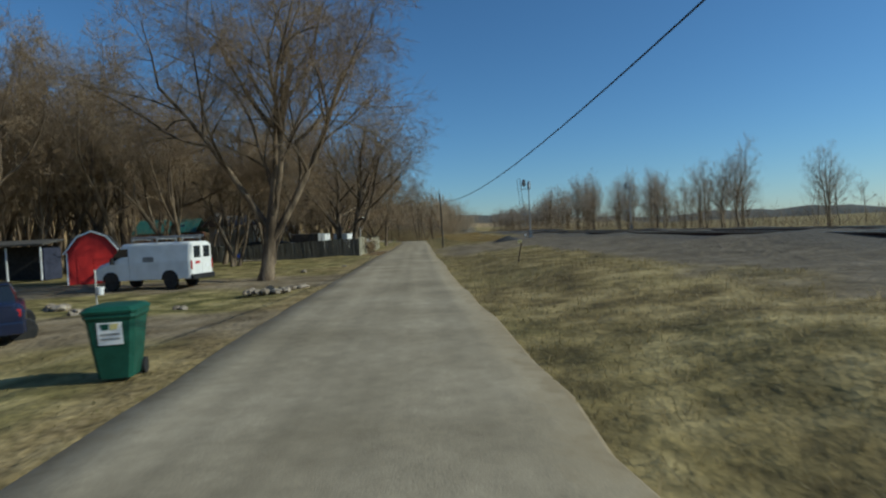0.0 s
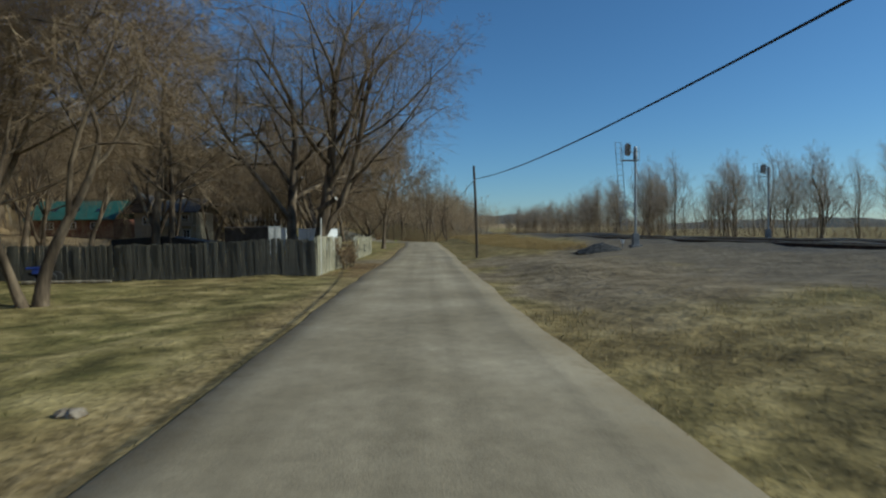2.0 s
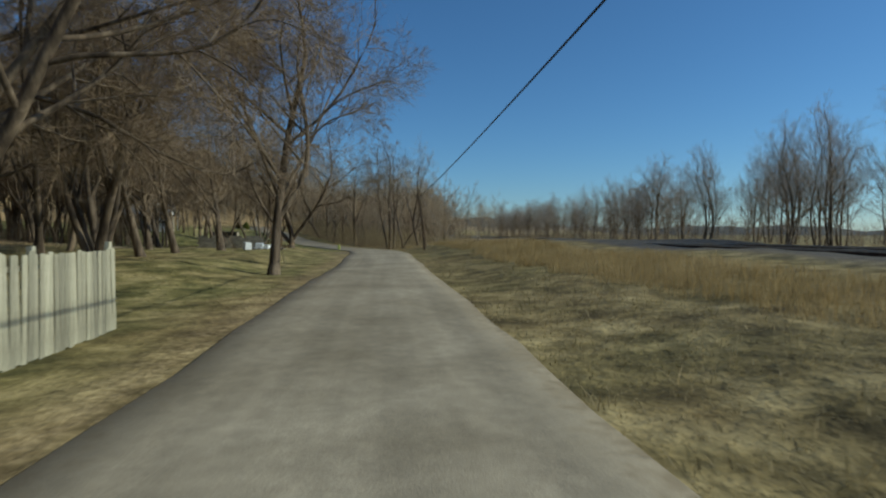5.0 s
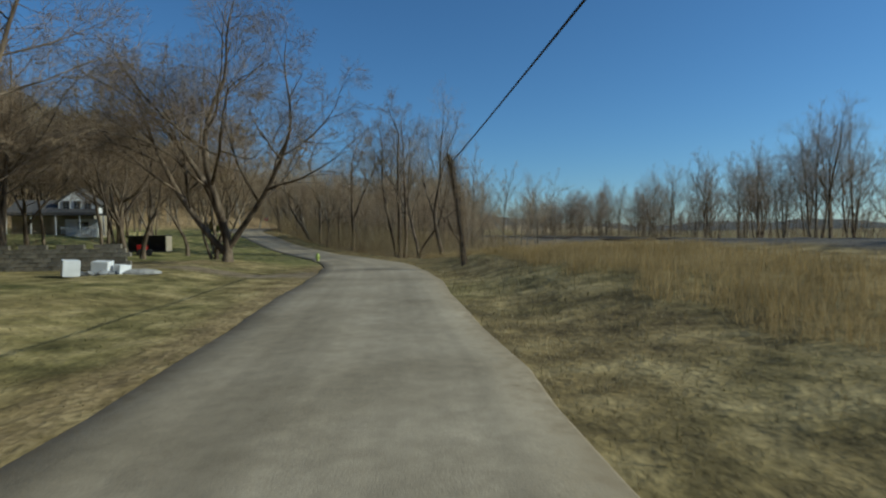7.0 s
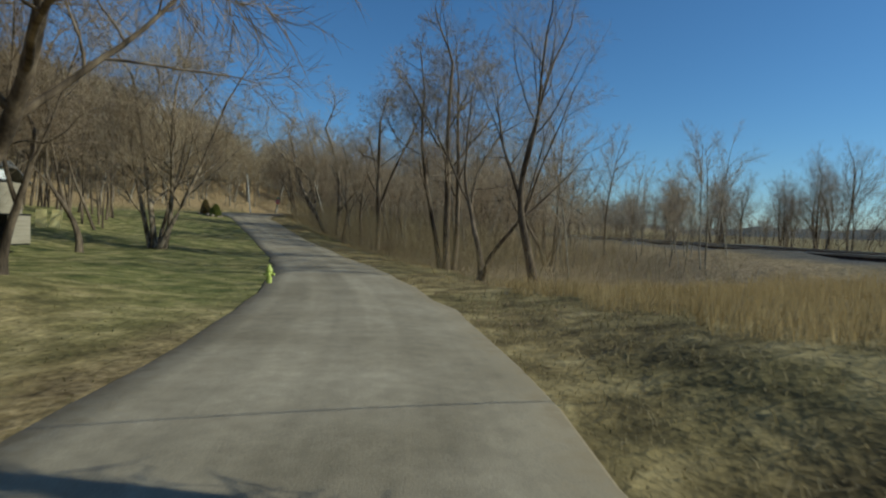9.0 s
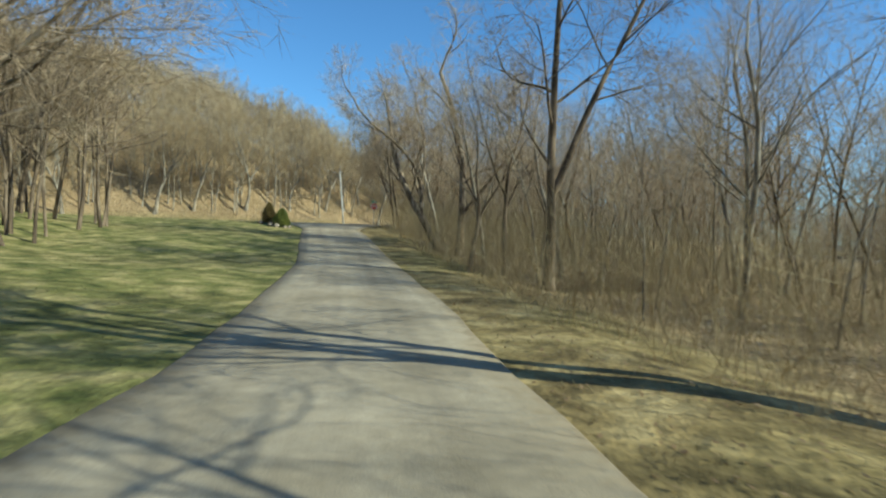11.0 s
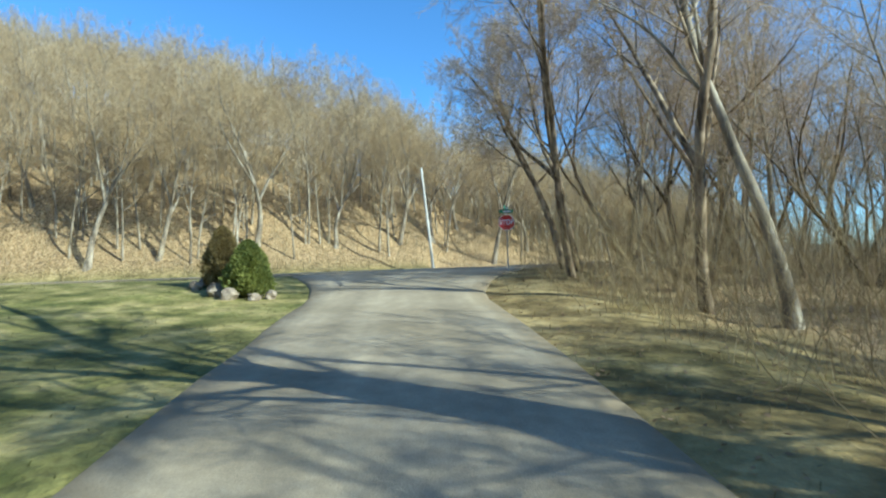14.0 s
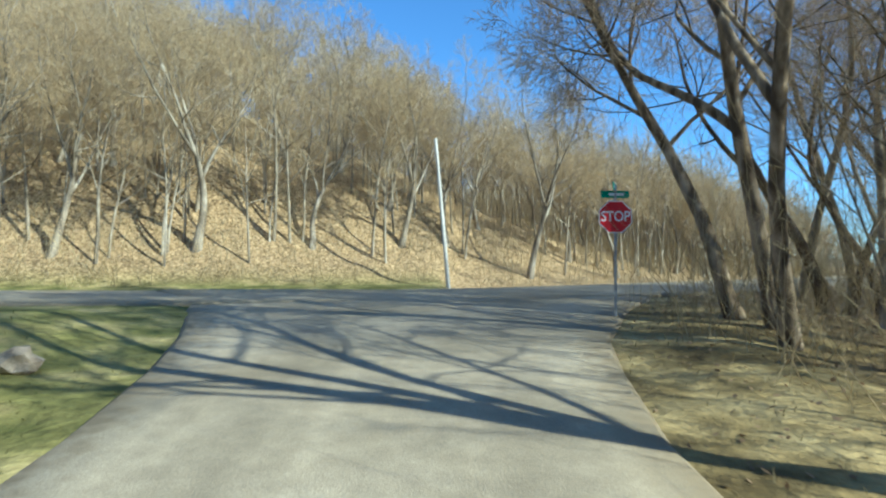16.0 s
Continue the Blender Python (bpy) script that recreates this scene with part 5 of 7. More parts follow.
def lumps(bm, n, spread, size, seed, flat=0.6, height=0.0):
    """A heap of rounded, uneven lumps."""
    q = random.Random(seed)
    for _ in range(n):
        s = q.uniform(*size)
        t = bmesh.new()
        bmesh.ops.create_icosphere(t, subdivisions=2, radius=s)
        ph = q.uniform(0, 99)
        for v in t.verts:
            v.co *= 1 + 0.55 * noise.noise(v.co * (1.6 / s) + Vector((ph, 0, 0)))
            v.co.z *= flat
        t.transform(pose(q.uniform(-spread[0], spread[0]), q.uniform(-spread[1], spread[1]), s * flat * 0.6 + q.uniform(0, height), 0, 0, q.uniform(0, 360)))
        me = bpy.data.meshes.new("t")
        t.to_mesh(me)
        t.free()
        bm.from_mesh(me)
        bpy.data.meshes.remove(me)
    return bm


def picket_mesh(name, w, h, mat, pointed):
    bm = bmesh.new()
    o = [(-w / 2, 0), (w / 2, 0), (w / 2, h - 0.012 * pointed), (w * 0.28, h), (-w * 0.28, h), (-w / 2, h - 0.012 * pointed)]
    prism(bm, o, 0.022)
    me = bpy.data.meshes.new(name)
    bm.to_mesh(me)
    bm.free()
    me.materials.append(mat)
    return me


def fence(a, b, h0, h1, mat, label, seed, gaps=(), w=0.145, tight=1.0):
    """A run of pickets on two rails with posts, from plan place a to b."""
    a, b = Vector((*a, 0)), Vector((*b, 0))
    turn = math.degrees(math.atan2(b.y - a.y, b.x - a.x))
    long = (b - a).length * S
    t = site("picket_fence", a.x, a.y, turn, label, "fence", "picket fences")
    z0 = gz(a.x, a.y)
    q = random.Random(seed)
    meshes = [picket_mesh("picket", w * k * tight, 1.0, mat, 1) for k in (0.98, 0.92, 1.04)]
    def base(s):
        p = a + (b - a) * (s / long)
        return (gz(p.x, p.y) - z0) * S
    zs = [base(long * k / 10) for k in range(11)]
    s, k = 0.06, 0
    while s < long:
        if not any(lo < s < hi for lo, hi in gaps) and q.random() > 0.012:
            ob = part("picket", q.choice(meshes), None, t)
            h = (h0 + (h1 - h0) * s / long) * q.uniform(0.97, 1.015)
            zz = float(np.interp(s, np.linspace(0, long, 11), zs))
            ob.matrix_basis = pose(s, q.uniform(-0.008, 0.012), zz + q.uniform(-0.02, 0.04), q.uniform(-1.5, 1.5), q.uniform(-1.6, 1.6), q.uniform(-3, 3)) @ Matrix.Diagonal((1, 1, h, 1))
        s += w * q.uniform(0.96, 1.08)
    for f in (0.25, 0.8):
        bm = bmesh.new()
        for k in range(10):
            s0, s1 = long * k / 10, long * (k + 1) / 10
            p0, p1 = Vector((s0, 0.05, zs[k] + f * h0)), Vector((s1, 0.05, zs[k + 1] + f * h0))
            m = Matrix.Translation((p0 + p1) / 2) @ (p1 - p0).to_track_quat("X", "Z").to_matrix().to_4x4()
            box(bm, ((p1 - p0).length, 0.04, 0.09), m=m)
        part("rail", bm, mat, t)
    n = max(2, round(long / 2.4))
    for k in range(n + 1):
        s = min(long * k / n, long - 0.05)
        part("post", box(bmesh.new(), (0.1, 0.1, h0 * 0.98 + 0.3), (s, 0.12, float(np.interp(s, np.linspace(0, long, 11), zs)) + h0 * 0.49 - 0.15), 0.008), mat, t)
    return t


fence((-6.18, 46.85), (-6.38, 53.5), 2.05, 2.0, PICKET, "weathered grey-brown picket fence along the lane", 1, tight=1.03)
fence((-6.7, 60.0), (-6.82, 69.9), 1.95, 1.75, PICKET, "weathered picket fence beyond the drive with small signs", 2, tight=1.05)
# this run faces away from the sun; its shade is painted into the boards
fence((-23.0, 46.2), (-6.25, 46.75), 1.75, 1.85, PICKET_SHADED, "weathered board fence behind the lawn, its shaded face painted dark grey", 3, tight=1.1)
p = site("fence_post", -6.2, 47.4, 4, "tall pale post standing above the fence corner", "post", dz=0)
part("post", rod(bmesh.new(), (0, 0.1, -0.2), (0.05, 0.1, 3.0), 0.045, 0.04), POLE_PALE, p)
f = site("fence_signs", -6.68, 60.35, 92, "small square signs on the fence", "sign")
part("panel", box(bmesh.new(), (0.34, 0.02, 0.3), (0.1, -0.05, 1.62), 0.004), GREY_DARK, f)
part("panel", box(bmesh.new(), (0.3, 0.02, 0.36), (1.3, -0.05, 1.5), 0.004), YELLOW, f)
part("bar", box(bmesh.new(), (0.24, 0.01, 0.05), (0.1, -0.064, 1.64)), SIGN_WHITE, f)


def wheel(parent, x, y, r, w=0.2, rim=STEEL):
    m = Matrix.Translation((x, y, r)) @ pose(0, 0, 0, 90)
    ty = part("wheel", lathe(bmesh.new(), [(r * 0.62, -w / 2), (r * 0.93, -w / 2), (r, -w * 0.32), (r, w * 0.32), (r * 0.93, w / 2), (r * 0.62, w / 2)], 24, m), RUBBER, parent)
    part("rim", lathe(bmesh.new(), [(0.04, -w * 0.3), (r * 0.25, -w * 0.42), (r * 0.6, -w * 0.38), (r * 0.62, 0), (r * 0.6, w * 0.38), (r * 0.25, w * 0.42), (0.04, w * 0.3)], 20, m), rim, ty)


def trailer(x, y, turn, l, w, h, label, skin=None):
    """An enclosed cargo trailer; its rear doors face -y."""
    t = site("cargo_trailer", x, y, turn, label, "trailer", "cargo trailers")
    part("body", box(bmesh.new(), (w, l, h), (0, l / 2, 0.5 + h / 2), 0.06), skin or WHITE, t)
    part("roof_trim", box(bmesh.new(), (w + 0.03, l + 0.03, 0.07), (0, l / 2, 0.5 + h - 0.04), 0.02), STEEL, t)
    part("floor_trim", box(bmesh.new(), (w + 0.03, l + 0.03, 0.1), (0, l / 2, 0.55), 0.02), STEEL, t)
    for sx in (-1, 1):
        d = part("door", box(bmesh.new(), (w / 2 - 0.08, 0.04, h - 0.22), (sx * w / 4, -0.02, 0.5 + h / 2), 0.012), GREY if skin else WHITE, t)
        part("lock_bar", rod(bmesh.new(), (sx * 0.18, -0.06, 0.62), (sx * 0.18, -0.06, 0.4 + h), 0.016), STEEL, d)
        part("tail_lamp", box(bmesh.new(), (0.12, 0.03, 0.09), (sx * (w / 2 - 0.1), -0.03, 0.46), 0.01), TAIL_RED, t)
        part("fender", box(bmesh.new(), (0.24, 0.95, 0.05), (sx * (w / 2 + 0.1), l * 0.45, 0.78), 0.02), BLACK, t)
        wheel(t, sx * (w / 2 + 0.08), l * 0.45, 0.34)
    part("bumper", box(bmesh.new(), (w, 0.1, 0.12), (0, 0.02, 0.42), 0.02), STEEL, t)
    bm = rod(bmesh.new(), (-0.5, l, 0.42), (0, l + 1.2, 0.42), 0.05)
    part("hitch", rod(rod(bm, (0.5, l, 0.42), (0, l + 1.2, 0.42), 0.05), (0, l + 1.1, 0), (0, l + 1.1, 0.75), 0.04), BLACK, t)
    return t


trailer(-11.05, 66.9, -14, 4.2, 2.3, 2.25, "white enclosed cargo trailer with closed rear doors")
t = trailer(-13.2, 70.1, 80, 5.2, 2.3, 2.4, "long white enclosed trailer with worn dark lettering")
for k in range(4):
    part("lettering_bar", box(bmesh.new(), (0.02, 0.26, 0.3), (-1.165, 2.6 + 0.42 * k, 1.95), 0.004), GREY, t)
trailer(-12.75, 64.0, 76, 4.4, 2.2, 2.3, "charcoal enclosed trailer with grey rear doors", GREY_DARK)


def work_table(x, y, turn, label):
    t = site("work_table", x, y, turn, label, "table")
    part("tabletop", box(bmesh.new(), (1.05, 0.6, 0.09), (0, 0, 0.98), 0.01), TIE, t)
    for sx in (-0.4, 0.4):
        for sy in (-0.22, 0.22):
            part("leg", box(bmesh.new(), (0.14, 0.1, 0.96), (sx, sy, 0.47), 0.01), TIE, t)
    part("shelf", box(bmesh.new(), (0.8, 0.5, 0.3), (0, 0.02, 0.75), 0.01), TIE, t)


work_table(-10.05, 62.7, 12, "dark rough wooden work table in the gravel yard")
t = site("barrel_smoker", -11.3, 65.6, 10, "black steel barrel smoker on legs beside a trailer", "smoker")
part("barrel", lathe(bmesh.new(), [(0.3, -0.55), (0.42, -0.5), (0.44, 0), (0.42, 0.5), (0.3, 0.55)], 20, Matrix.Translation((0, 0, 1.05)) @ pose(0, 0, 0, 0, 90)), BLACK, t)
part("firebox", box(bmesh.new(), (0.5, 0.6, 0.75), (0.25, 0, 0.42), 0.03), BLACK, t)
part("hood", box(bmesh.new(), (0.8, 0.5, 0.2), (0, 0, 1.45), 0.05), BLACK, t)
for sx in (-0.45, 0.45):
    part("leg", rod(bmesh.new(), (sx, 0, 0), (sx, 0, 0.8), 0.03), BLACK, t)
t = site("storage_cabinet", -14.6, 68.3, 8, "tall white storage cabinet beside a trailer", "cabinet")
part("body", box(bmesh.new(), (0.62, 0.6, 1.85), (0, 0.3, 1.0), 0.02), WHITE, t)
part("door", box(bmesh.new(), (0.56, 0.03, 1.7), (0, -0.02, 1.0), 0.008), WHITE, t)
part("roof", box(bmesh.new(), (0.8, 0.8, 0.08), (0.05, 0.25, 1.97), 0.02), GREY, t)
part("base", box(bmesh.new(), (0.66, 0.64, 0.1), (0, 0.3, 0.05), 0.01), GREY, t)


def flatbed(x, y, turn, label):
    t = site("utility_trailer", x, y, turn, label, "trailer")
    part("deck", box(bmesh.new(), (1.8, 3.0, 0.1), (0, 1.5, 0.6), 0.02), BLACK, t)
    for sx in (-0.85, 0.85):
        for k in range(4):
            part("stake", rod(bmesh.new(), (sx, 0.1 + 0.93 * k, 0.62), (sx, 0.1 + 0.93 * k, 1.15), 0.025), BLACK, t)
        part("side_rail", rod(bmesh.new(), (sx, 0, 1.15), (sx, 3.0, 1.15), 0.025), BLACK, t)
        wheel(t, sx * 1.08, 1.5, 0.33)
    return t


flatbed(-8.9, 64.2, -60, "black open utility trailer with railings")

# covered stack and pickup behind the side fence
t = site("covered_stack", -16.3, 55.0, 0, "long dark tarpaulin-covered stack behind the fence", "stack")
part("cover", prism(bmesh.new(), [(-3.4, 0), (3.4, 0), (3.3, 1.75), (0.5, 2.15), (-3.3, 1.95)], 2.2, bevel=0.08), BLACK, t)

def window(parent, x, y, z, w, h, turn=0, frame_mat=WHITE, bars=1):
    """A window on a wall that faces -y in its own turn."""
    m = pose(x, y, z, 0, 0, turn)
    bm = bmesh.new()
    for dx in (-w / 2, w / 2):
        box(bm, (0.08, 0.08, h + 0.08), (dx, -0.03, 0), 0.008, m)
    for dz in (-h / 2, h / 2):
        box(bm, (w - 0.08, 0.08, 0.08), (0, -0.03, dz), 0.008, m)
    for k in range(bars):
        box(bm, (0.04, 0.05, h - 0.08), ((k + 1) * w / (bars + 1) - w / 2, -0.03, 0), 0, m)
    box(bm, (w - 0.08, 0.05, 0.04), (0, -0.033, 0), 0, m)
    f = part("window", bm, frame_mat, parent)
    part("pane", box(bmesh.new(), (w, 0.02, h), (0, 0.0, 0), 0, m), GLASS, f)
    return f


def lodge():
    t = site("house", -30.3, 85.2, 0, "tan two-storey house with a shingled roof and long balcony", "house", dz=0.15)
    part("wall", box(bmesh.new(), (8.6, 6.0, 4.6), (0, 3.0, 1.9), 0.02), SIDING, t)
    roof = prism(bmesh.new(), [(-0.9, 4.05), (3.1, 6.0), (7.1, 4.05), (7.1, 4.25), (3.1, 6.25), (-0.9, 4.25)], 9.8, pose(4.9, 0.0, 0, 0, 0, 90), 0.02)
    part("roof", roof, ROOF, t)
    part("gable", prism(bmesh.new(), [(-2.2, 4.1), (2.2, 4.1), (0, 6.35)], 0.3, Matrix.Translation((-2.9, -0.9, 0))), LOG, t)
    r2 = prism(bmesh.new(), [(-2.7, 4.0), (0, 6.6), (2.7, 4.0), (2.7, 4.2), (0, 6.85), (-2.7, 4.2)], 3.4, Matrix.Translation((-2.9, -1.2, 0)), 0.02)
    part("gable_roof", r2, ROOF, t)
    part("balcony_floor", box(bmesh.new(), (6.4, 1.2, 0.14), (1.1, -0.6, 2.25), 0.02), SIDING, t)
    part("balcony_rail", box(box(bmesh.new(), (6.4, 0.06, 0.1), (1.1, -1.15, 3.1), 0.01), (6.4, 0.04, 0.5), (1.1, -1.15, 2.7)), SIDING, t)
    for k in range(5):
        part("post", box(bmesh.new(), (0.14, 0.14, 4.1), (-2.0 + 1.55 * k, -1.1, 2.0), 0.01), SIDING, t)
    part("lower_wall", box(bmesh.new(), (3.2, 0.1, 1.9), (2.4, -0.06, 1.05), 0.01), SIDING, t)
    for x, z in ((-1.0, 3.2), (0.8, 3.2), (2.8, 3.2), (3.0, 1.2), (-2.6, 3.0)):
        window(t, x, -0.05 if z > 2 else -0.13, z, 0.95, 1.1)
    part("chimney", box(bmesh.new(), (0.5, 0.5, 1.3), (1.0, 3.2, 6.3), 0.02), STONE, t)


def green_roofed():
    t = site("barn", -40.2, 85.4, 4, "long low rust-red building with a green metal roof", "barn")
    part("wall", box(bmesh.new(), (11, 7, 2.8), (0, 3.5, 1.2), 0.02), material("rust_red_boards", [(0.1, 0.04, 0.028), (0.18, 0.08, 0.055)], 2, 5, 0.9, 0.3), t)
    part("roof", prism(bmesh.new(), [(-0.8, 2.35), (3.5, 5.1), (7.8, 2.35), (7.8, 2.5), (3.5, 5.3), (-0.8, 2.5)], 12.2, pose(6.1, 0, 0, 0, 0, 90), 0.02), ROOF_GREEN, t)
    for x in (-3, 0, 3):
        window(t, x, -0.05, 1.6, 1.0, 0.9)
        part("skylight", box(bmesh.new(), (0.7, 0.9, 0.05), (0, 0, 0), 0.01, pose(x, 1.3, 3.86, 32.6)), GLASS, t)


def white_gabled():
    t = site("house", -34.9, 138.4, 14, "white gabled cottage with a dark porch roof", "house")
    part("wall", box(bmesh.new(), (9.0, 6, 3.0), (-2.0, 3, 1.3), 0.02), SIDING, t)
    part("porch_wall", box(bmesh.new(), (3.6, 0.4, 2.3), (1.2, -0.2, 0.95), 0.02), WHITE, t)
    part("gable", prism(bmesh.new(), [(-2.1, 2.9), (2.1, 2.9), (2.1, 4.2), (0, 5.9), (-2.1, 4.2)], 3.0, Matrix.Translation((0.6, 0.2, 0)), 0.02), WHITE, t)
    part("gable_roof", prism(bmesh.new(), [(-2.5, 3.98), (0, 6.0), (2.5, 3.98), (2.5, 4.16), (0, 6.22), (-2.5, 4.16)], 3.6, Matrix.Translation((0.6, 0.0, 0)), 0.02), ROOF, t)
    part("roof", prism(bmesh.new(), [(-1.0, 2.75), (3, 4.5), (7, 2.75), (7, 2.95), (3, 4.7), (-1.0, 2.95)], 9.8, pose(2.9, 0, 0, 0, 0, 90), 0.02), ROOF, t)
    part("porch_roof", prism(bmesh.new(), [(-6.8, 2.55), (4.4, 2.55), (4.4, 2.75), (-6.8, 2.75)], 2.0, Matrix.Translation((0, -2.0, 0)), 0.03), ROOF, t)
    for k in range(5):
        part("porch_post", box(bmesh.new(), (0.14, 0.14, 2.5), (-6.4 + 2.6 * k, -1.8, 1.3), 0.01), WHITE, t)
    bm = bmesh.new()
    for k in range(16):
        box(bm, (0.05, 0.05, 0.75), (-0.6 + 0.25 * k, -1.8, 0.65))
    box(bm, (4.0, 0.08, 0.08), (1.3, -1.8, 1.05), 0.01)
    part("railing", bm, WHITE, t)
    for x in (-0.6, 0.6, 1.8):
        window(t, x, 0.17, 3.75, 0.75, 1.35, frame_mat=GREY)
    window(t, 1.4, -0.42, 1.3, 1.3, 1.0)
    s = site("panel_stack", -29.4, 138.6, 25, "pale yellow panels leaning beside the cottage", "panels")
    for k in range(2):
        part("panel", box(bmesh.new(), (0.8, 0.06, 1.6), (0, 0, 0.8), 0.01, pose(k * 0.95, k * 0.1, 0, -10, 8 * k, 0)), YELLOW, s)


lodge()
green_roofed()
white_gabled()


def red_barn():
    t = site("garden_barn", -15.5, 25.9, 26, "small bright red gambrel barn with white trim", "barn")
    t.matrix_basis = t.matrix_basis @ Matrix.Scale(0.77, 4)
    o = [(-1.75, 0), (1.75, 0), (1.75, 2.7), (0.95, 3.75), (0, 4.15), (-0.95, 3.75), (-1.75, 2.7)]
    part("wall", prism(bmesh.new(), o, 3.2, Matrix.Translation((0, 0, -0.1))), RED, t)
    part("roof", prism(bmesh.new(), [(-2.0, 2.5), (-1.85, 2.5), (-0.9, 3.72), (0, 4.1), (0.9, 3.72), (1.85, 2.5), (2.0, 2.5), (1.05, 3.88), (0, 4.32), (-1.05, 3.88)], 3.6, Matrix.Translation((0, -0.2, -0.1))), ROOF, t)
    bm = bmesh.new()
    pts = [(-1.9, 2.5), (-0.98, 3.8), (0, 4.22), (0.98, 3.8), (1.9, 2.5)]
    for (x0, z0), (x1, z1) in zip(pts, pts[1:]):
        a, b = Vector((x0, -0.24, z0 - 0.1)), Vector((x1, -0.24, z1 - 0.1))
        box(bm, ((b - a).length + 0.04, 0.06, 0.12), m=Matrix.Translation((a + b) / 2) @ (b - a).to_track_quat("X", "Z").to_matrix().to_4x4())
    for x in (-1.72, 1.72):
        box(bm, (0.12, 0.06, 2.6), (x, -0.03, 1.2), 0.01)
    part("trim", bm, WHITE, t)
    for x in (-0.55, 0.55):
        part("door", box(bmesh.new(), (1.06, 0.05, 2.1), (x, -0.03, 1.05), 0.01), RED, t)
    # added shed for the barn's shaded side; the shade is in its dark wall colours
    s = site("porch_shed", -22.6, 30.2, 8, "open-fronted shed with white posts, shade painted into its dark walls", "shed")
    part("wall", box(bmesh.new(), (4.4, 0.15, 2.5), (0, 2.6, 1.2), 0.02), BLACK, s)
    part("roof", prism(bmesh.new(), [(-2.6, 2.5), (2.6, 2.5), (2.6, 2.62), (-2.6, 2.62)], 3.2, pose(0, -0.2, 0, 6), 0.02), ROOF, s)
    for x in (-2.2, 0, 2.2):
        part("post", box(bmesh.new(), (0.1, 0.1, 2.4), (x, 0, 1.2), 0.01), WHITE, s)
    part("side_wall", box(bmesh.new(), (0.12, 2.4, 2.3), (2.25, 1.4, 1.15), 0.01), material("shaded_blue_boards", [(0.03, 0.035, 0.06), (0.05, 0.055, 0.09)], 2, 4, 0.8, 0.2), s)


red_barn()


def loft(bm, sections):
    """A skin through equal cross sections, closed at both ends."""
    rings = [[bm.verts.new(p) for p in s] for s in sections]
    n = len(rings[0])
    for a, b in zip(rings, rings[1:]):
        for k in range(n):
            bm.faces.new((a[k], a[(k + 1) % n], b[(k + 1) % n], b[k]))
    bm.faces.new(rings[0][::-1])
    bm.faces.new(rings[-1])
    bmesh.ops.recalc_face_normals(bm, faces=bm.faces[:])
    return bm


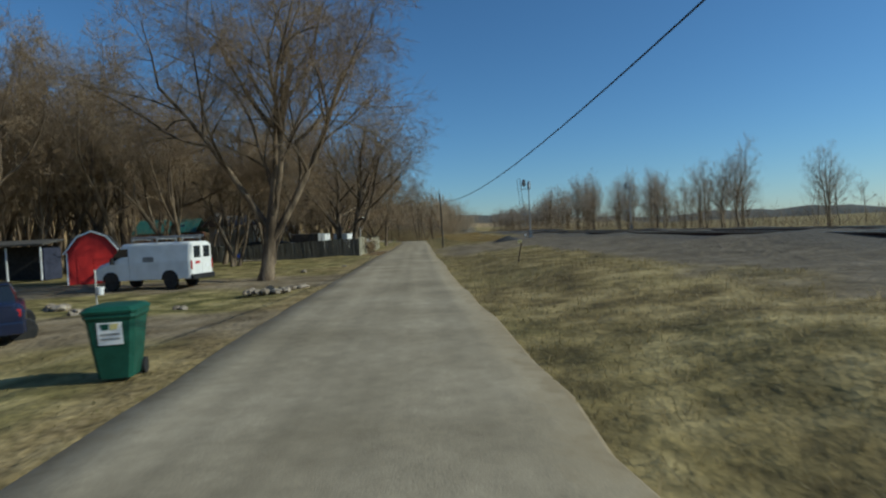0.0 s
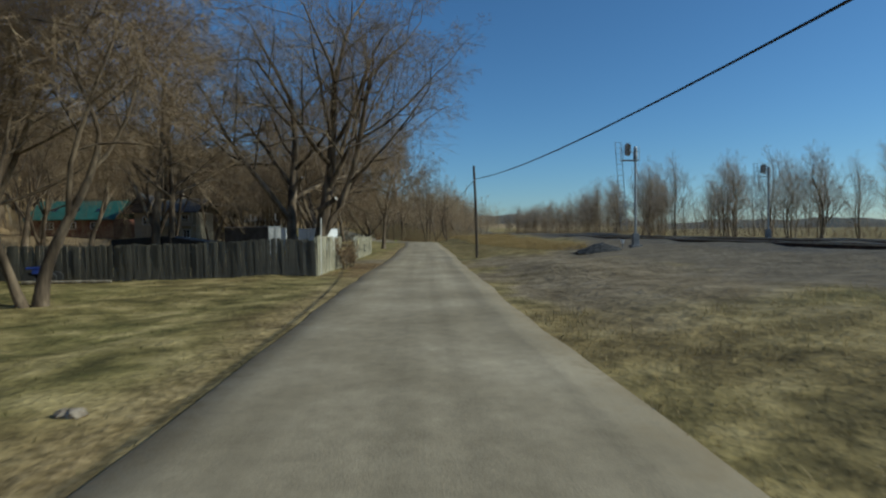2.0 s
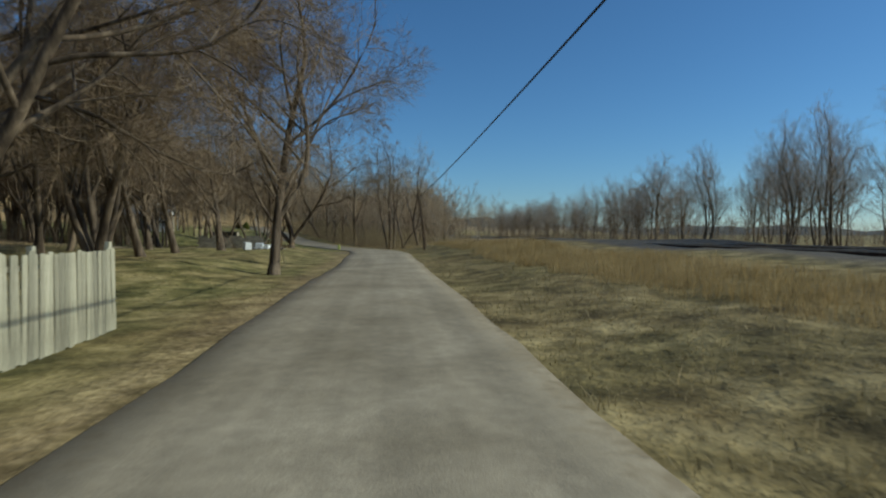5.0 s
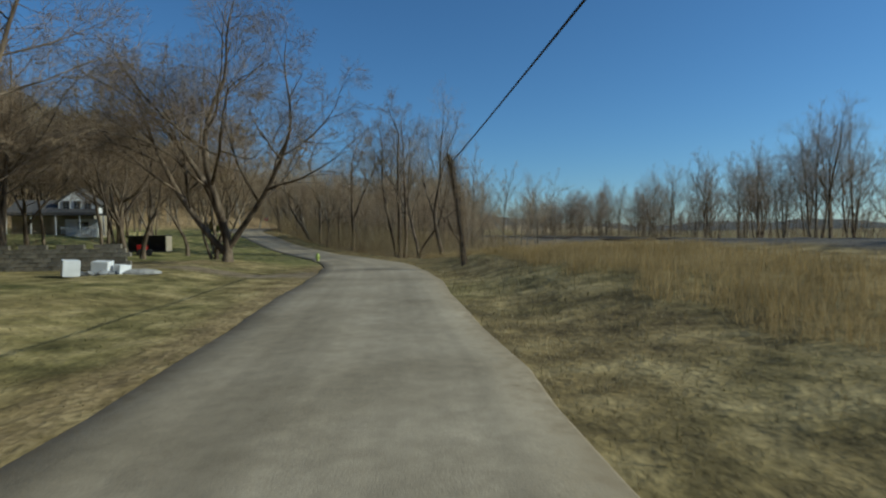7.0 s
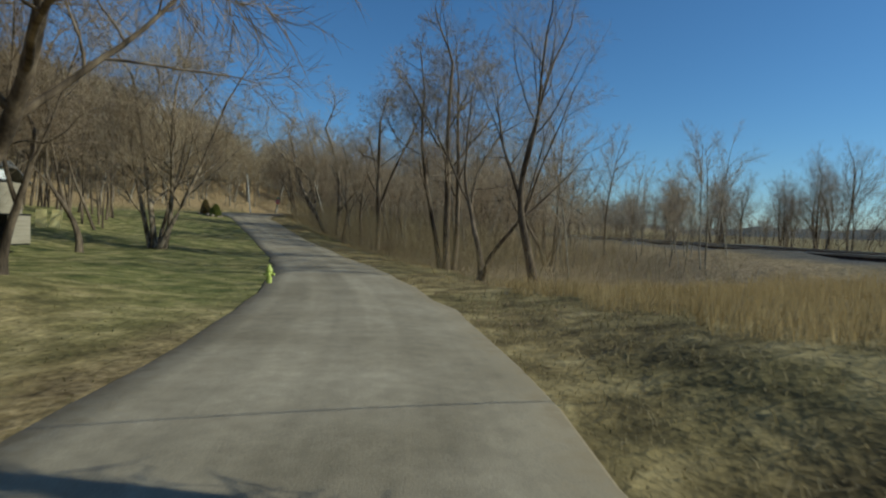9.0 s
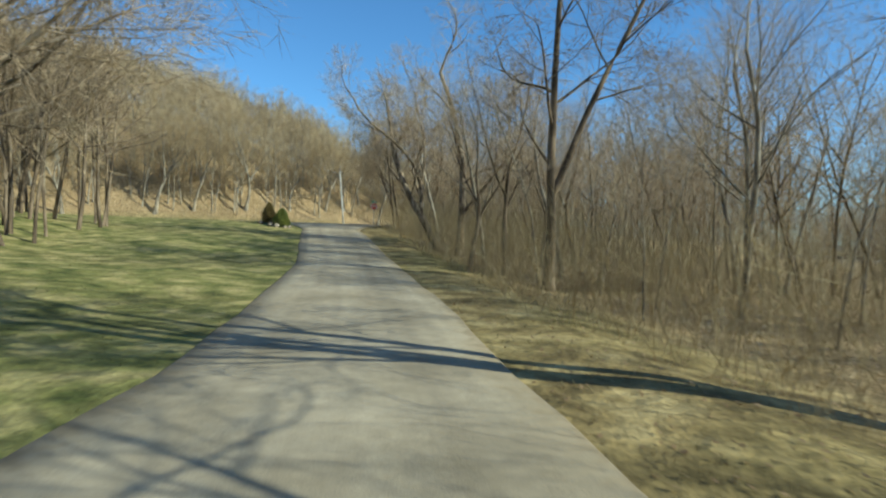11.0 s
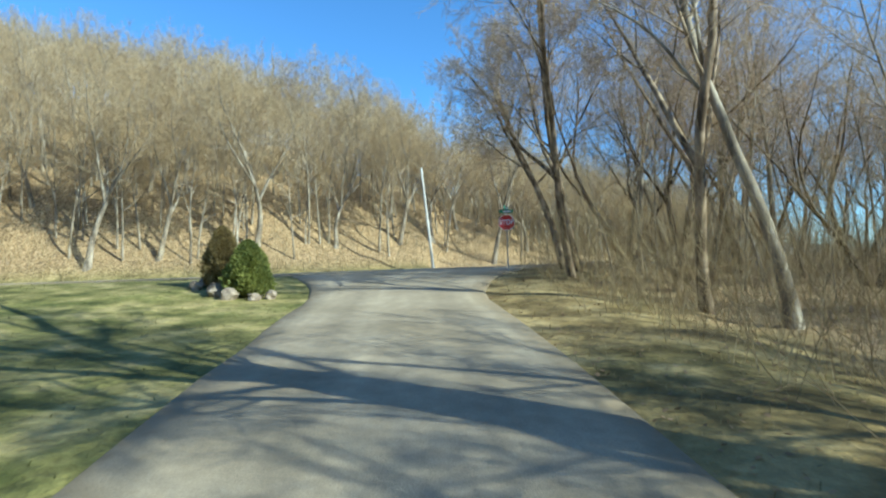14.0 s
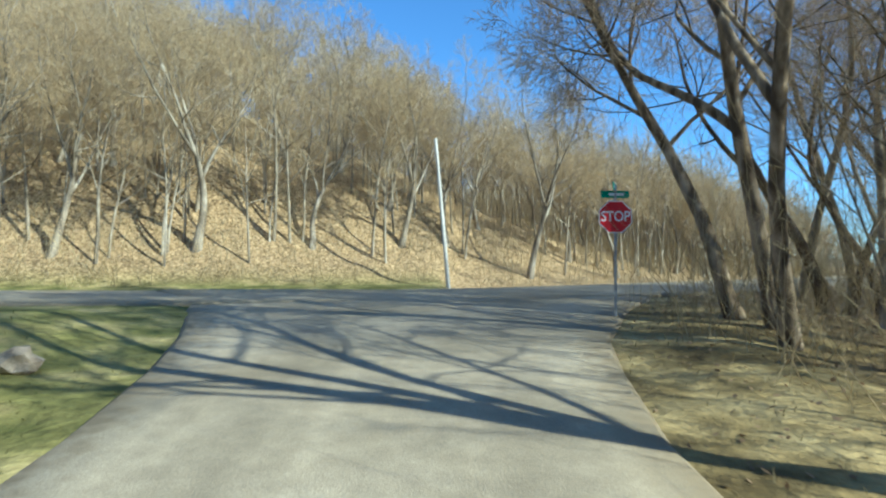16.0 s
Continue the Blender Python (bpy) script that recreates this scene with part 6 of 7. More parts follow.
def van():
    """A long white work van; its nose points to -x, its rear doors face +x."""
    t = site("work_van", -10.85, 22.0, -9, "white cargo van with a ladder rack on its roof", "van")
    t.matrix_basis = t.matrix_basis @ Matrix.Diagonal((0.97, 1, 1.12, 1))
    def ring(x, half, lo, belt, roof, tuck):
        return [(x, -half, lo), (x, half, lo), (x, half * 1.0, belt), (x, half - tuck, roof - 0.1), (x, half - tuck - 0.14, roof), (x, -(half - tuck - 0.14), roof), (x, -(half - tuck), roof - 0.1), (x, -half, belt)]
    body = loft(bmesh.new(), [ring(2.72, 0.96, 0.5, 1.15, 2.02, 0.14), ring(2.6, 1.0, 0.45, 1.2, 2.08, 0.12), ring(0, 1.0, 0.45, 1.2, 2.1, 0.12), ring(-1.15, 1.0, 0.45, 1.18, 2.08, 0.13),
                              ring(-1.85, 0.98, 0.45, 1.15, 1.35, 0.1), ring(-2.6, 0.94, 0.5, 1.0, 1.15, 0.1), ring(-2.75, 0.88, 0.55, 0.9, 1.0, 0.1)])
    bmesh.ops.bevel(body, geom=body.edges[:], offset=0.03, segments=2, affect="EDGES")
    part("body", body, WHITE, t)
    part("windshield", prism(bmesh.new(), [(-0.78, 0), (0.78, 0), (0.7, 0.82), (-0.7, 0.82)], 0.02, Matrix(((0, -0.72, 0.69, -1.85), (-1, 0, 0, 0), (0, 0.69, 0.72, 1.37), (0, 0, 0, 1)))), GLASS, t)
    for sy in (-1, 1):
        d = part("rear_door", box(bmesh.new(), (0.05, 0.84, 1.42), (2.71, sy * 0.43, 1.22), 0.02), WHITE, t)
        part("pane", box(bmesh.new(), (0.03, 0.56, 0.52), (2.735, sy * 0.42, 1.62), 0.03), GLASS, d)
        part("tail_lamp", box(bmesh.new(), (0.05, 0.1, 0.4), (2.72, sy * 0.9, 1.05), 0.02), TAIL_RED, t)
        part("side_window", prism(bmesh.new(), [(-1.75, 1.3), (-0.75, 1.28), (-0.75, 1.85), (-1.25, 1.85)], 0.02, Matrix.Translation((0, sy * 0.95, 0))), GLASS, t)
        part("mirror", box(bmesh.new(), (0.12, 0.2, 0.3), (-1.55, sy * 1.1, 1.35), 0.03), BLACK, t)
        for x in (-1.75, 1.55):
            wheel(t, x, sy * 0.88, 0.37, 0.24)
            part("wheel_arch", prism(bmesh.new(), [(-0.46, 0), (0.46, 0), (0.43, 0.18), (0.33, 0.32), (0.16, 0.41), (-0.16, 0.41), (-0.33, 0.32), (-0.43, 0.18)], 0.02, Matrix.Translation((x, sy * 1.0 - 0.01, 0.44))), BLACK, t)
        part("door_seam", box(bmesh.new(), (0.012, 0.012, 1.1), (-0.68, sy * 1.0, 1.0)), BLACK, t)
        part("side_logo", box(bmesh.new(), (0.6, 0.012, 0.22), (0.4, sy * 0.99, 1.35), 0.004), GREY, t)
    part("bumper", box(bmesh.new(), (0.16, 1.94, 0.22), (2.76, 0, 0.52), 0.03), BLACK, t)
    part("number_plate", box(bmesh.new(), (0.02, 0.32, 0.17), (2.75, 0.45, 0.98), 0.004), SIGN_WHITE, t)
    part("logo", box(bmesh.new(), (0.012, 0.4, 0.12), (2.742, -0.4, 1.14), 0.004), RED, t)
    for x in (-0.6, 0.8, 2.2):
        part("rack_bar", box(bmesh.new(), (0.06, 1.7, 0.05), (x, 0, 2.25), 0.01), STEEL, t)
        for sy in (-0.78, 0.78):
            part("rack_foot", box(bmesh.new(), (0.05, 0.05, 0.2), (x, sy, 2.14), 0.005), STEEL, t)
    l = site("ladder", -10.85, 22.0, -9, "aluminium ladder on the roof rack of a van", "ladder", dz=0.0)
    l.matrix_basis = l.matrix_basis @ Matrix.Diagonal((0.97, 1, 1.12, 1))
    bm = bmesh.new()
    for sy in (0.15, 0.55):
        box(bm, (3.9, 0.04, 0.09), (0.6, sy, 2.34), 0.005)
    for k in range(12):
        rod(bm, (-1.2 + 0.33 * k, 0.15, 2.34), (-1.2 + 0.33 * k, 0.55, 2.34), 0.016, sides=6)
    part("ladder_frame", bm, STEEL, l)


van()


def wheelie_bin():
    t = site("wheeled_bin", -3.94, 7.0, 12, "green wheeled refuse bin with a closed lid", "bin")
    t.matrix_basis = t.matrix_basis @ Matrix.Scale(1.05, 4)
    def ring(z, hx, hy, c=0.06):
        return [(-hx + c, -hy, z), (hx - c, -hy, z), (hx, -hy + c, z), (hx, hy - c, z), (hx - c, hy, z), (-hx + c, hy, z), (-hx, hy - c, z), (-hx, -hy + c, z)]
    part("body", loft(bmesh.new(), [ring(0.06, 0.24, 0.27), ring(0.35, 0.28, 0.31), ring(0.95, 0.34, 0.38), ring(1.0, 0.37, 0.41), ring(1.06, 0.37, 0.41)]), BIN_GREEN, t)
    part("lid", loft(bmesh.new(), [ring(1.065, 0.385, 0.43), ring(1.1, 0.39, 0.44), ring(1.16, 0.33, 0.38), ring(1.18, 0.24, 0.28)]), BIN_GREEN, t)
    part("handle", rod(bmesh.new(), (-0.28, 0.47, 1.02), (0.28, 0.47, 1.02), 0.018), BIN_GREEN, t)
    for sx in (-0.27, 0.27):
        part("wheel", lathe(bmesh.new(), [(0.05, -0.03), (0.13, -0.03), (0.13, 0.03), (0.05, 0.03)], 18, Matrix.Translation((sx, 0.28, 0.13)) @ pose(0, 0, 0, 0, 90)), RUBBER, t)
    lab = part("sticker", box(bmesh.new(), (0.34, 0.012, 0.34), (0, 0, 0), 0.0, pose(0.0, -0.366, 0.76, 6.5)), SIGN_WHITE, t, "white sticker")
    part("mark", prism(bmesh.new(), [(-0.1, 0), (-0.02, 0), (0, 0.09), (-0.13, 0.09)], 0.006, pose(0.0, -0.384, 0.82, 6.5)), BIN_GREEN, lab)
    part("mark", prism(bmesh.new(), [(0.0, 0), (0.1, 0), (0.13, 0.09), (0.02, 0.09)], 0.006, pose(0.0, -0.384, 0.82, 6.5)), YELLOW, lab)
    for z in (0.75, 0.68):
        part("bar", box(bmesh.new(), (0.26, 0.006, 0.025), (0, 0, 0), 0, pose(0.0, -0.373 + 0.115 * (0.75 - z), z, 6.5)), GREY, lab)


wheelie_bin()


def sedan():
    """A parked saloon; its tail points to -y."""
    t = site("parked_car", -8.75, 11.0, 36, "dark blue saloon car parked on the gravel drive", "car")
    def ring(y, half, lo, belt, top, tuck):
        return [(-half, y, lo), (half, y, lo), (half, y, belt), (half - tuck, y, top), (-(half - tuck), y, top), (-half, y, belt)]
    b = loft(bmesh.new(), [ring(-2.3, 0.78, 0.35, 0.85, 1.0, 0.12), ring(-2.15, 0.86, 0.3, 0.9, 1.06, 0.1), ring(-1.4, 0.89, 0.28, 0.92, 1.08, 0.08), ring(0.9, 0.89, 0.28, 0.9, 0.98, 0.08), ring(2.0, 0.84, 0.3, 0.75, 0.85, 0.1), ring(2.3, 0.72, 0.35, 0.6, 0.68, 0.1)])
    bmesh.ops.bevel(b, geom=b.edges[:], offset=0.04, segments=2, affect="EDGES")
    part("body", b, NAVY, t)
    c = loft(bmesh.new(), [ring(-1.7, 0.74, 0.98, 1.0, 1.06, 0.05), ring(-0.95, 0.7, 0.98, 1.2, 1.42, 0.1), ring(0.2, 0.7, 0.98, 1.2, 1.44, 0.1), ring(1.05, 0.74, 0.93, 0.96, 1.0, 0.05)])
    part("cabin", c, GLASS, t)
    part("roof", box(bmesh.new(), (1.16, 1.2, 0.05), (0, -0.38, 1.44), 0.02), NAVY, t)
    for sx in (-1, 1):
        part("tail_lamp", box(bmesh.new(), (0.34, 0.1, 0.18), (sx * 0.62, -2.24, 0.82), 0.03), TAIL_RED, t)
        for y in (-1.45, 1.45):
            wheel(t, sx * 0.8, y, 0.31, 0.2)
    part("bumper", box(bmesh.new(), (1.66, 0.18, 0.3), (0, -2.28, 0.48), 0.05), NAVY, t)
    part("number_plate", box(bmesh.new(), (0.32, 0.02, 0.16), (0, -2.33, 0.8), 0.004), SIGN_WHITE, t)


sedan()

t = site("rubble_heap", -5.1, 17.1, 12, "heap of stones and scrap on the grass by the drive", "heap", "heaps of scrap")
for k in range(26):
    part("stone", lumps(bmesh.new(), 1, (0.85, 0.35), (0.08, 0.2), 400 + k, 0.7, 0.12), STONE, t)
part("pipe", lathe(bmesh.new(), [(0.13, -0.14), (0.16, -0.14), (0.16, 0.14), (0.13, 0.14)], 18, pose(0.1, -0.2, 0.2, 80, 0, 20)), BLACK, t)
t = site("rubble_heap", -4.5, 18.3, 50, "low heap of broken stones and branches", "heap", "heaps of scrap")
for k in range(14):
    part("stone", lumps(bmesh.new(), 1, (0.6, 0.25), (0.06, 0.15), 500 + k, 0.7, 0.06), STONE, t)
for k, (x, y, s) in enumerate([(-7.6, 12.9, 0.22), (-9.0, 14.2, 0.25), (-6.6, 14.6, 0.16), (-10.4, 15.6, 0.3), (-6.2, 27.0, 0.2), (-4.9, 30.2, 0.14)]):
    part("rock", lumps(bmesh.new(), 2, (s, s * 0.5), (s * 0.7, s), 20 + k), STONE, site("rock", x, y, 0, "pale field stone lying on the ground", "rock", "loose stones"))
t = site("plant_stand", -8.0, 13.4, 0, "white bucket hanging on a slim garden post", "post")
part("post", rod(bmesh.new(), (0, 0, -0.1), (0, 0, 1.5), 0.03, 0.025), POLE_PALE, t)
part("bucket", lathe(bmesh.new(), [(0.09, 0.7), (0.13, 0.95), (0.12, 0.95), (0.085, 0.72)], 16, Matrix.Translation((0.14, -0.02, 0))), WHITE, t)
t = site("quad_bike", -15.6, 45.3, 20, "small blue quad bike on the lawn by the fence", "quad bike")
part("body", box(box(bmesh.new(), (0.5, 1.5, 0.25), (0, 0, 0.62), 0.08), (0.95, 0.45, 0.1), (0, -0.55, 0.78), 0.04), BLUE, t)
part("seat", box(bmesh.new(), (0.34, 0.7, 0.14), (0, -0.1, 0.82), 0.05), BLACK, t)
part("handlebar", rod(bmesh.new(), (-0.4, 0.45, 1.02), (0.4, 0.45, 1.02), 0.02), BLACK, t)
for sx in (-0.42, 0.42):
    for y in (-0.55, 0.55):
        wheel(t, sx, y, 0.28, 0.22)

# yard on the rise before the bend
t = site("block_wall", -14.5, 102.7, 4, "low wall of grey weathered blocks", "wall")
q = random.Random(8)
me = box(bmesh.new(), (0.39, 0.19, 0.19), bevel=0.008)
blk = bpy.data.meshes.new("block")
me.to_mesh(blk)
me.free()
blk.materials.append(material("stained_blocks", [(0.13, 0.11, 0.08), (0.2, 0.175, 0.13), (0.29, 0.26, 0.2)], 1.2, 8, 0.95, 0.5, per_piece=0.25))
for row in range(6):
    for k in range(15):
        if row == 5 and k % 4 == 2:
            continue
        part("block", blk, None, t).location = (-3.0 + 0.4 * k + 0.2 * (row % 2), q.uniform(-0.01, 0.01), 0.09 + 0.2 * row)
t = site("scrap_heap", -12.1, 100.4, 25, "heap of white appliances and sheet scrap on the grass", "heap", "heaps of scrap")
for x, y, z, sx, sy, sz, a in ((-0.9, 0, 0.32, 0.6, 0.6, 0.65, 12), (0.2, 0.1, 0.28, 0.65, 0.6, 0.56, -20), (0.9, -0.1, 0.2, 0.5, 0.5, 0.4, 33)):
    part("appliance", box(bmesh.new(), (sx, sy, sz), (0, 0, 0), 0.03, pose(x, y, z, 4, 3, a)), WHITE, t)
part("scrap", lumps(bmesh.new(), 12, (1.2, 0.3), (0.1, 0.22), 9), GREY, t)
t = site("upturned_boat", -10.9, 100.7, 10, "small upturned pale fibreglass boat on the grass", "boat")
t.matrix_basis = t.matrix_basis @ Matrix.Scale(0.55, 4)
b = loft(bmesh.new(), [[(x, w * math.cos(a), h * math.sin(a)) for a in [math.pi * k / 8 for k in range(9)]] for x, w, h in ((-1.3, 0.5, 0.3), (-0.6, 0.6, 0.42), (0.3, 0.58, 0.42), (1.0, 0.38, 0.32), (1.4, 0.06, 0.16))])
part("hull", b, CONCRETE, t)
t = site("dark_trailer", -21.8, 124.5, 6, "black open-sided trailer with red gear inside", "trailer")
part("body", box(bmesh.new(), (4.0, 0.1, 1.6), (0, 1.6, 1.1), 0.02), GREY_DARK, t)
part("roof", box(bmesh.new(), (4.1, 1.8, 0.08), (0, 0.8, 1.92), 0.02), BLACK, t)
part("floor", box(bmesh.new(), (4.0, 1.7, 0.12), (0, 0.8, 0.4), 0.02), BLACK, t)
part("end_wall", box(bmesh.new(), (0.1, 1.7, 1.5), (1.98, 0.8, 1.15), 0.01), SIDING, t)
part("gear", box(bmesh.new(), (0.9, 0.7, 0.6), (-0.3, 0.5, 0.76), 0.06), RED, t)
wheel(t, -0.4, 0.0, 0.33)
wheel(t, 0.4, 0.0, 0.33)

t = site("hydrant", -8.62, 119.8, 0, "pale yellow-green fire hydrant by the lane", "hydrant")
part("barrel", lathe(bmesh.new(), [(0.17, -0.05), (0.17, 0.04), (0.11, 0.06), (0.11, 0.5), (0.14, 0.53), (0.14, 0.57), (0.11, 0.66), (0.06, 0.74), (0.03, 0.8)], 18), HYDRANT, t)
part("nozzle", rod(bmesh.new(), (-0.22, 0, 0.42), (0.22, 0, 0.42), 0.06, sides=12), HYDRANT, t)
part("front_nozzle", rod(bmesh.new(), (0, -0.2, 0.4), (0, 0, 0.4), 0.075, sides=12), HYDRANT, t)

t = site("gravel_mound", 7.2, 55.4, 0, "dark mound of ballast gravel by the railway", "mound")
bm = bmesh.new()
bmesh.ops.create_grid(bm, x_segments=30, y_segments=24, size=1)
for v in bm.verts:
    rr = math.hypot(v.co.x, v.co.y)
    v.co.z = max(0, 0.75 * (1 - rr) ** 0.8 if rr < 1 else 0) + 0.06 * noise.noise(v.co * 6) - 0.12
    v.co.x *= 1.9
    v.co.y *= 1.3
part("heap", bm, material("dark_gravel", [(0.03, 0.03, 0.03), (0.08, 0.078, 0.075)], 14, 6, 0.95, 1.0), t)
t = site("relay_box", 9.4, 58.7, 0, "small white relay box on a stake", "box")
part("box", box(bmesh.new(), (0.22, 0.18, 0.3), (0, 0, 0.5), 0.02), WHITE, t)
part("stake", box(bmesh.new(), (0.06, 0.06, 0.5), (0, 0, 0.2), 0.005), STEEL, t)

t = site("log", -14.2, 44.4, 3, "thin pale log lying on the lawn", "log")
part("trunk", rod(bmesh.new(), (-1.9, 0, 0.07), (1.9, 0.15, 0.07), 0.09, 0.06, 10), BARK_PALE, t)
t = site("marker_stake", 3.3, 22.7, 0, "slim rusty marker stake with a yellow box in the dry grass", "stake")
part("stake", box(bmesh.new(), (0.06, 0.03, 1.2), (0, 0, 0.5), 0.005, pose(0, 0, 0, 0, 12)), RUST, t)
part("plate", box(bmesh.new(), (0.2, 0.1, 0.16), (0.14, 0, 1.12), 0.015), YELLOW, t)

# junction
def text_mesh(words, size, depth=0.002):
    cu = bpy.data.curves.new("text", "FONT")
    cu.body, cu.size, cu.align_x, cu.align_y, cu.extrude, cu.offset = words, size, "CENTER", "CENTER", depth, size * 0.012
    ob = bpy.data.objects.new("text", cu)
    scene.collection.objects.link(ob)
    me = bpy.data.meshes.new_from_object(ob.evaluated_get(bpy.context.evaluated_depsgraph_get()))
    bpy.data.objects.remove(ob)
    return me


def octagon(r, depth, m):
    a = r / math.cos(math.pi / 8)
    return prism(bmesh.new(), [(a * math.cos(math.pi / 8 + k * math.pi / 4), a * math.sin(math.pi / 8 + k * math.pi / 4)) for k in range(8)], depth, m)


STOP_X, STOP_Y = -26.24, 176.6
z0 = gz(STOP_X, STOP_Y)
t = site("stop_sign", STOP_X, STOP_Y, 18, "red octagonal stop sign on a steel post with street blades", "stop sign")
zc = (4.64 - z0) * S
part("post", box(box(bmesh.new(), (0.06, 0.03, zc + 1.15), (0, 0.03, (zc + 0.75) / 2 - 0.2), 0.004), (0.02, 0.04, zc + 1.1), (0, 0.03, (zc + 0.75) / 2 - 0.2), 0.004), STEEL, t)
pl = part("plate", octagon(0.375, 0.006, Matrix.Translation((0, -0.005, zc))), SIGN_WHITE, t, "white-edged plate")
part("face", octagon(0.352, 0.004, Matrix.Translation((0, -0.0105, zc))), SIGN_RED, pl, "red face")
me = text_mesh("STOP", 0.34)
me.materials.append(SIGN_WHITE)
w = part("lettering", me, None, pl, "white letters STOP")
w.matrix_basis = pose(0, -0.0135, zc, 90) @ Matrix.Diagonal((0.82, 1.0, 1.0, 1))
for turn, z, tint in ((8, 0.53, SIGN_GREEN), (70, 0.7, SIGN_GREEN)):
    bl = part("street_blade", box(bmesh.new(), (0.68, 0.006, 0.17), (0, 0, 0), 0.002, pose(0, 0.02, zc + z, 0, 0, turn)), tint, t, "green street name blade")
    part("bar", box(bmesh.new(), (0.36, 0.012, 0.06), (0.03, 0, 0), 0, pose(0, 0.02, zc + z, 0, 0, turn)), SIGN_WHITE, bl)


def cedar(x, y, r0, h, mat, label, seed):
    """A dense conical evergreen of many small sprays."""
    t = site("evergreen_shrub", x, y, 0, label, "shrub", "evergreen shrubs")
    g = np.random.default_rng(seed)
    n = 15000
    u = g.uniform(0, 1, n) ** 0.8
    a = g.uniform(0, 2 * np.pi, n)
    prof = np.interp(u, [0, 0.12, 0.35, 0.7, 0.92, 1], [0.8, 1.0, 0.97, 0.62, 0.3, 0.05])
    lump = 1 + 0.13 * np.sin(a * 5 + u * 9 + seed) + 0.1 * np.sin(a * 11 - u * 17) + g.normal(0, 0.05, n)
    rr = r0 * prof * lump * g.uniform(0.72, 1.03, n)
    c = np.stack([rr * np.cos(a), rr * np.sin(a), 0.05 + h * u], -1)
    out = np.stack([np.cos(a), np.sin(a), np.full(n, 0.9)], -1) + g.normal(0, 0.35, (n, 3))
    out /= np.linalg.norm(out, axis=1, keepdims=True)
    side = np.cross(out, g.normal(0, 1, (n, 3)))
    side /= np.linalg.norm(side, axis=1, keepdims=True)
    le, wd = g.uniform(0.06, 0.13, n)[:, None], g.uniform(0.018, 0.035, n)[:, None]
    v = np.stack([c - side * wd * 0.4, c + side * wd * 0.4, c + out * le * 0.6 + side * wd, c + out * le, c + out * le * 0.6 - side * wd], 1)
    v = v[:, [0, 1, 2, 4]].copy()
    v[:, 2:] += out[:, None] * (le * 0.35)[:, None]
    i = np.arange(n)[:, None] * 4
    part("foliage", arrays("foliage", v.reshape(-1, 3), i + [0, 1, 2, 3], mat, smooth=False), None, t)
    core = lathe(bmesh.new(), [(r0 * 0.45, 0.1), (r0 * 0.7, 0.3), (r0 * 0.65, h * 0.4), (r0 * 0.4, h * 0.7), (0.03, h * 0.93)], 14)
    part("inner_growth", core, CEDAR_DARK, t)
    part("trunk", rod(bmesh.new(), (0, 0, -0.15), (0, 0, h * 0.6), 0.05, 0.03), BARK, t)


CEDAR_DARK = material("shrub_inside", [(0.03, 0.04, 0.015), (0.06, 0.07, 0.03)], 6, 5, 0.95, 0.6)
cedar(-32.55, 169.45, 0.66, 2.15, CEDAR_BROWN, "bronze-tinged conical evergreen shrub among boulders", 3)
cedar(-31.05, 168.75, 0.74, 1.85, CEDAR, "green conical evergreen shrub among boulders", 4)
for k, (x, y, s) in enumerate([(-31.75, 168.35, 0.34), (-31.1, 168.1, 0.28), (-30.5, 168.3, 0.2), (-32.9, 168.8, 0.24), (-30.35, 168.75, 0.22), (-33.3, 169.5, 0.2), (-31.6, 170.1, 0.26)]):
    part("boulder", lumps(bmesh.new(), 1, (0, 0), (s, s), 60 + k, 0.85), STONE, site("boulder", x, y, 0, "tan rounded boulder at the foot of evergreen shrubs", "boulder", "boulders round the shrubs"))
t = site("brush_pile", -7.4, 150.5, 20, "dark heap of cut branches at the edge of the wood", "brush pile")
g = np.random.default_rng(77)
n = 700
st = np.stack([g.normal(0, 1.3, n), g.normal(0, 0.7, n), np.abs(g.normal(0.1, 0.35, n))], -1)
wy = np.stack([g.normal(0, 1, n), g.normal(0, 1, n), g.normal(0.0, 0.35, n)], -1)
part("dead_wood", arrays("dead_wood", *tubes(*sprout(g, st, wy, g.uniform(0.6, 1.8, n), np.full(n, 0.018), 3, 0, 0.2, 0.4), 4), TWIG), None, t)


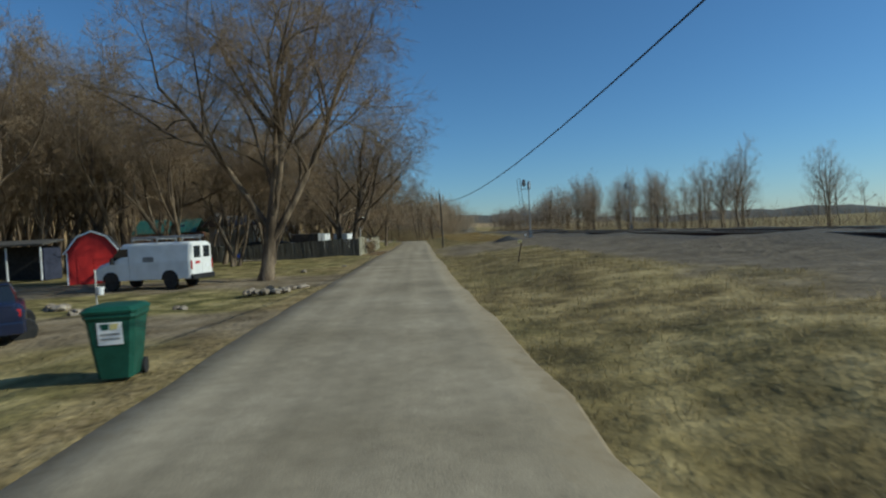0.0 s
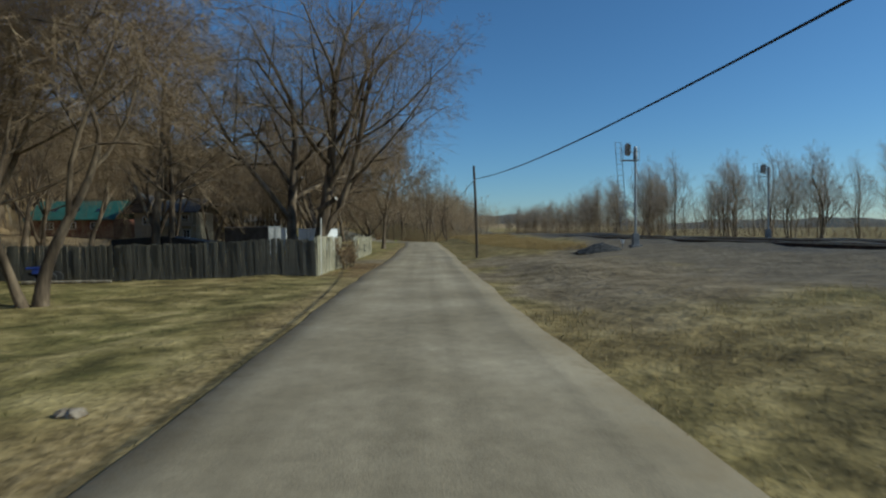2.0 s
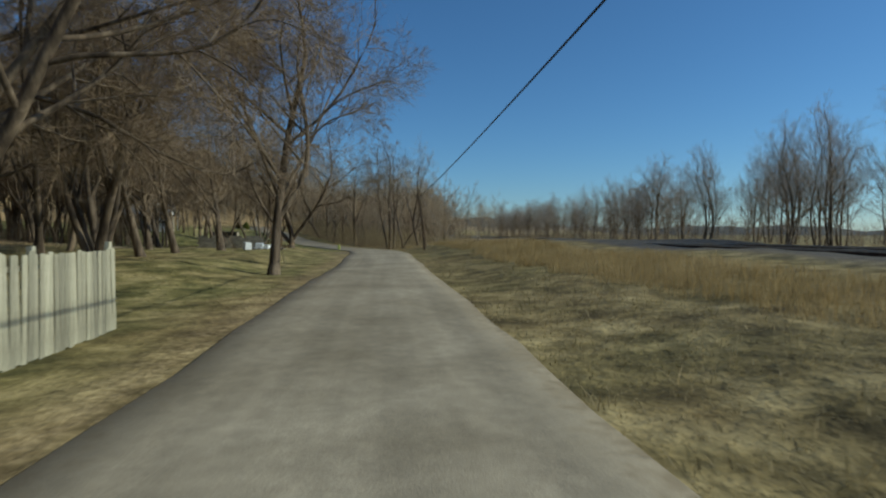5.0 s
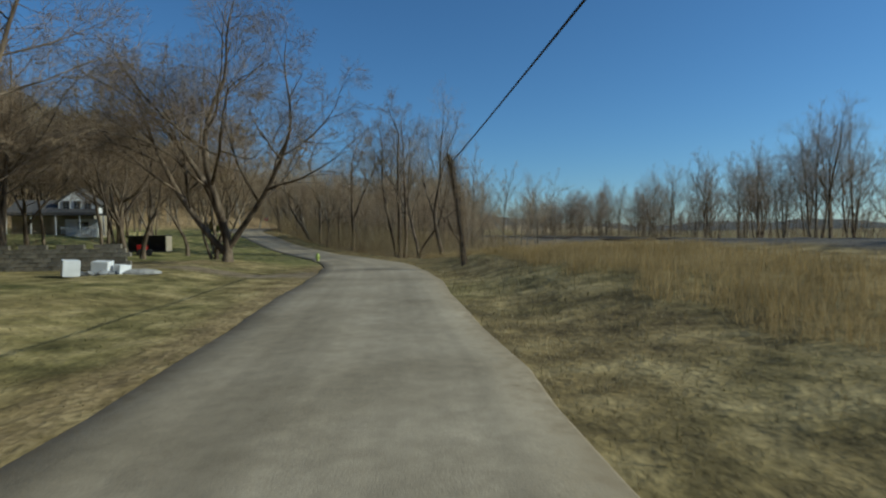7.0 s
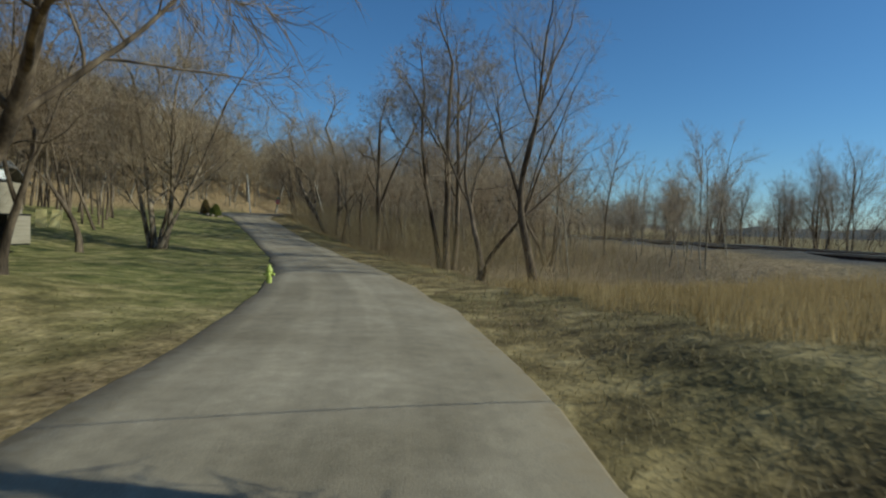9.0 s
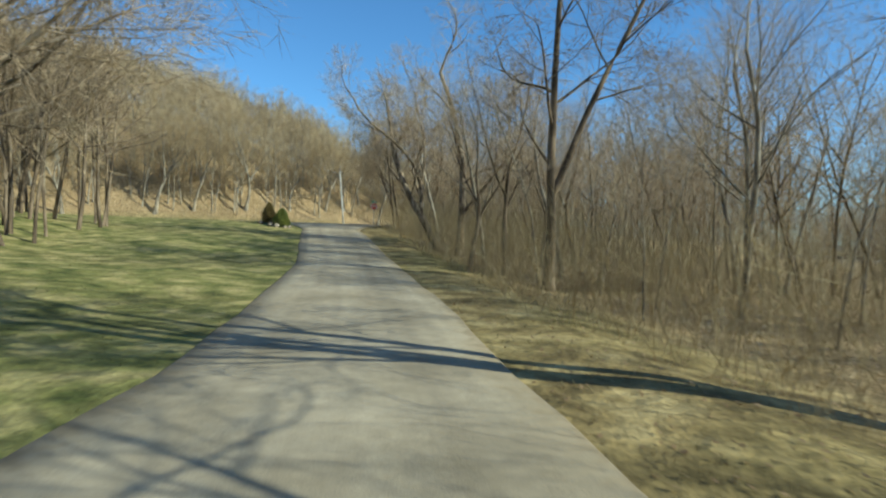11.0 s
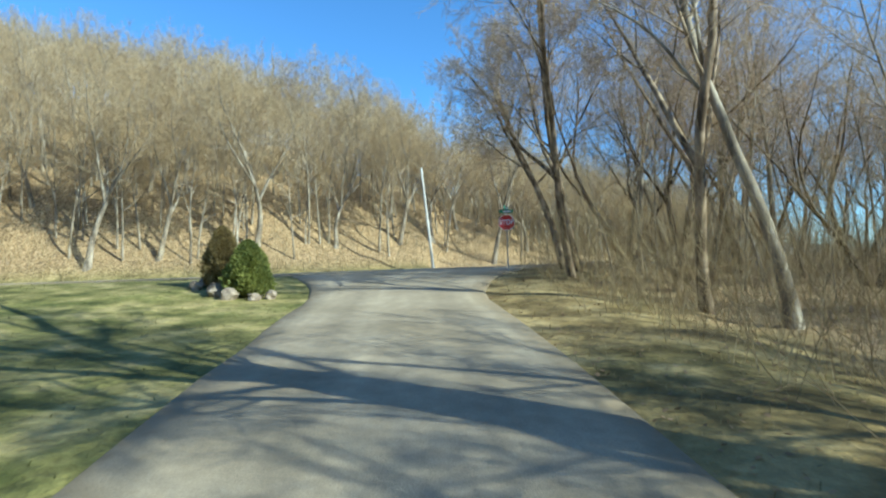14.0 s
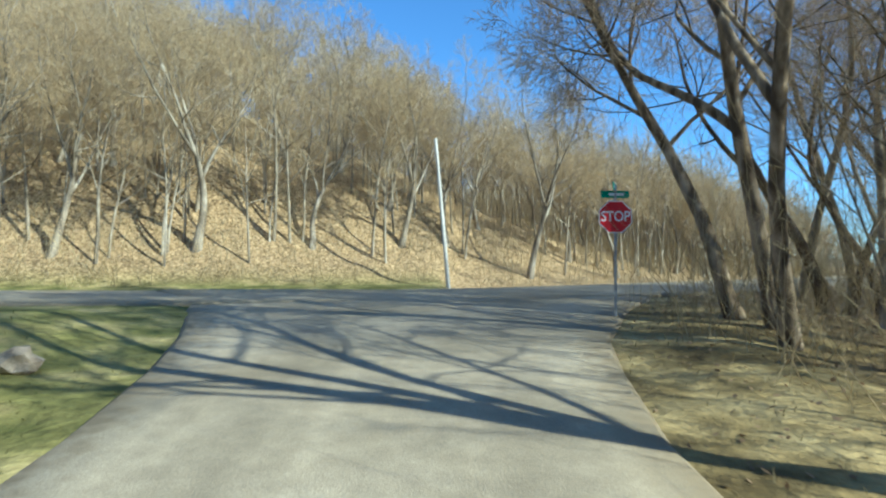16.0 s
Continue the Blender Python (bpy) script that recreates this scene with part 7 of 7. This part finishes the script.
def leafy(x, y, h, n, label, seed, spread=0.5, stems=5, leaf_lo=0.3, size=0.05):
    """A shrub or sapling that keeps its dead brown leaves."""
    t = site("leafy_sapling", x, y, 0, label, "sapling")
    g = np.random.default_rng(seed)
    s = np.zeros((stems, 3))
    s[:, :2] = g.normal(0, 0.12 * (stems > 1), (stems, 2))
    p, q = sprout(g, s, np.stack([g.normal(0, 0.25, stems), g.normal(0, 0.25, stems), np.ones(stems)], -1), np.full(stems, h), np.full(stems, 0.02), 6, 0.03, 0.1, 0.3)
    st, wy, le, ra = forked(g, p, q, 12, leaf_lo, 0.98, (25, 65), (0.2, 0.4), 0.5, np.full(stems, h))
    p2, q2 = sprout(g, st, wy, le, np.maximum(ra, 0.005), 3, 0.02, 0.2, 0.4)
    part("stems", arrays("stems", *joined([tubes(p, q, 6), tubes(p2, q2, 4)]), BARK), None, t)
    k = g.integers(0, len(p2), n)
    c = p2[k, g.integers(1, 4, n)] + g.normal(0, 0.06, (n, 3)) * spread
    u, w = g.normal(0, 1, (n, 3)), g.normal(0, 1, (n, 3))
    u /= np.linalg.norm(u, axis=1, keepdims=True)
    w = np.cross(u, w)
    w /= np.linalg.norm(w, axis=1, keepdims=True)
    v = np.stack([c - u * size, c + w * size * 0.55, c + u * size, c - w * size * 0.55], 1).reshape(-1, 3)
    part("leaves", arrays("leaves", v, np.arange(n)[:, None] * 4 + [0, 1, 2, 3], LEAF, smooth=False), None, t, "dead brown leaves")


leafy(-5.95, 51.6, 1.7, 900, "dead brown leafy shrub against a picket fence", 5, 1.0, 9, 0.1)
leafy(-5.8, 52.6, 1.5, 700, "dead brown leafy shrub against a picket fence", 6, 1.0, 8, 0.1)
leafy(-8.05, 89.4, 2.3, 700, "young oak sapling holding dead brown leaves", 7, 1.0, 1, 0.35, 0.07)

# fallen leaves along the fence and under the thicket
def fallen(name, places, size, seed, label):
    g = np.random.default_rng(seed)
    n = len(places)
    c = np.stack([places[:, 0], places[:, 1], land(places[:, 0], places[:, 1]) + g.uniform(0.0, 0.04, n)], -1)
    u = np.stack([g.normal(0, 1, n), g.normal(0, 1, n), g.normal(0, 0.35, n)], -1)
    u /= np.linalg.norm(u, axis=1, keepdims=True)
    w = np.cross(u, np.stack([g.normal(0, 0.3, n), g.normal(0, 0.3, n), np.ones(n)], -1))
    s = size * g.uniform(0.6, 1.3, n)[:, None]
    v = np.stack([c - u * s, c + w * s * 0.6, c + u * s, c - w * s * 0.6], 1).reshape(-1, 3)
    return tagged(part(name, arrays(name, v, np.arange(n)[:, None] * 4 + [0, 1, 2, 3], LEAF, smooth=False), None), label, "leaves", kind="stuff")


c = np.concatenate([np.stack([r.uniform(-6.1, -4.5, 2500), r.uniform(46, 56, 2500)], -1), np.stack([r.normal(-5.3, 0.4, 1500), r.normal(52.6, 0.9, 1500)], -1)])
fallen("fallen_leaves", c, 0.03, 81, "brown fallen leaves along the fence")
c = np.stack([r.uniform(-30, 4, 40000), r.uniform(112, 185, 40000)], -1)
dl = near(LANE, c[:, 0], c[:, 1])[0]
c = c[(dl > 2.2) & (dl < 8) & (near(CROSS, c[:, 0], c[:, 1])[0] > 3.4)][:11000]
fallen("wood_litter", c, 0.035, 82, "brown leaf litter on the bank under the thicket")

# far ridge beyond the fields
a = np.linspace(-0.9, 2.6, 150)
rid = np.stack([1500 * np.cos(a), 1500 * np.sin(a)], -1)
hh = 26 + 12 * np.sin(a * 5) + 7 * np.sin(a * 13 + 1) + 3 * np.sin(a * 41) + 2 * np.sin(a * 97)
v = np.concatenate([np.concatenate([rid * 0.97, np.full((150, 1), -6.0)], 1), np.concatenate([rid, hh[:, None]], 1), np.concatenate([rid * 1.05, hh[:, None] * 0.5], 1)])
i = np.arange(149)
f = np.concatenate([np.stack([i, i + 1, i + 151, i + 150], -1), np.stack([i + 150, i + 151, i + 301, i + 300], -1)])
tagged(part("backdrop", arrays("backdrop", v, f, material("distant_woods", [(0.1, 0.1, 0.09), (0.16, 0.15, 0.125)], 0.02, 8, 0.95, 0.0, fine=0.2)), None), "low wooded ridge on the horizon", "ridge", kind="structure")

# the plan above is drawn in units of S metres
for ob in list(scene.objects):
    if ob.parent is None and ob.type in ("MESH", "EMPTY"):
        ob.matrix_basis = Matrix.Scale(S, 4) @ ob.matrix_basis
